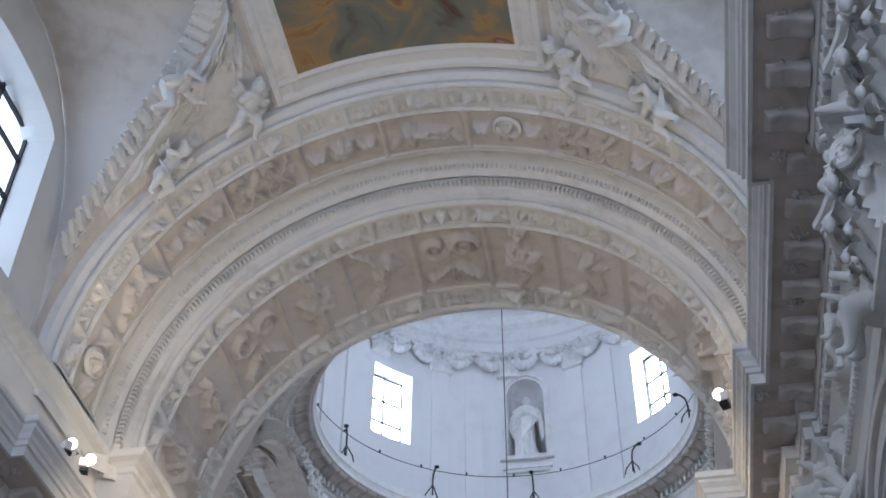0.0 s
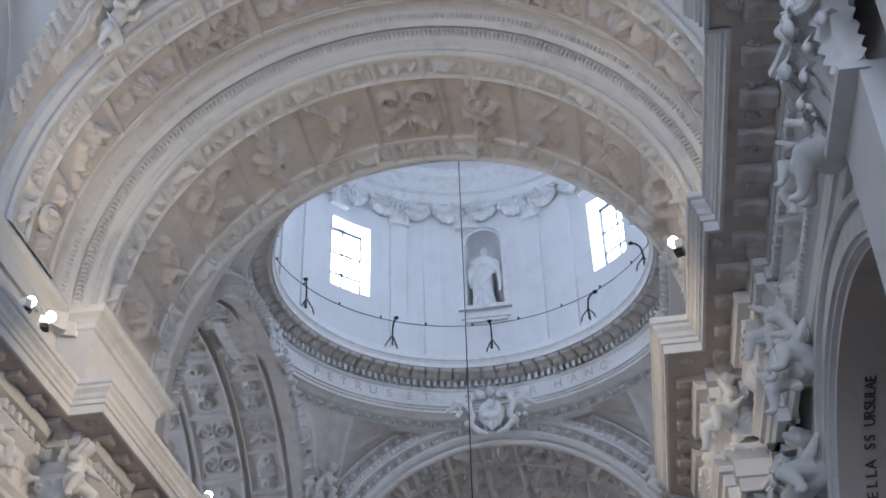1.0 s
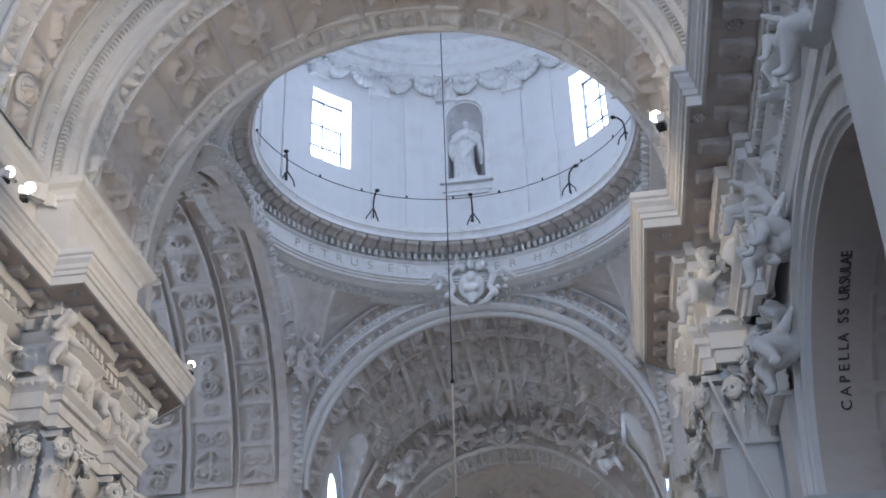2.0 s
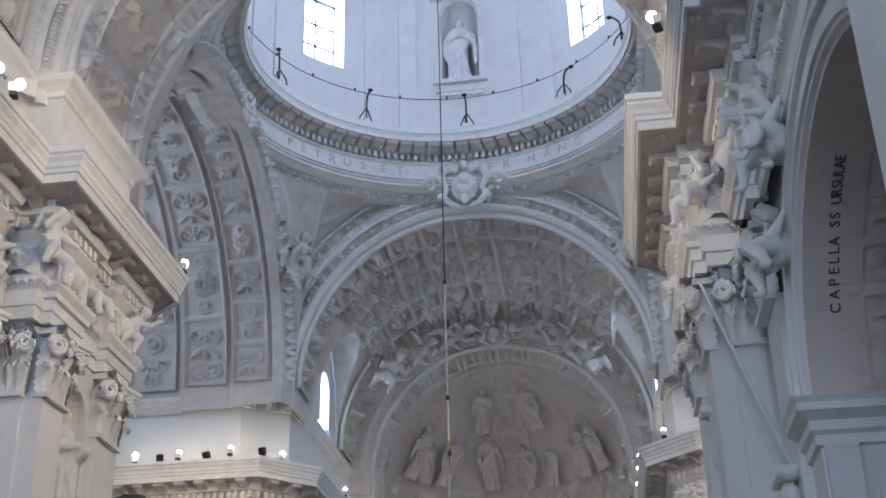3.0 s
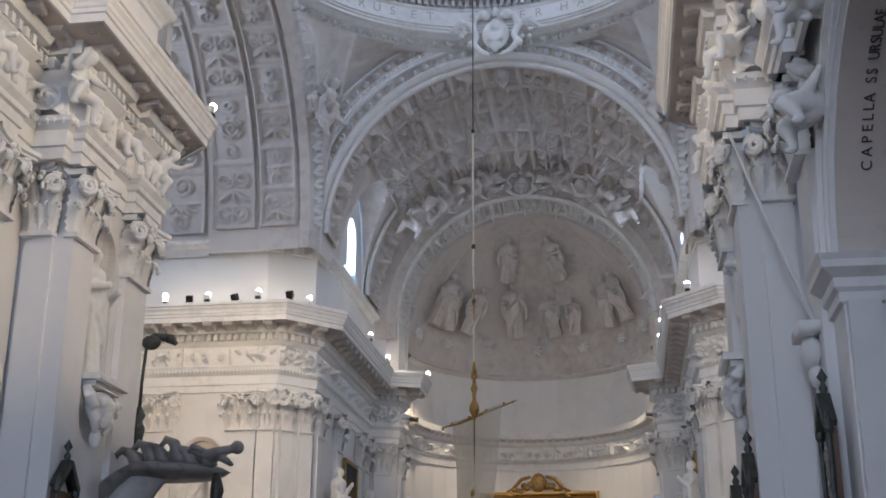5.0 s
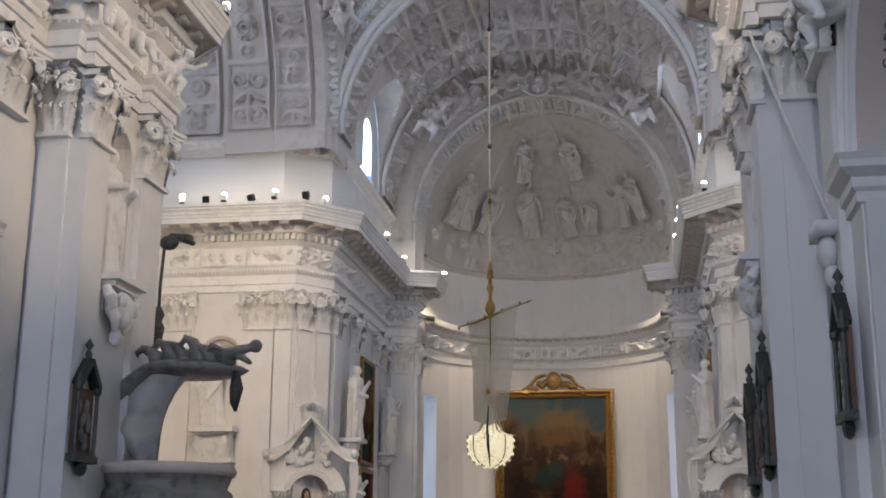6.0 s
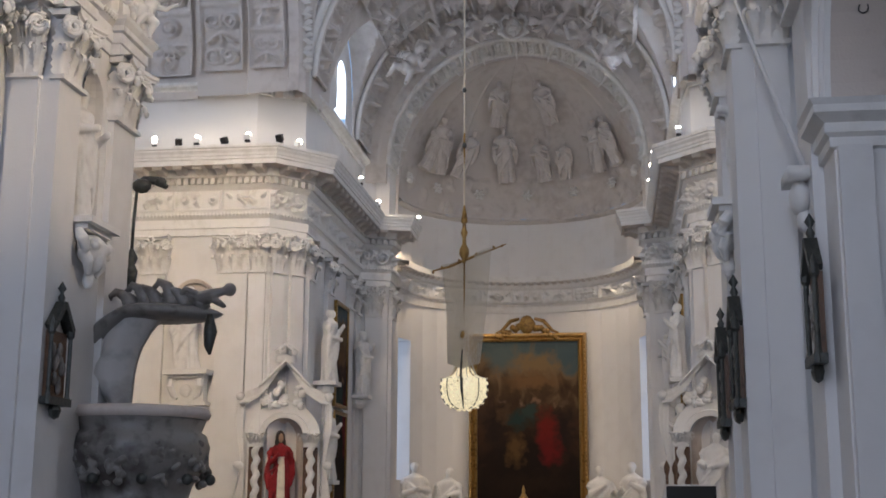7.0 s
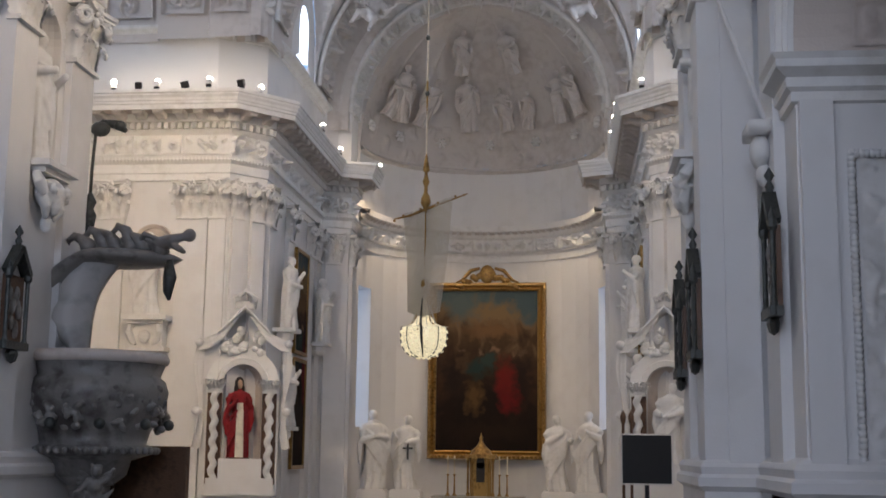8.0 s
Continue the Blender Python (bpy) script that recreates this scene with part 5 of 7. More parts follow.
fp = thing("ceiling_painting", "faded fresco of clouds in a moulded stucco frame", "painting")
part("canvas", Soup().grid([[vault_pt(-1.78 + 3.56 * i / 16, y, VR - .03) for y in (7.6, 11.85)] for i in range(17)]).mesh("canvas", fresco), fp)
a = Soup()
prof = [(-.02, .0), (-.02, .05), (.05, .07), (.12, .03), (.28, .03), (.34, .09), (.42, .09), (.46, 0)]
for y, sg in ((11.85, 1), (7.6, -1)):
    a.grid([[vault_pt(-2.2 + 4.4 * i / 18, y + sg * o, VR - h_) for o, h_ in prof] for i in range(19)])
for sg in (-1, 1):
    a.grid([[vault_pt(sg * (1.78 + o), y, VR - h_) for o, h_ in prof] for y in (7.2, 9, 10.5, 12.25)])
part("frame", a.mesh("frame", STUCCO), fp)

vault_orn = structure("trim_vault_relief", Soup().grid([[vault_pt(-2.3 + 4.6 * i / 16, y, VR - .02) for y in (12.26, 12.3)] for i in range(17)]).mesh("trim_vault_relief", STUCCO), "stucco foliage and figures on the nave vault", "relief")
# relief fields left and right of the painting, and foliage ribs along the lunette edges
for s in (1, -1):
    k, m = 130, 110
    h = smooth_map(relief(k, m, .035, 200 + s, "figure", .2, .24))
    h[:2, :] = h[-2:, :] = 0
    h[:, :2] = h[:, -2:] = 0

    def field(u, v):
        y = 8.4 + 3.85 * u
        lo = 2.35
        hi = 4.75 if lunette_z(y) < ZC else min(4.75, math.sqrt(max(0.1, VR ** 2 - min(VR ** 2 - .1, (lunette_z(y) - ZC) ** 2))))
        hi = max(hi - .15, lo + .05)
        p = vault_pt(s * (lo + (hi - lo) * v), y, VR - .004)
        return p, (Vector((0, y, ZC)) - p).normalized()
    part("relief_field", Soup().grid(skin(field, k, m, h, .10)).mesh("relief_field", STUCCO, True), vault_orn)
    a = Soup()
    c, w = LUN[0]
    for i in range(46):
        f = math.pi * (.03 + .94 * i / 45)
        y, z = c + w * math.cos(f), 13.6 + 3.3 * math.sin(f)
        if z <= ZC + .1:
            continue
        x = math.sqrt(max(0.0, VR ** 2 - (z - ZC) ** 2))
        p = Vector((s * x, y, z))
        inn = (Vector((0, y, ZC)) - p).normalized()
        q = inn.to_track_quat("Z", "Y").to_matrix().to_4x4()
        tan = Vector((0, -w * math.sin(f), 3.3 * math.cos(f))).normalized()
        side = tan.cross(inn).normalized()
        for ang in (-50, -15, 20, 55):
            zz = (tan * math.cos(radians(ang)) + side * math.sin(radians(ang))).normalized()
            yy = (inn - zz * inn.dot(zz)).normalized()
            xx = yy.cross(zz)
            leaf_mesh(a, .17, .34, .10, Matrix(((xx.x, yy.x, zz.x, p.x), (xx.y, yy.y, zz.y, p.y), (xx.z, yy.z, zz.z, p.z), (0, 0, 0, 1))), False)
    tagged(part("foliage_rib", a.mesh("foliage_rib", STUCCO, True), vault_orn), kind="stuff")
    for i, (x, y) in enumerate(((2.6, 11.9), (3.9, 12.1), (3.4, 10.9))):
        p = vault_pt(s * x, y, VR - .2)
        inn = (Vector((0, y, ZC)) - p).normalized()
        tagged(new("vault_figure", putto_mesh("vault_figure", .95, 120 + i, STUCCO)), "stucco figure reclining on the nave vault", "sculpture", "vault figures").matrix_basis = Matrix.Translation(p) @ (-inn).to_track_quat("Y", "Z").to_matrix().to_4x4() @ pose(0, 0, 0, 0, (50 - 40 * i) * s, 0) @ pose(0, 0, -.4)

# rosettes and round medallions along the arch soffits
ROS = rosette_mesh("soffit_rosette", .2, 6, STUCCO, .1)
a = Soup()
for r_ in (.22, .15, .08):
    a.lathe([(r_ - .03, 0), (r_ - .015, .07), (r_ + .015, .07), (r_ + .03, 0)], 16)
a.ball((0, 0, .03), (.05, .05, .05), 7)
MED = a.mesh("medallion", STUCCO, True)
for y, r, cnt, ph in ((13.4, 4.99, 11, .5), (16.1, 4.57, 11, .5)):
    for i in range(cnt):
        t = math.pi * (i + ph) / cnt
        p = Vector((-r * math.cos(t), y, ZC + r * math.sin(t)))
        q = (Vector((0, y, ZC)) - p).normalized().to_track_quat("Z", "Y").to_matrix().to_4x4()
        if (i % 2 == 0 if y < 14 else i % 3 == 0):
            part("soffit_rosette" if i % 6 else "medallion", ROS if i % 6 else MED, arch_w, m=Matrix.Translation(p) @ q)
for i in range(7):
    t = math.pi * (i + .5) / 7
    r = APSE_R - .1
    p = apse_pt(t, r - .12, 12.1)
    part("soffit_rosette", ROS, ent_a, "flower on the half dome", Matrix.Translation(p) @ (Vector((0, APSE_C, 12.3)) - p).to_track_quat("Z", "Y").to_matrix().to_4x4())
# relief figures standing in the half dome
for i, (f, z, sz) in enumerate(((.12, 12.5, 1.5), (.19, 12.5, 1.75), (.27, 12.5, 1.6), (.44, 12.5, 1.75), (.56, 12.5, 1.4), (.63, 12.5, 1.2), (.76, 12.5, 1.6), (.86, 12.5, 1.6), (.38, 14.2, 1.45), (.63, 14.2, 1.45))):
    t = math.pi * (1 - f)
    e = math.asin((z - 11.3 + sz * .35) / 4.55)
    p = apse_pt(t, APSE_R * math.cos(e) - .16, z)
    tagged(new("dome_relief_figure", statue_mesh("dome_relief_figure", sz * 1.1, 150 + i, PINKISH, lean=random.Random(i).uniform(-.6, .6))), "stucco relief figure on the apse half dome", "sculpture", "half dome figures").matrix_basis = Matrix.Translation(p) @ pose(0, 0, 0, 0, 0, math.degrees(t) - 90) @ pose(0, 0, 0, math.degrees(e) * .7 + 4, random.Random(i).uniform(-14, 14), 0)

# ---- drum details ----
for t in (math.pi / 2,):
    tagged(new("bishop_statue", statue_mesh("bishop_statue", 2.15, 42, STUCCO)), "white stucco bishop statue in the drum niche", "statue").matrix_basis = pose(0, YD + RD + .22, 20.62)
a = Soup().box((-.68, -.12, 20.2), (.68, .02, 20.3)).box((-.6, -.08, 20.1), (.6, .02, 20.2)).box((-.74, -.16, 20.48), (.74, .04, 20.6))
part("niche_sill", a.mesh("niche_sill", STUCCO), drum, m=pose(0, YD + RD - .01, 0))
a = Soup()
for s in (-1, 1):
    a.box((s * .62 - .06, -.09, 20.6), (s * .62 + .06, .05, 22.8))
a.grid([[Vector((r * math.cos(math.pi * i / 14), y, 22.78 + r * math.sin(math.pi * i / 14))) for r, y in ((.56, .05), (.56, -.09), (.68, -.09), (.68, .05))] for i in range(15)])
part("niche_frame", a.mesh("niche_frame", STUCCO), drum, m=pose(0, YD + RD, 0))
CAPD = capital_mesh(.56, .8, .12)
fest = Soup()
for i in range(32):
    t = 2 * math.pi * (i + .5) / 32
    mm = Matrix.Translation(ring_pt(t, RD, 0)) @ pose(0, 0, 0, 0, 0, math.degrees(t) + 90)
    if i % 2 == 0:
        part("capital", CAPD, drum, m=mm @ pose(0, .04, 23.3))
    t2 = 2 * math.pi / 32
    for j in range(9):
        f = j / 8
        p = ring_pt(t + t2 * f, RD - .16, 24.0 - .36 * math.sin(math.pi * f))
        fest.ball(p, (.09 + .07 * math.sin(math.pi * f),) * 3, 6)
fo = tagged(part("festoon_course", fest.mesh("festoon_course", STUCCO, True), drum), kind="stuff")
k, m = 500, 9
h = smooth_map(relief(k, m, .06, 301, "leaf", .2, 1.2))
part("frieze_relief", Soup().grid(skin(lambda u, v: (ring_pt(2 * math.pi * u, RD - .01, 23.95 + .35 * v), ring_pt(2 * math.pi * u, -1, 0) - Vector((0, YD, 0))), k, m, h, .14)).mesh("frieze_relief", STUCCO, True), drum)
# string of small lamps round the foot of the drum
wire = thing("lamp_string", "thin dark wire with small bulbs round the drum", "string light", pose(0, YD, 19.95))
part("wire", Soup().tube([(4.88 * math.cos(2 * math.pi * i / 72), 4.88 * math.sin(2 * math.pi * i / 72), 0) for i in range(73)], .010, 5).mesh("wire", DARK_IRON), wire)
BULBM = Soup().ball((0, 0, .05), (.03, .03, .05), 6).mesh("bulb", DARK_IRON, True)
for i in range(24):
    t = 2 * math.pi * (i + .3) / 24
    part("bulb", BULBM, wire, m=pose(4.88 * math.cos(t), 4.88 * math.sin(t), 0))


def candle_arm():
    ob = thing("candle_bracket", "dark iron candle bracket on the dome cornice", "candle bracket", group="candle brackets")
    part("stem", Soup().tube([(0, 0, 0), (0, 0, .4), (0, -.04, .6), (0, -.17, .7), (0, -.28, .66)], .024, 6).mesh("stem", DARK_IRON), ob)
    a = Soup()
    for i in range(3):
        t = 2 * math.pi * i / 3 + .5
        a.tube([(0, 0, .3), (.18 * math.cos(t), .18 * math.sin(t), .05), (.22 * math.cos(t), .22 * math.sin(t), -.12)], .018, 5)
    part("foot", a.mesh("foot", DARK_IRON), ob)
    part("cup", Soup().lathe([(0, 0), (.05, .02), (.07, .06), (.04, .08)], 8, pose(0, -.28, .64)).mesh("cup", DARK_IRON), ob)
    return ob


ca = candle_arm()
angs = [math.radians(v) for v in (88, 52, 122, 158, 20, 200, 240, 300, 340)]
for i, t in enumerate(angs):
    m = Matrix.Translation(ring_pt(t, 4.55, 18.96)) @ pose(0, 0, 0, 0, 0, math.degrees(t) - 90 + (90 if i == 1 else -60 if i == 3 else 0))
    if i == 0:
        ca.matrix_basis = m
    else:
        copy_thing(ca, m)


# ---- lettering ----
def letter(ch, size, m, parent, mat, name="letter"):
    cu = bpy.data.curves.new("letter", "FONT")
    cu.body, cu.size, cu.align_x, cu.align_y, cu.extrude = ch, size, "CENTER", "CENTER", .004
    tmp = bpy.data.objects.new("letter", cu)
    me = bpy.data.meshes.new_from_object(tmp)
    bpy.data.objects.remove(tmp)
    me.materials.clear()
    me.materials.append(mat)
    return part(name, me, parent, m=m)


GILT = material("faded_gilt_letter", (.52, .48, .43), .6, spots=.2)
for word, a0_, step_ in (("PETRUS", 146, 5), ("ET", 114.5, 5), ("SUPER", 97, 5), ("HANC", 69, 5.3)):
    for i, ch in enumerate(word):
        t = math.radians(a0_ - step_ * i)
        letter(ch, .34, Matrix.Translation(ring_pt(t, 5.028, 17.78)) @ pose(0, 0, 0, 90, 0, math.degrees(t) - 90), ring, GILT)
text = "CAPELLA SS URSULAE"
for i, ch in enumerate(text):
    if ch != " ":
        f = i / (len(text) - 1)
        t = math.acos((12.22 - 1.4 * f - CHAPEL_Y) / CHAPEL_W)
        p = Vector((5.42, CHAPEL_Y + (CHAPEL_W - .012) * math.cos(t), CHAPEL_Z + (CHAPEL_H - .012) * math.sin(t)))
        tg = Vector((0, -math.sin(t) * CHAPEL_W, math.cos(t) * CHAPEL_H)).normalized()
        up = Vector((-1, 0, 0))
        zz = tg.cross(up)
        letter(ch, .155, Matrix((( *(tg.x, up.x, zz.x), p.x), (*(tg.y, up.y, zz.y), p.y), (*(tg.z, up.z, zz.z), p.z), (0, 0, 0, 1))), wall_r, LETTER)
# ---- chandelier in the shape of a boat ----
GLASS = bpy.data.materials.new("crystal_beads")
GLASS.use_nodes = True
b = GLASS.node_tree.nodes["Principled BSDF"]
b.inputs["Base Color"].default_value = (.92, .9, .84, 1)
b.inputs["Roughness"].default_value, b.inputs["Transmission Weight"].default_value = .15, .7
VEIL = material("fine_bead_net", (.50, .46, .37), .4, spots=.1, scale=30)
LITGLASS = material("lit_crystal", (.62, .58, .45), .25, spots=.7, scale=30, emit=((1.0, .84, .50), .45))
ch = thing("chandelier", "boat-shaped crystal chandelier with gilt mast, lit from inside", "chandelier", pose(0, 23.4, 0))
part("cable", Soup().tube([(0, 0, 12.3), (.02, 0, 18), (0, 0, 30.44)], .012, 6).mesh("cable", DARK_IRON), ch)
part("chain", Soup().tube([(0, 0, 7.2), (0, 0, 9.6), (0, 0, 12.3)], .017, 6).mesh("chain", CLOTH), ch, "pale brass chain")
for z in (8.6, 9.75, 12.3):
    part("cable_knob", Soup().ball((0, 0, z), (.045, .045, .06), 8).mesh("cable_knob", BRONZE, True), ch)
part("gilt_rod", Soup().lathe([(.012, 8.9), (.022, 8.8), (.016, 8.2), (.012, 8.0)], 8).mesh("gilt_rod", GOLD, True), ch)
part("finial", Soup().lathe([(0, 7.45), (.03, 7.3), (.07, 7.05), (.03, 7.0), (.04, 6.92), (.07, 6.82), (.035, 6.72), (.04, 6.6), (.09, 6.5), (.1, 6.4), (.05, 6.3), (.015, 6.2), (.01, 4.6)], 12).mesh("finial", GOLD, True), ch, "gilt turned finial")
part("yard", Soup().tube([(-.62, 0, 6.08), (-.3, -.02, 6.15), (0, 0, 6.28), (.4, 0, 6.42), (.82, 0, 6.58)], [.012, .025, .03, .02, .01], 7).mesh("yard", GOLD, True), ch, "slanting gilt yard")
a = Soup()
for i in range(9):
    f = i / 8
    a.ball((-.6 + 1.35 * f, -.05, 6.04 + .5 * f + .04 * (i % 2)), .028, 6)
tagged(part("yard_ornament", a.mesh("yard_ornament", GOLD, True), ch), kind="stuff")
# sails: hanging strings of fine beads
for k in range(44):
    f = k / 43
    x0 = -.42 + .95 * f
    x1 = -.33 + .62 * f
    sail = Soup().tube([(x0, .12 * math.sin(5 * f), 6.2 + .3 * f), ((x0 + x1) / 2 + .02, .14 * math.sin(5 * f + 1), 5.3), (x1, .1 * math.sin(5 * f + 2), 4.15 + .25 * abs(f - .5))], .0075, 4)
    part("bead_string", sail.mesh("bead_string", VEIL), ch)
hull_prof = [(0.0, 3.38), (.12, 3.39), (.26, 3.44), (.35, 3.52), (.41, 3.63), (.43, 3.76), (.43, 3.88), (.42, 3.97), (.34, 4.0), (.22, 4.05), (.12, 4.2), (.04, 4.5)]
hull = part("hull", Soup().lathe(hull_prof, 24, squash=.6).mesh("hull", LITGLASS, False), ch, "glowing crystal hull")
a = Soup()
for j, (r, z) in enumerate(hull_prof[1:7]):
    for i in range(8 + 4 * j):
        t = 2 * math.pi * (i + .5 * (j % 2)) / (8 + 4 * j)
        a.ball((r * 1.02 * math.cos(t), r * .62 * math.sin(t), z), (.026, .026, .036), 5)
tagged(part("crystal_drops", a.mesh("crystal_drops", LITGLASS, True), hull), kind="stuff")
for i in range(5):
    t = math.pi * (1 + (i + .1) / 4.2)
    part("rib", Soup().tube([(r * 1.04 * math.cos(t), r * .64 * math.sin(t), z) for r, z in hull_prof[1:8]], .011, 5).mesh("rib", BRONZE), hull, "thin dark bronze rib")
for i in range(6):
    t = 2 * math.pi * i / 6 + .3
    part("stay", Soup().tube([(.42 * math.cos(t), .26 * math.sin(t), 3.9), (.17 * math.cos(t), .14 * math.sin(t), 4.1), (.09 * math.cos(t), .06 * math.sin(t), 4.45), (.05 * math.cos(t), .04 * math.sin(t), 4.8)], .013, 5).mesh("stay", GOLD), ch)
for i in range(14):
    t = 2 * math.pi * i / 14
    part("festoon", Soup().tube([(.46 * math.cos(t), .3 * math.sin(t), 3.98), (.26 * math.cos(t + .1), .2 * math.sin(t + .1), 3.98), (.1 * math.cos(t), .08 * math.sin(t), 4.4)], .009, 5).mesh("festoon", VEIL), ch)
part("collar", Soup().lathe([(.03, 4.92), (.07, 4.86), (.08, 4.78), (.05, 4.72), (.03, 4.6)], 10).mesh("collar", GOLD, True), ch)
part("keel", Soup().tube([(0, -.3, 4.5), (-.02, -.36, 4.1), (0, -.4, 3.75), (.02, -.3, 3.45)], [.012, .022, .028, .012], 7).mesh("keel", BRONZE, True), ch, "dark bronze prow")
lamp("chandelier_light", "POINT", 60, WARM, pose(0, 23.4, 4.12), radius=.15)

# ---- altar painting ----
paint = bpy.data.materials.new("dark_oil_painting")
paint.use_nodes = True
nt = paint.node_tree
pb = nt.nodes["Principled BSDF"]
tc, sep = nt.nodes.new("ShaderNodeTexCoord"), nt.nodes.new("ShaderNodeSeparateXYZ")
nt.links.new(tc.outputs["Generated"], sep.inputs[0])
nz = nt.nodes.new("ShaderNodeTexNoise")
nz.inputs["Scale"].default_value, nz.inputs["Detail"].default_value, nz.inputs["Distortion"].default_value = 6, 8, .6
nt.links.new(tc.outputs["Generated"], nz.inputs["Vector"])
mx = nt.nodes.new("ShaderNodeMath")
mx.operation = "MULTIPLY_ADD"
mx.inputs[1].default_value, mx.inputs[2].default_value = .85, -.42
nt.links.new(nz.outputs[0], mx.inputs[0])
ad = nt.nodes.new("ShaderNodeMath")
ad.operation = "ADD"
nt.links.new(mx.outputs[0], ad.inputs[0])
nt.links.new(sep.outputs["Z"], ad.inputs[1])
rp = nt.nodes.new("ShaderNodeValToRGB")
rp.color_ramp.elements[0].color, rp.color_ramp.elements[1].color = (.012, .008, .006, 1), (.05, .07, .08, 1)
for pos, col in ((.25, (.02, .011, .008)), (.42, (.05, .025, .014)), (.58, (.035, .02, .014)), (.68, (.06, .035, .02)), (.82, (.13, .085, .045)), (.93, (.06, .085, .09))):
    e = rp.color_ramp.elements.new(pos)
    e.color = (*col, 1)
nt.links.new(ad.outputs[0], rp.inputs[0])
nt.links.new(rp.outputs[0], pb.inputs["Base Color"])
pb.inputs["Roughness"].default_value = .85
pb.inputs["Specular IOR Level"].default_value = .15
# soft brushwork: an architecture and sky above, a dark crowd, teal, crimson and ochre robes
warp = nt.nodes.new("ShaderNodeTexNoise")
warp.inputs["Scale"].default_value, warp.inputs["Detail"].default_value = 3.4, 7
nt.links.new(tc.outputs["Object"], warp.inputs["Vector"])
shift = nt.nodes.new("ShaderNodeVectorMath")
shift.operation = "MULTIPLY_ADD"
shift.inputs[1].default_value, shift.inputs[2].default_value = (.9, 0, .9), (-.45, 0, -.45)
nt.links.new(warp.outputs["Color"], shift.inputs[0])
bent = nt.nodes.new("ShaderNodeVectorMath")
nt.links.new(tc.outputs["Object"], bent.inputs[0])
nt.links.new(shift.outputs[0], bent.inputs[1])
last = rp.outputs[0]
STROKES = [(.3, 6.2, 1.3, .5, (.15, .10, .05)), (-.9, 6.5, .7, .7, (.07, .09, .09)), (1.3, 6.4, .5, .6, (.05, .075, .085)), (.2, 5.6, 1.2, .35, (.12, .065, .03)), (0, 3.0, 2.2, 1.6, (.014, .009, .007)),
           (-1.1, 4.1, .5, .9, (.018, .012, .01)), (1.15, 4.0, .5, 1.0, (.018, .012, .01)), (-.75, 4.5, .25, .4, (.06, .035, .02)), (-.3, 4.35, .5, .4, (.018, .035, .032)), (.05, 4.6, .3, .35, (.025, .042, .036)),
           (.6, 4.0, .45, .8, (.12, .012, .010)), (.75, 3.3, .45, .6, (.11, .010, .010)), (-.4, 3.4, .4, .7, (.09, .05, .02)), (.3, 4.95, .16, .18, (.15, .09, .055)), (-.25, 4.9, .15, .17, (.13, .08, .05)),
           (.85, 4.85, .14, .16, (.12, .07, .04)), (-.85, 4.95, .14, .16, (.09, .055, .035)), (1.2, 4.9, .13, .15, (.08, .05, .03)), (.05, 2.3, 1.6, .4, (.02, .012, .008))]
for cx, cz, w_, h_, col in STROKES:
    mp, gr, mixc = nt.nodes.new("ShaderNodeMapping"), nt.nodes.new("ShaderNodeTexGradient"), nt.nodes.new("ShaderNodeMix")
    mp.inputs["Location"].default_value, mp.inputs["Scale"].default_value = (-cx / w_, 0, -cz / h_), (1 / w_, 0, 1 / h_)
    gr.gradient_type = "SPHERICAL"
    boost = nt.nodes.new("ShaderNodeMath")
    boost.operation, boost.use_clamp = "MULTIPLY", True
    boost.inputs[1].default_value = 1.5
    mixc.data_type = "RGBA"
    mixc.inputs["B"].default_value = (*col, 1)
    nt.links.new(bent.outputs[0], mp.inputs[0])
    nt.links.new(mp.outputs[0], gr.inputs[0])
    nt.links.new(gr.outputs["Fac"], boost.inputs[0])
    nt.links.new(boost.outputs[0], mixc.inputs["Factor"])
    nt.links.new(last, mixc.inputs["A"])
    last = mixc.outputs["Result"]
nt.links.new(last, pb.inputs["Base Color"])
PYLE = 41.0
alt = thing("altar_painting", "tall dark oil painting in a carved gilt frame", "painting", pose(0, PYLE, 0))
part("canvas", Soup().box((-1.72, 0, 1.62), (1.72, .06, 6.98)).mesh("canvas", paint), alt)
prof = [(-.02, .02), (-.02, -.05), (.03, -.09), (.1, -.05), (.16, -.13), (.24, -.13), (.27, 0.0), (.27, .05)]
x0, x1, z0, z1 = -1.7, 1.7, 1.64, 6.96
for (ax, az), (bx, bz), nx_, nz_ in (((x0, z0), (x0, z1), -1, 0), ((x1, z0), (x1, z1), 1, 0), ((x0, z0), (x1, z0), 0, -1), ((x0, z1), (x1, z1), 0, 1)):
    rows = []
    for (px, pz), sg in (((ax, az), -1), ((bx, bz), 1)):
        rows.append([Vector((px + o * (nx_ if nx_ else sg), y, pz + o * (nz_ if nz_ else sg))) for o, y in prof])
    part("frame_rail", Soup().grid(rows).mesh("frame_rail", GOLD), alt, "carved gilt frame")
a = Soup()
for i in range(26):
    a.ball((-1.8 + 3.6 * i / 25, -.14, 1.46), .06, 6)
for s in (-1, 1):
    for i in range(36):
        a.ball((s * 1.9, -.13, 1.7 + 5.2 * i / 35), (.045, .04, .07), 5)
tagged(part("bead_course", a.mesh("bead_course", GOLD, True), alt), kind="stuff")
a = Soup().ball((0, -.08, 7.5), (.26, .12, .32), 10)
rng = random.Random(9)
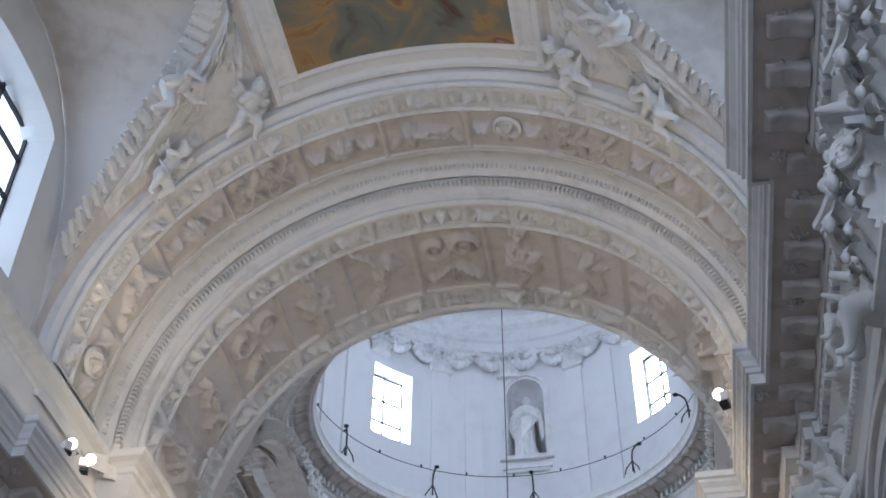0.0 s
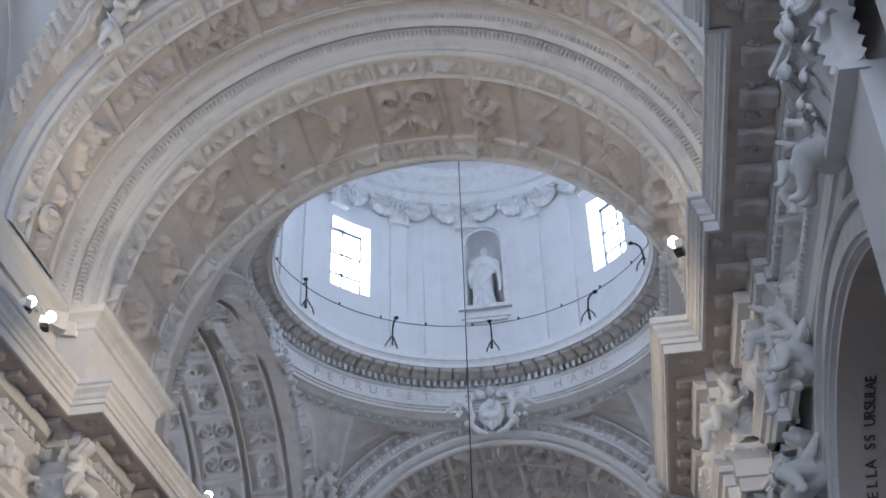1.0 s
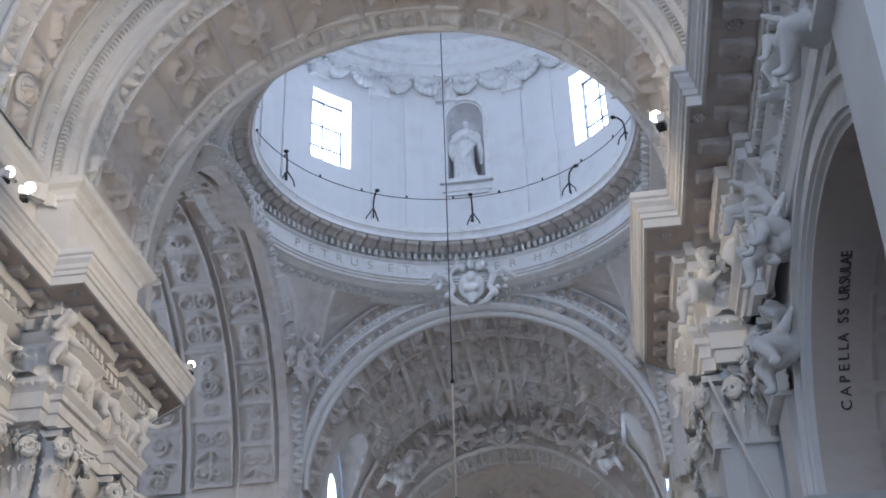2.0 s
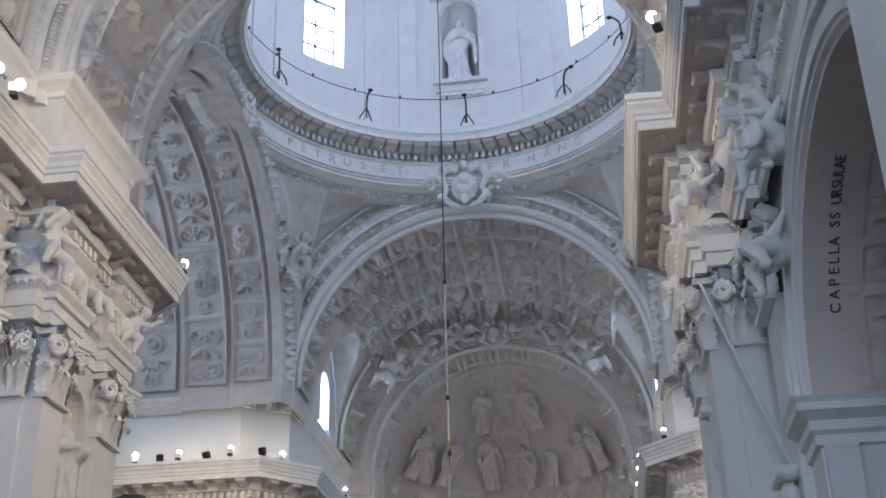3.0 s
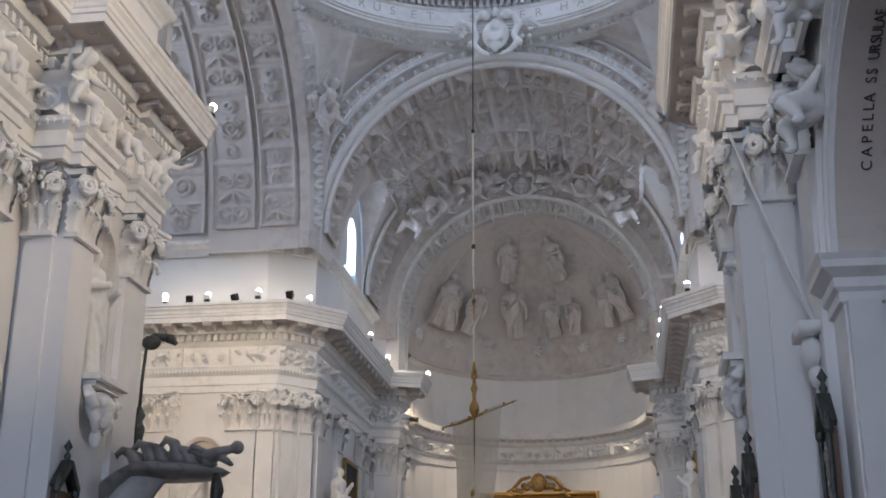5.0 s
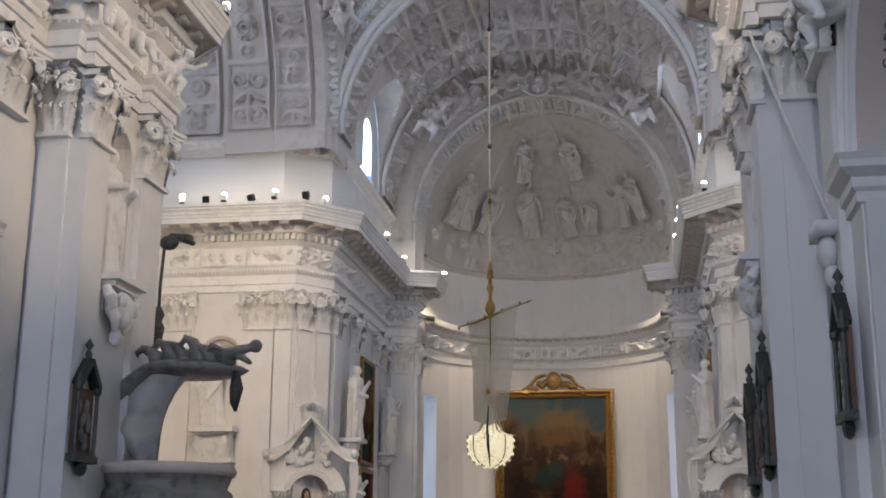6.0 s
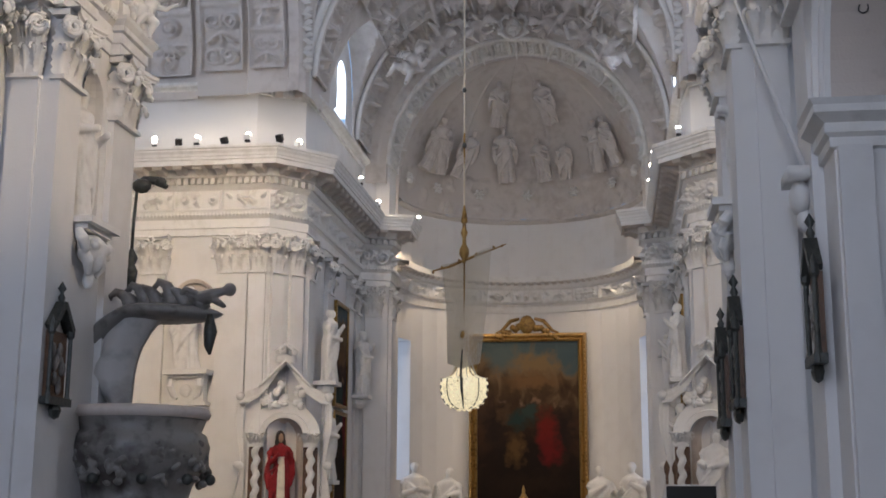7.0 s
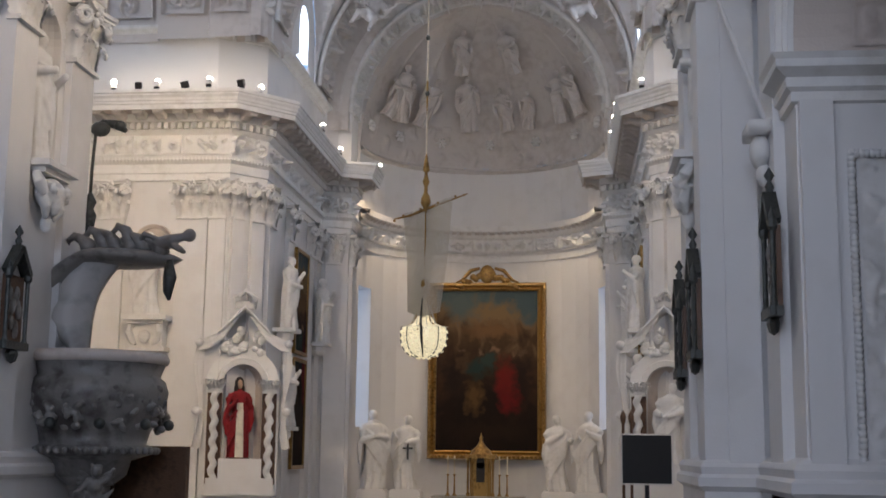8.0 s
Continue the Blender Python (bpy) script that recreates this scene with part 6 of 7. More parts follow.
for s in (-1, 1):
    for i in range(9):
        a.ball((s * (.18 + .1 * i), -.08, 7.5 - .05 * i + rng.uniform(-.08, .08)), (.11, .09, .13 - .006 * i), 6)
    a.tube([(s * .25, -.08, 7.7), (s * .55, -.1, 7.62), (s * .85, -.08, 7.3), (s * 1.05, -.06, 7.22)], [.05, .07, .05, .03], 6)
part("crest", a.mesh("crest", GOLD, True), alt, "carved gilt crest")

# apse statues
for x, y, h_, rz, sd in ((-3.45, 39.0, 2.5, 35, 1), (-2.45, 39.6, 2.35, -20, 2), (2.35, 39.7, 2.4, 25, 3), (3.35, 39.0, 2.5, -40, 4)):
    tagged(new("apostle_statue", statue_mesh("apostle_statue", h_, 500 + sd, STUCCO)), "large white draped statue before the apse wall", "statue", "apse statues").matrix_basis = pose(x, y, .42, 0, 0, rz)
    tagged(new("statue_plinth", Soup().box((-.5, -.4, 0), (.5, .4, .36)).box((-.45, -.36, .36), (.45, .36, .42)).mesh("statue_plinth", PLASTER)), "low white plinth under a statue", "plinth").matrix_basis = pose(x, y, 0)
cross = Soup().box((-.03, -.03, 0), (.03, .03, .55)).box((-.16, -.03, .32), (.16, .03, .38))
tagged(new("hand_cross", cross.mesh("hand_cross", BRONZE)), "small dark cross held against a white statue", "cross").matrix_basis = pose(-2.36, 39.18, 1.35)

# high altar with gilt tabernacle
al = thing("high_altar", "low stone altar step with a flat top", "altar", pose(0, 38.0, 0))
part("body", Soup().box((-1.3, -.5, 0), (1.3, .5, .24)).mesh("body", PLASTER), al)
part("top", Soup().box((-1.4, -.58, .24), (1.4, .58, .3)).mesh("top", STONE_FLOOR), al)
tb = thing("gilt_tabernacle", "small gilt tabernacle with dark door and columns", "tabernacle", pose(.05, 38.0, .3) @ Matrix.Diagonal((.9, 1, 1.38, 1)))
tbody = part("body", Soup().box((-.36, -.2, 0), (.36, .2, .85)).mesh("body", GOLD), tb)
part("door", Soup().box((-.14, -.23, .3), (.14, -.2, .72)).lathe([(0, 0), (.14, 0), (.14, .03), (0, .03)], 12, pose(0, -.2, .72, 90)).mesh("door", BLACK), tbody, "dark arched door")
for x in (-.42, -.27, .27, .42):
    part("column", Soup().lathe([(.06, 0), (.06, .06), (.04, .08), (.035, .7), (.06, .76), (.06, .82)], 10, pose(x, -.24, 0)).mesh("column", GOLD, True), tb)
part("cornice", Soup().box((-.52, -.32, .82), (.52, .24, .9)).mesh("cornice", GOLD), tb)
part("canopy", Soup().lathe([(.38, .9), (.3, 1.0), (.16, 1.08), (.1, 1.14), (.05, 1.2), (.06, 1.26), (.0, 1.38)], 12).mesh("canopy", GOLD, True), tb)
for x in (-.95, -.75, .62, .85):
    cs = thing("candlestick", "slim brass candlestick with white candle", "candlestick", pose(x, 37.9, .3) @ Matrix.Diagonal((1, 1, 1.9, 1)), "altar candlesticks")
    part("stick", Soup().lathe([(.08, 0), (.03, .04), (.02, .3), (.05, .34)], 8).mesh("stick", GOLD, True), cs)
    part("candle", Soup().lathe([(.02, .34), (.02, .62), (0, .63)], 8).mesh("candle", CLOTH), cs)


# ---- side altars in the crossing corners ----
def side_altar(m, label):
    ob = thing("side_altar", label, "altar", m, "side altars")
    part("pedestal", Soup().box((-.75, -.35, 0), (.75, .3, .55)).box((-.5, -.42, .55), (.5, .3, 1.4)).mesh("pedestal", PLASTER), ob)
    a = Soup()
    n = 14
    r = .46
    a.grid([[(r * math.cos(math.pi * i / n), .36 * 0 + .5 * math.sin(math.pi * i / n), z) for z in (1.3, 3.15)] for i in range(n + 1)])
    a.grid([[(r * math.cos(math.pi * i / n) * math.cos(j * math.pi / 10), .5 * math.sin(math.pi * i / n) * math.cos(j * math.pi / 10), 3.15 + r * math.sin(j * math.pi / 10)) for j in range(6)] for i in range(n + 1)])
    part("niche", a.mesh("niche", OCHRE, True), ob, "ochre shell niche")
    a = Soup()
    for s in (-1, 1):
        a.box((s * .47, -.12, .55) if s > 0 else (-.86, -.12, .55), (.86, .3, 3.2) if s > 0 else (-.47, .3, 3.2))
    a.grid([[(rr * math.cos(math.pi * i / n), y, 3.15 + rr * math.sin(math.pi * i / n)) for rr, y in ((.47, .3), (.47, -.14), (.6, -.18), (.62, -.12), (.86, -.12), (.86, .3))] for i in range(n + 1)])
    part("surround", a.mesh("surround", STUCCO), ob)
    for s in (-1, 1):
        a = Soup()
        rows = []
        for i in range(56):
            z = .95 + 2.0 * i / 55
            tw = 7.5 * math.pi * i / 55 * 1.6
            rows.append([Vector((s * .64 + (.085 + .03 * math.cos(math.pi * 2 * j / 9 - tw)) * math.cos(2 * math.pi * j / 9), -.28 + (.085 + .03 * math.cos(2 * math.pi * j / 9 - tw)) * math.sin(2 * math.pi * j / 9), z)) for j in range(9)])
        a.grid(rows, close_v=True)
        part("twisted_column", a.mesh("twisted_column", STUCCO, True), ob, "twisted white column")
        part("backing", Soup().box((s * .64 - .17, -.15, .8), (s * .64 + .17, -.125, 3.0)).mesh("backing", WOOD), ob, "dark backing behind the column")
        part("column_base", Soup().box((s * .64 - .14, -.42, .55), (s * .64 + .14, -.12, .95)).mesh("column_base", PLASTER), ob)
        c = capital_mesh(.3, .3, .14)
        part("column_capital", c, ob, m=pose(s * .64, -.12, 2.95, 0, 0, 180))
        # drapery swags
        pts = [(s * .15, -.24, 4.75), (s * .5, -.26, 4.3), (s * .85, -.22, 4.1), (s * 1.05, -.2, 4.05)]
        rows = []
        for p, wd in zip(pts, (.1, .22, .3, .24)):
            rows.append([Vector((p[0], p[1] - .06 * math.sin(3.5 * j), p[2] + wd * (.5 - j / 4))) for j in range(5)])
        part("drapery", Soup().grid(rows).mesh("drapery", STUCCO, True), ob, "stucco curtain")
        rows = []
        for i in range(10):
            f = i / 9
            wd = .16 + .06 * math.sin(8 * f)
            rows.append([Vector((s * (1.0 + .05 * math.sin(7 * f)) + wd * (j / 6 - .5), -.14 - .07 * math.sin(3 * j + 2 * f), 4.1 - 2.5 * f + .12 * abs(j / 6 - .5))) for j in range(7)])
        part("drapery", Soup().grid(rows).mesh("drapery", STUCCO, True), ob, "stucco curtain")
        part("knot", Soup().ball((s * 1.05, -.2, 4.12), .11, 8).mesh("knot", STUCCO, True), ob)
        part("knot", Soup().ball((s * 1.05, -.18, 2.5), (.13, .1, .1), 8).mesh("knot", STUCCO, True), ob)
    rows = []
    for i in range(13):
        x = -0.62 + 1.24 * i / 12
        zz = 4.3 + .62 * (1 - abs(x) / .62) ** 1.0
        rows.append([Vector((x, y, zz + dz)) for y, dz in ((.2, 0), (-.3, 0), (-.36, .04), (-.3, .1), (.2, .1))])
    part("canopy", Soup().grid(rows).mesh("canopy", STUCCO), ob)
    a = Soup()
    rng = random.Random(4)
    for i in range(26):
        a.ball((rng.uniform(-.5, .5), -.15, rng.uniform(3.85, 4.45)), (rng.uniform(.06, .13), .1, rng.uniform(.06, .12)), 7)
    tagged(part("carving", a.mesh("carving", STUCCO, True), ob, "carved cloud and figures"), kind="stuff")
    cr = Soup().lathe([(.22, 4.95), (.26, 5.0), (.24, 5.1), (.27, 5.12)], 12)
    for i in range(6):
        t = math.pi * i / 3
        cr.tube([(.24 * math.cos(t), .24 * math.sin(t), 5.1), (.3 * math.cos(t), .3 * math.sin(t), 5.24), (.12 * math.cos(t), .12 * math.sin(t), 5.34), (0, 0, 5.34)], .035, 5)
    cr.ball((0, 0, 5.4), .06, 6)
    part("crown", cr.mesh("crown", STUCCO, True), ob, "stucco crown")
    return ob


sa_m = pose(-5.0, 28.95, 0, 0, 0, 14)
side_altar(sa_m, "white stucco side altar with curtains and twisted columns")
sb_m = pose(5.0, 28.95, 0, 0, 0, -14)
side_altar(sb_m, "white stucco side altar with curtains and twisted columns")
# dressed figure of painted wood, one plain mesh, and its clothes
st = statue_mesh("dressed_statue", 1.9, 777, RED)
wood_fig = thing("dressed_statue", "wooden statue in a red velvet mantle and white robe", "statue", sa_m @ pose(-.08, -.1, 1.4, 0, 0, 12) @ Matrix.Diagonal((.82, .9, 1, 1)))
part("mantle", st, wood_fig, "red velvet mantle")
part("robe", Soup().grid([[Vector((x * (1.25 - .35 * z / 1.5), -.25 - .05 * math.cos(9 * x) + .045 * z, z)) for z in (.02, .35, .7, 1.05, 1.3)] for x in (-.1, -.07, -.035, 0, .035, .07, .1)]).mesh("robe", CLOTH, True), wood_fig, "white robe")
part("hair", Soup().ball((0, .0, 1.76), (.14, .14, .17), 10).ball((-.1, -.02, 1.62), (.06, .08, .14), 8).ball((.1, -.02, 1.62), (.06, .08, .14), 8).mesh("hair", HAIR, True), wood_fig, "dark hair")
part("face", Soup().ball((0, -.09, 1.74), (.08, .09, .12), 9).mesh("face", SKIN, True), wood_fig)
part("foot_board", Soup().box((-.3, -.3, -.0), (.3, .25, .03)).mesh("foot_board", WOOD), wood_fig)
tagged(new("altar_statue", statue_mesh("altar_statue", 1.85, 31, STUCCO)), "white statue standing in the side altar niche", "statue").matrix_basis = sb_m @ pose(.1, -.1, 1.4)

# statue on a bracket in the transept wall
a = Soup().box((-.55, -.5, -.12), (.55, .1, 0)).box((-.45, -.4, -.2), (.45, .1, -.12)).box((-.42, -.3, -.75), (.42, .1, -.2)).box((-.5, -.36, -.85), (.5, .1, -.75))
for s in (-1, 1):
    a.tube([(s * .32, -.35, -.25), (s * .36, -.4, -.4), (s * .3, -.34, -.6), (s * .2, -.38, -.7)], [.09, .1, .08, .04], 7)
a.ball((0, -.34, -.5), (.16, .1, .16), 8)
for s in (-1, 1):
    tagged(new("wall_bracket", a.mesh("wall_bracket", STUCCO)), "carved stucco bracket on the transept wall", "bracket").matrix_basis = pose(s * 7.3, 28.75, 4.75)
    tagged(new("transept_statue", statue_mesh("transept_statue", 2.05, 64, STUCCO)), "white statue on a wall bracket", "statue").matrix_basis = pose(s * 7.3, 28.5, 4.75)
    n = 14
    ns = Soup().grid([[(s * 7.3 + rr * math.cos(math.pi * i / n), y, 6.5 + rr * math.sin(math.pi * i / n)) for rr, y in ((.42, 28.78), (.42, 28.7), (.5, 28.66), (.52, 28.79))] for i in range(n + 1)])
    ns.grid([[(s * 7.3 + .42 * math.cos(math.pi * i / n) * math.cos(j * math.pi / 10), 28.795 - .02 * math.sin(j), 6.5 + .42 * math.sin(math.pi * i / n) * (1 - j / 6)) for j in range(6)] for i in range(n + 1)])
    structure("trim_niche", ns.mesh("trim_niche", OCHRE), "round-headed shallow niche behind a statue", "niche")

# ---- pulpit at the northern pier ----
SHELL = material("grey_white_stucco", (.46, .44, .42), .5, spots=.3, scale=4, bump=.15, fine=30)
pu = thing("pulpit", "grey marbled boat-like pulpit with carved stucco figures and a canopy", "pulpit", pose(-3.9, 16.95, 0))
bowl = [(.3, 1.1), (.5, 1.25), (.55, 1.45), (.86, 1.55), (.9, 1.62), (.75, 1.68), (.8, 1.85), (.98, 2.15), (1.03, 2.4), (.98, 2.56), (.9, 2.62), (.95, 2.75), (.98, 2.86), (.9, 2.9), (.8, 2.85)]
part("bowl", Soup().lathe(bowl, 30).mesh("bowl", GREYSTONE, True), pu, "marbled grey-brown bowl")
part("rim", Soup().lathe([(.9, 2.78), (1.0, 2.8), (1.03, 2.87), (.98, 2.95), (.88, 2.93)], 30).mesh("rim", OCHRE, True), pu, "ochre parapet rim")
part("stem", Soup().lathe([(.5, 0), (.45, .3), (.22, .7), (.3, 1.15)], 14).mesh("stem", GREYSTONE, True), pu)
rng = random.Random(71)
for i in range(9):
    t = math.radians(-150 + 36 * i)
    a = Soup()
    for k in range(16):
        u_, v_ = rng.uniform(-.24, .24), rng.uniform(-.28, .3)
        a.ball((0, 0, 0), (rng.uniform(.05, .1), .07, rng.uniform(.03, .06)), 8, pose(u_, rng.uniform(-.05, .02), v_, 0, rng.uniform(0, 180), 0))
    for sg in (-1, 1):
        a.tube([(0, -.02, .2), (sg * .14, -.06, .26), (sg * .24, -.04, .12), (sg * .16, -.08, .02), (sg * .1, -.06, .1)], [.04, .05, .05, .04, .02], 8)
    part("carved_cluster", fused(a, "carved_cluster", GREYSTONE, .018), pu, m=pose(.98 * math.cos(t), .98 * math.sin(t), 2.15, 0, 0, math.degrees(t) - 90))
    part("fruit", Soup().ball((0, 0, 0), .08, 10).mesh("fruit", BRONZE, True), pu, m=pose(1.06 * math.cos(t + .25), 1.06 * math.sin(t + .25), 1.95))
a = Soup()
for i in range(44):
    t = 2 * math.pi * i / 44
    a.ball((.9 * math.cos(t), .9 * math.sin(t), 1.59), .055, 6)
tagged(part("bead_rim", a.mesh("bead_rim", GREYSTONE, True), pu), kind="stuff")
part("supporting_putto", putto_mesh("supporting_putto", .7, 5, GREYSTONE), pu, m=pose(.3, -.55, .8, 20, 0, 20))
# curved back shell sweeping down from the canopy
LEFT = [(-.5, 4.3), (-.6, 4.05), (-.62, 3.75), (-.8, 3.52), (-.82, 3.42), (-.6, 3.22), (-.4, 3.05), (-.3, 2.9)]
RIGHT = [(.32, 4.2), (.16, 4.0), (.05, 3.8), (-.01, 3.6), (-.04, 3.42), (-.05, 3.25), (-.06, 3.08), (-.06, 2.9)]
rows = []
for (xl, zl), (xr, zr) in zip(LEFT, RIGHT):
    front = [Vector((xl + (xr - xl) * g, -.2 - .22 * math.sin(math.pi * g), zl + (zr - zl) * g)) for g in [j / 8 for j in range(9)]]
    rows.append(front + [p + Vector((0, .1, 0)) for p in reversed(front)])
part("back_shell", Soup().grid(rows, close_v=True).mesh("back_shell", SHELL, True), pu, "pale grey curved back shell")
rows = []
for i in range(19):
    f = i / 18
    x = -.75 + 1.95 * f
    z = 4.05 + .28 * math.sin(min(1, f * 2.2) * math.pi / 2) - .04 * f
    hw = (.52 * math.sin(math.pi * (.15 + .8 * f)) + .12) * (1 - f ** 10)
    rows.append([Vector((x, hw * math.cos(u), z + .13 * (1 - f ** 10) * math.sin(u) - (.35 * (1 - f * 3) if f < .33 else 0) * (1 if math.sin(u) < 0 else .3))) for u in [2 * math.pi * j / 14 for j in range(14)]])
part("canopy", Soup().grid(rows, close_v=True).mesh("canopy", GREYSTONE, True), pu, "dark shell canopy")
for i in range(6):
    x = -.25 + .2 * i + .04 * (i % 2)
    k_ = (.7, 1.2, 1.0, 1.45, .8, .6)[i]
    a = Soup().tube([(x + .12, -.12, 4.36), (x + .1, -.18, 4.48), (x + .02, -.22, 4.44 + .17 * k_), (x - .1, -.22, 4.47 + .19 * k_), (x - .18, -.22, 4.44 + .14 * k_), (x - .16, -.23, 4.42 + .08 * k_)], [.13, .12, .08, .06, .045, .012], 10)
    part("wave", a.mesh("wave", GREYSTONE, True), pu, "curling carved wave")
a = Soup().ball((.55, -.16, 4.47), (.3, .12, .1), 12).ball((.95, -.2, 4.5), (.22, .12, .1), 12).tube([(.9, -.22, 4.5), (1.12, -.3, 4.54), (1.3, -.28, 4.58)], [.09, .08, .06], 9).ball((1.36, -.27, 4.6), (.1, .09, .1), 10).tube([(.6, -.2, 4.5), (.72, -.3, 4.62), (.88, -.3, 4.56)], [.06, .05, .03], 8).tube([(1.1, -.25, 4.48), (1.24, -.34, 4.4), (1.32, -.3, 4.34)], [.06, .05, .03], 8)
part("figurehead", fused(a, "figurehead", GREYSTONE, .018), pu, "dark carved figurehead")
a = Soup().tube([(1.08, -.25, 4.25), (1.1, -.25, 4.0), (1.08, -.25, 3.8), (1.1, -.25, 3.68)], [.05, .1, .07, .02], 7)
part("tassel", a.mesh("tassel", BRONZE, True), pu)
# stair screen of dark wood
ws = thing("pulpit_stair_screen", "dark oak panelled screen beside the pulpit", "screen", pose(-3.3, 17.6, 0, 0, 0, -8))
part("panel", Soup().box((-.55, 0, .05), (.55, .05, 1.6)).mesh("panel", WOOD), ws)
for x in (-.57, .57):
    part("stile", Soup().box((x - .05, -.03, 0), (x + .05, .08, 1.66)).mesh("stile", WOOD), ws)
part("rail", Soup().box((-.6, -.03, 1.58), (.6, .08, 1.66)).mesh("rail", WOOD), ws)


# ---- dark wall ornaments on the piers ----
def station(m, label):
    """A gothic-framed devotional relief hung on a pier."""
    ob = thing("wall_shrine", label, "shrine", m, "wall shrines")
    part("back", Soup().box((-.26, -.05, 0), (.26, .0, .85)).mesh("back", WOOD), ob)
    a = Soup()
    for s in (-1, 1):
        a.lathe([(.05, -.1), (.045, 0), (.03, .05), (.03, .78), (.055, .82), (.055, .9), (.0, 1.05)], 8, pose(s * .28, -.09, 0))
    part("frame", a.mesh("frame", BRONZE), ob)
    g = Soup()
    for s in (-1, 1):
        g.box((0, -.14, -.04), (.44, 0, .04), pose(0, 0, 1.22, 0, 0, 0) @ pose(0, 0, 0, 0, 50, 0) if s > 0 else pose(0, 0, 1.22, 0, 130, 0))
    part("gable", g.mesh("gable", BRONZE), ob)
    r = Soup()
    rg = random.Random(3)
    for i in range(12):
        r.ball((rg.uniform(-.16, .16), -.06, rg.uniform(.1, .7)), (.06, .04, .1), 6)
    tagged(part("relief", r.mesh("relief", GREYSTONE, True), ob, "small carved scene"), kind="stuff")
    part("finial", Soup().lathe([(.02, 1.2), (.05, 1.3), (.02, 1.36), (.06, 1.42), (0, 1.52)], 8, pose(0, -.06, 0)).mesh("finial", BRONZE, True), ob)
    part("corbel", Soup().box((-.32, -.14, -.1), (.32, 0, 0)).ball((0, -.06, -.16), (.14, .07, .12), 7).mesh("corbel", BRONZE), ob)
    return ob


SH = "dark bronze gothic-framed relief hung on a white pier"
station(pose(-4.34, 15.06, 2.95, 0, 0, 90), SH)
station(pose(4.34, 14.98, 2.85, 0, 0, -90), SH)
station(pose(4.34, 16.95, 2.75, 0, 0, -90), SH)
station(pose(4.97, 13.1, 3.15, 0, 0, -90), SH)
# hanging bronze lamp beside the pulpit
hl = thing("sanctuary_lamp", "dark bronze wall lamp on a bracket with hanging tail", "lamp", pose(-4.36, 17.45, 6.35))
part("arm", Soup().tube([(0, 0, 0), (.15, .02, .12), (.35, .05, .1), (.5, .05, .0)], [.05, .06, .07, .04], 7).mesh("arm", BRONZE, True), hl)
part("bowl", Soup().ball((.12, 0, .02), (.16, .12, .12), 8).ball((.4, .04, .08), (.1, .09, .08), 7).mesh("bowl", BRONZE, True), hl)
part("tail", Soup().tube([(.05, 0, 0), (.02, 0, -.6), (.02, 0, -1.0)], .025, 6).lathe([(0, -1.65), (.07, -1.55), (.11, -1.3), (.06, -1.2), (.1, -1.1), (.05, -1.0), (.02, -.95)], 9, pose(.02, 0, 0)).mesh("tail", BRONZE, True), hl)
# pole leaning on the pier
tagged(new("banner_pole", Soup().tube([(4.3, 14.5, 8.0), (4.62, 14.1, 6.7), (4.98, 13.65, 5.3)], [.02, .025, .03], 8).mesh("banner_pole", PLASTER, True)), "thin pale wooden pole leaning at the pier", "pole")
# small corbel carving under the pole
tagged(new("corbel", Soup().box((4.75, 13.3, 5.12), (5.0, 13.9, 5.25)).ball((4.9, 13.6, 4.95), (.12, .22, .2), 8).ball((4.93, 13.6, 4.7), (.08, .14, .14), 9).mesh("corbel", STUCCO, True)), "carved stucco corbel on the nave pier", "corbel")
# leaf-framed panel on the chapel jamb
a = Soup()
for i in range(70):
    a.ball((5.62, 12.46, .3 + 4.3 * i / 69), (.05, .04, .045), 5)
for i in range(16):
    a.ball((5.62 + .8 * i / 15, 12.46, 4.65), (.04, .04, .05), 5)
tagged(part("leaf_border", a.mesh("leaf_border", STUCCO, True), wall_r), kind="stuff")
st_ = .03
k, m = 30, 145
h = smooth_map(relief(k, m, st_, 910, "leaf", .18, .8))
part("jamb_relief", Soup().grid(skin(lambda u, v: (Vector((5.7 + .8 * u, 12.497, .3 + 4.3 * v)), Vector((0, -1, 0))), k, m, h, .06)).mesh("jamb_relief", STUCCO, True), wall_r)
lo = Soup().box((5.12, 12.38, 0), (5.45, 12.5, 5.2))
part("pilaster", lo.mesh("pilaster", PLASTER), wall_r)

# ---- screen on a stand, processional staffs ----
tv = thing("display_screen", "black flat screen with pale frame on a stand", "screen", pose(4.22, 24.0, 0, 0, 0, 0))
part("panel", Soup().box((-.46, -.03, 1.08), (.46, .03, 1.98)).mesh("panel", BLACK), tv)
part("bezel", Soup().box((-.49, -.02, 1.05), (.49, .05, 1.08)).box((-.49, -.02, 1.98), (.49, .05, 2.01)).box((-.49, -.02, 1.05), (-.46, .05, 2.01)).box((.46, -.02, 1.05), (.49, .05, 2.01)).mesh("bezel", PLASTER), tv)
part("post", Soup().box((-.04, .03, 0), (.04, .1, 1.6)).mesh("post", DARK_IRON), tv)
part("base", Soup().box((-.35, -.25, 0), (.35, .3, .04)).mesh("base", DARK_IRON), tv)
for x in (3.82, 3.98):
    sf = thing("processional_staff", "dark wooden staff with a turned top", "staff", pose(x, 24.6 + x * .1, 0), "staffs")
    part("shaft", Soup().lathe([(.03, 0), (.028, 2.2), (.05, 2.26), (.06, 2.36), (.03, 2.44), (0, 2.5)], 8).mesh("shaft", WOOD, True), sf)
    part("foot", Soup().lathe([(.16, 0), (.14, .05), (.04, .1)], 10).mesh("foot", WOOD), sf)

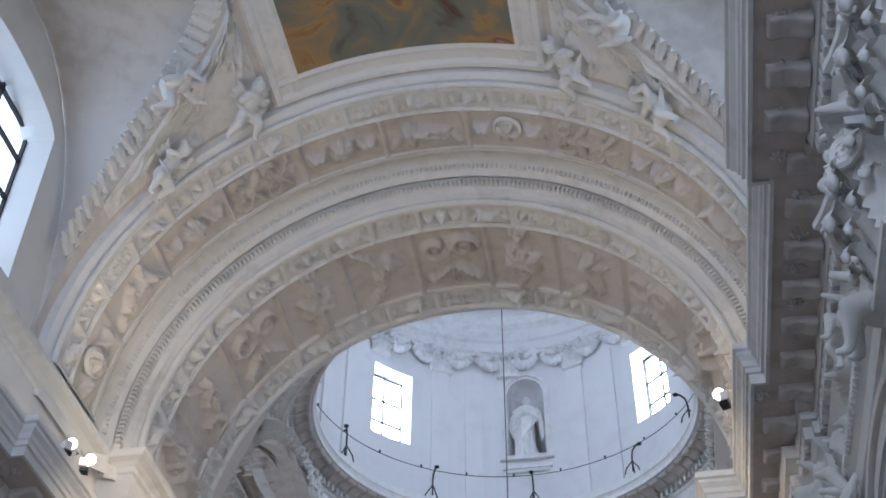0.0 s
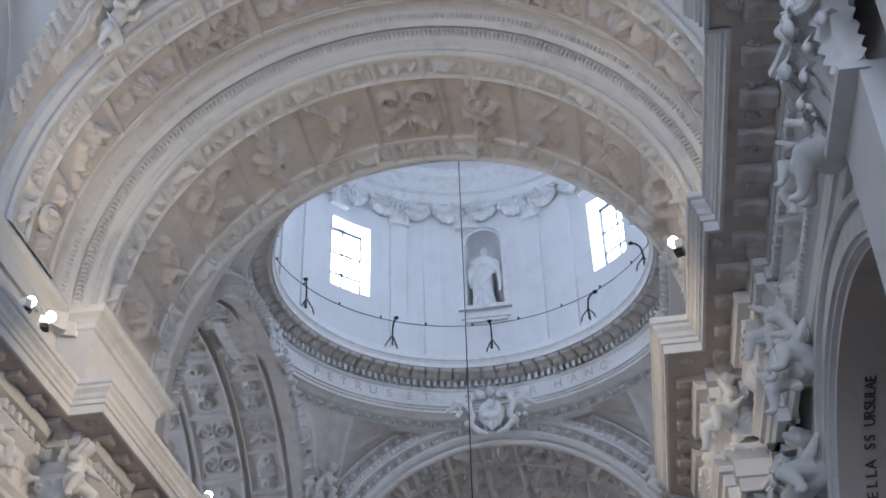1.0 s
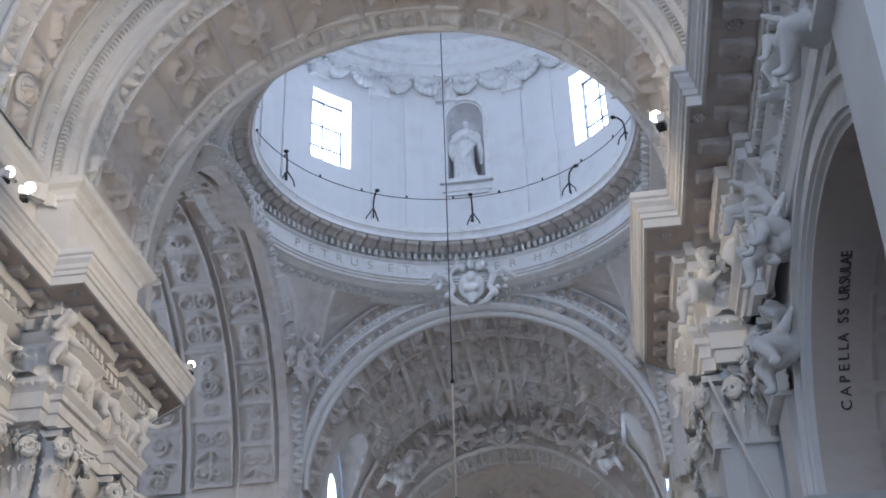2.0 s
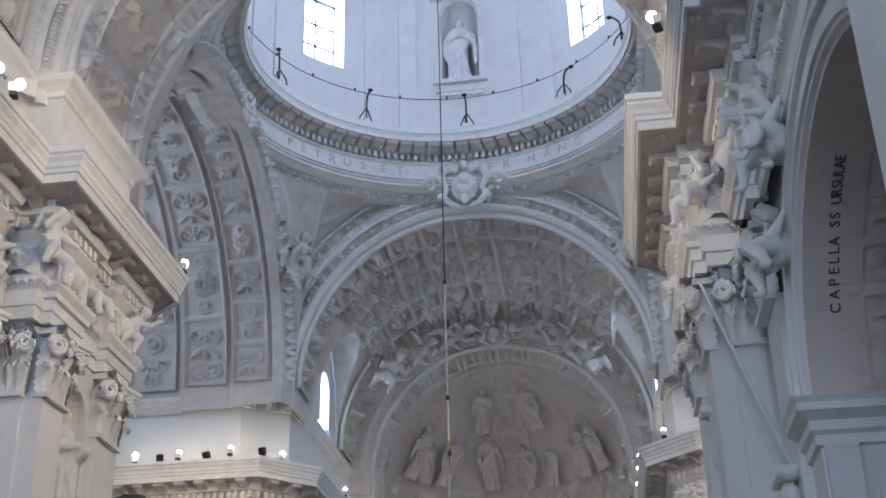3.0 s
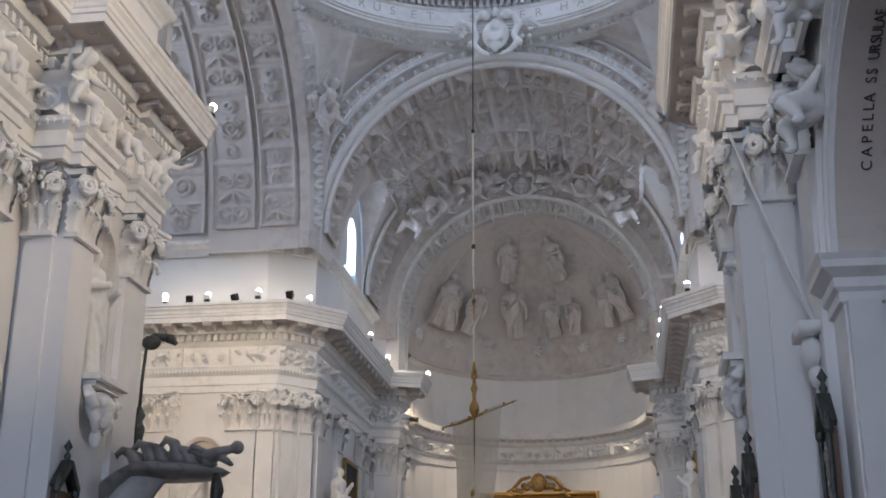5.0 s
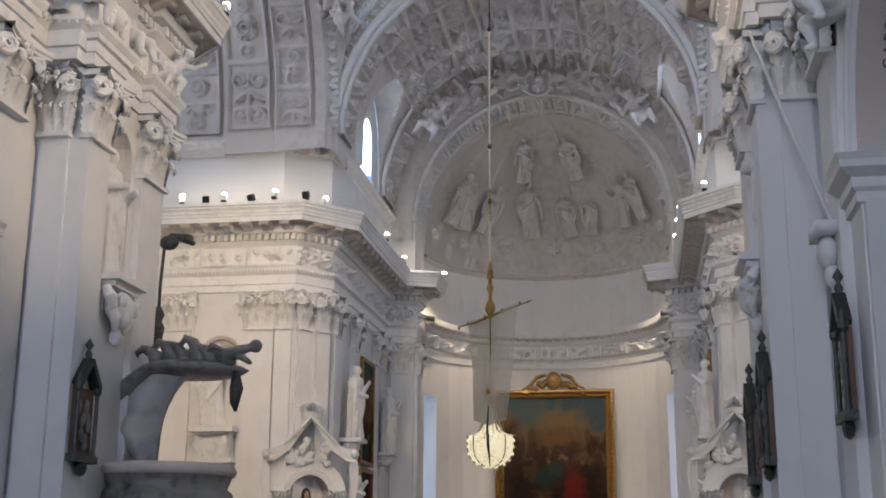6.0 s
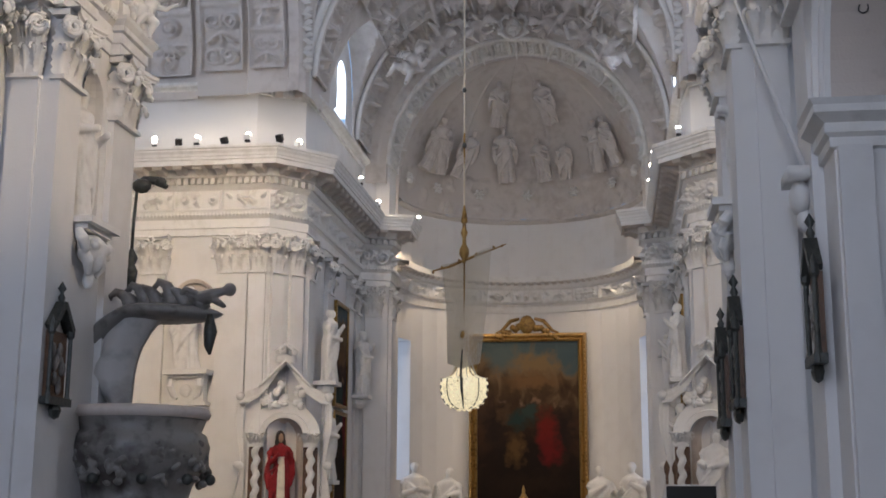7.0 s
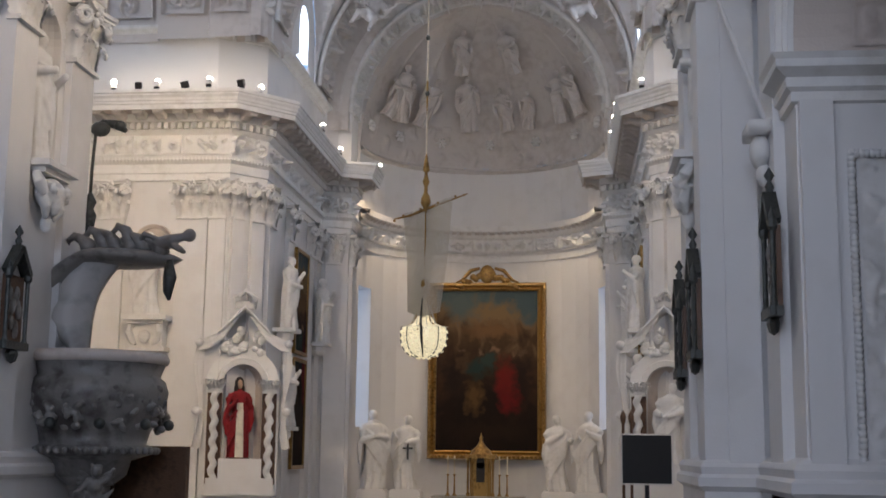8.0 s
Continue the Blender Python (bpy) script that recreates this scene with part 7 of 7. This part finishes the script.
# side paintings and statues along the presbytery
for s in (-1, 1):
    for z0_, z1_ in ((4.3, 7.0), (1.2, 4.0)):
        pt = thing("side_painting", "dark narrow painting in a gilt frame on the presbytery wall", "painting", pose(s * 4.7, 33.55, 0, 0, 0, 90 if s < 0 else -90), "side paintings")
        part("canvas", Soup().box((-.7, -.03, z0_), (.7, .02, z1_)).mesh("canvas", paint), pt)
        part("frame", Soup().box((-.8, -.07, z0_ - .1), (.8, .02, z0_)).box((-.8, -.07, z1_), (.8, .02, z1_ + .1)).box((-.8, -.07, z0_), (-.7, .02, z1_)).box((.7, -.07, z0_), (.8, .02, z1_)).mesh("frame", GOLD), pt)
    for y, z in ((31.2, 4.7), (35.4, 4.7), (31.2, 2.2)):
        tagged(new("presbytery_statue", statue_mesh("presbytery_statue", 1.9, int(y * 10 + z), STUCCO)), "white stucco statue on a wall console", "statue", "presbytery statues").matrix_basis = pose(s * 4.45, y, z, 0, 0, 90 if s < 0 else -90)
        tagged(new("statue_console", Soup().box((-.35, -.3, -.1), (.35, .3, 0)).ball((0, .05, -.2), (.28, .25, .2), 8).mesh("statue_console", STUCCO)), "white stucco console on the presbytery wall", "console").matrix_basis = pose(s * 4.5, y, z, 0, 0, 90 if s < 0 else -90)


# ---- floodlights on the cornices, four of them added as fill ----
def floodlight(x, y, z, rz, tilt, energy, cone=110, size=1.0):
    m = pose(x, y, z, 0, 0, rz)
    ob = thing("floodlight", "small lit floodlight standing on or added to the cornice", "spotlight", m, "cornice floodlights")
    part("housing", Soup().box((-.07, -.02, .03), (.07, .08, .15), pose(0, 0, .03, 0, 0, 0)).mesh("housing", PLASTER), ob)
    part("lens", Soup().ball((0, -.04, .2), (.07, .07, .07), 9).mesh("lens", BULB, True), ob, "glowing round lamp")
    part("foot", Soup().box((-.06, -.04, 0), (.06, .06, .05)).mesh("foot", DARK_IRON), ob)
    if energy:
        lamp("floodlight_beam", "SPOT", energy, WARM, m @ pose(0, -.1, .45, tilt, 0, 0) @ pose(0, 0, 0, -90, 0, 0), cone=cone, radius=.06)
    return ob


Z = CORN + .06
# x, y, heading, tilt (up is negative), watts; the beam leaves along the fixture's -y
FLOODS = ((-4.03, 12.3, 110, -62, 120), (-4.11, 11.9, 150, -48, 60), (3.95, 12.2, -110, -50, 110), (-3.66, 17.75, 165, 28, 200),
          (-8.3, 28.15, 20, 25, 20), (-7.2, 28.12, 180, -45, 0), (-5.87, 28.0, 180, -45, 3), (-4.8, 28.75, 150, -35, 3),
          (-3.97, 32.4, 180, 20, 14), (-4.0, 35.1, 160, 20, 14), (-3.15, 37.35, 165, 70, 360, 86),
          (4.5, 28.75, 180, -45, 3), (3.97, 30.8, 180, 20, 14), (3.97, 32.0, 200, 20, 14), (3.97, 33.6, 200, 20, 0), (3.15, 37.35, 195, 70, 360, 86),
          # added fill: two for the transept east walls, two for the crossing piers
          (-5.2, 18.6, 186, 36, 1600, 84), (5.2, 18.6, -184, 36, 800, 80), (4.85, 10.6, -118, 10, 1350, 46), (-4.85, 10.6, 116, 0, 1100, 40))
for x, y, rz, tilt, e, *cone in FLOODS:
    floodlight(x, y, Z, rz, tilt, e, *cone)
for x, y, rz in ((-6.5, 28.25, 160), (-7.7, 28.25, 190), (-5.1, 28.2, 170)):
    ob = thing("unlit_floodlight", "small dark unlit floodlight on the cornice", "spotlight", pose(x, y, Z, 0, 0, rz), "unlit floodlights")
    part("housing", Soup().box((-.08, -.05, .04), (.08, .07, .2), pose(0, 0, .02, -30, 0, 0)).mesh("housing", DARK_IRON), ob)
    part("foot", Soup().box((-.05, -.04, 0), (.05, .05, .06)).mesh("foot", DARK_IRON), ob)
# dome shell
a = Soup()
a.grid([[ring_pt(2 * math.pi * i / 72, r, z) for r, z in ((RD, 24.2), (4.9, 24.25), (4.85, 24.5), (4.75, 24.55), (4.75, 24.9), (4.55, 25.0), (4.45, 25.2), (4.9, 25.25))] for i in range(73)])
structure("trim_drum_cornice", a.mesh("trim_drum_cornice", STUCCO), "round moulded cornice at the foot of the dome", "cornice")
a = Soup().grid([[ring_pt(2 * math.pi * i / 64, 4.9 * math.cos(e * math.pi / 2 / 14), 25.25 + 5.2 * math.sin(e * math.pi / 2 / 14)) for e in range(15)] for i in range(65)])
structure("ceiling_dome", a.mesh("ceiling_dome", PLASTER, True), "white plastered dome shell", "ceiling")
# ---- added fill lamp in the unseen west opening ----
lamp("west_fill_light", "AREA", 640, DAY, pose(0, -9.9, 10, 90, 0, 0), size=(4.4, 8))
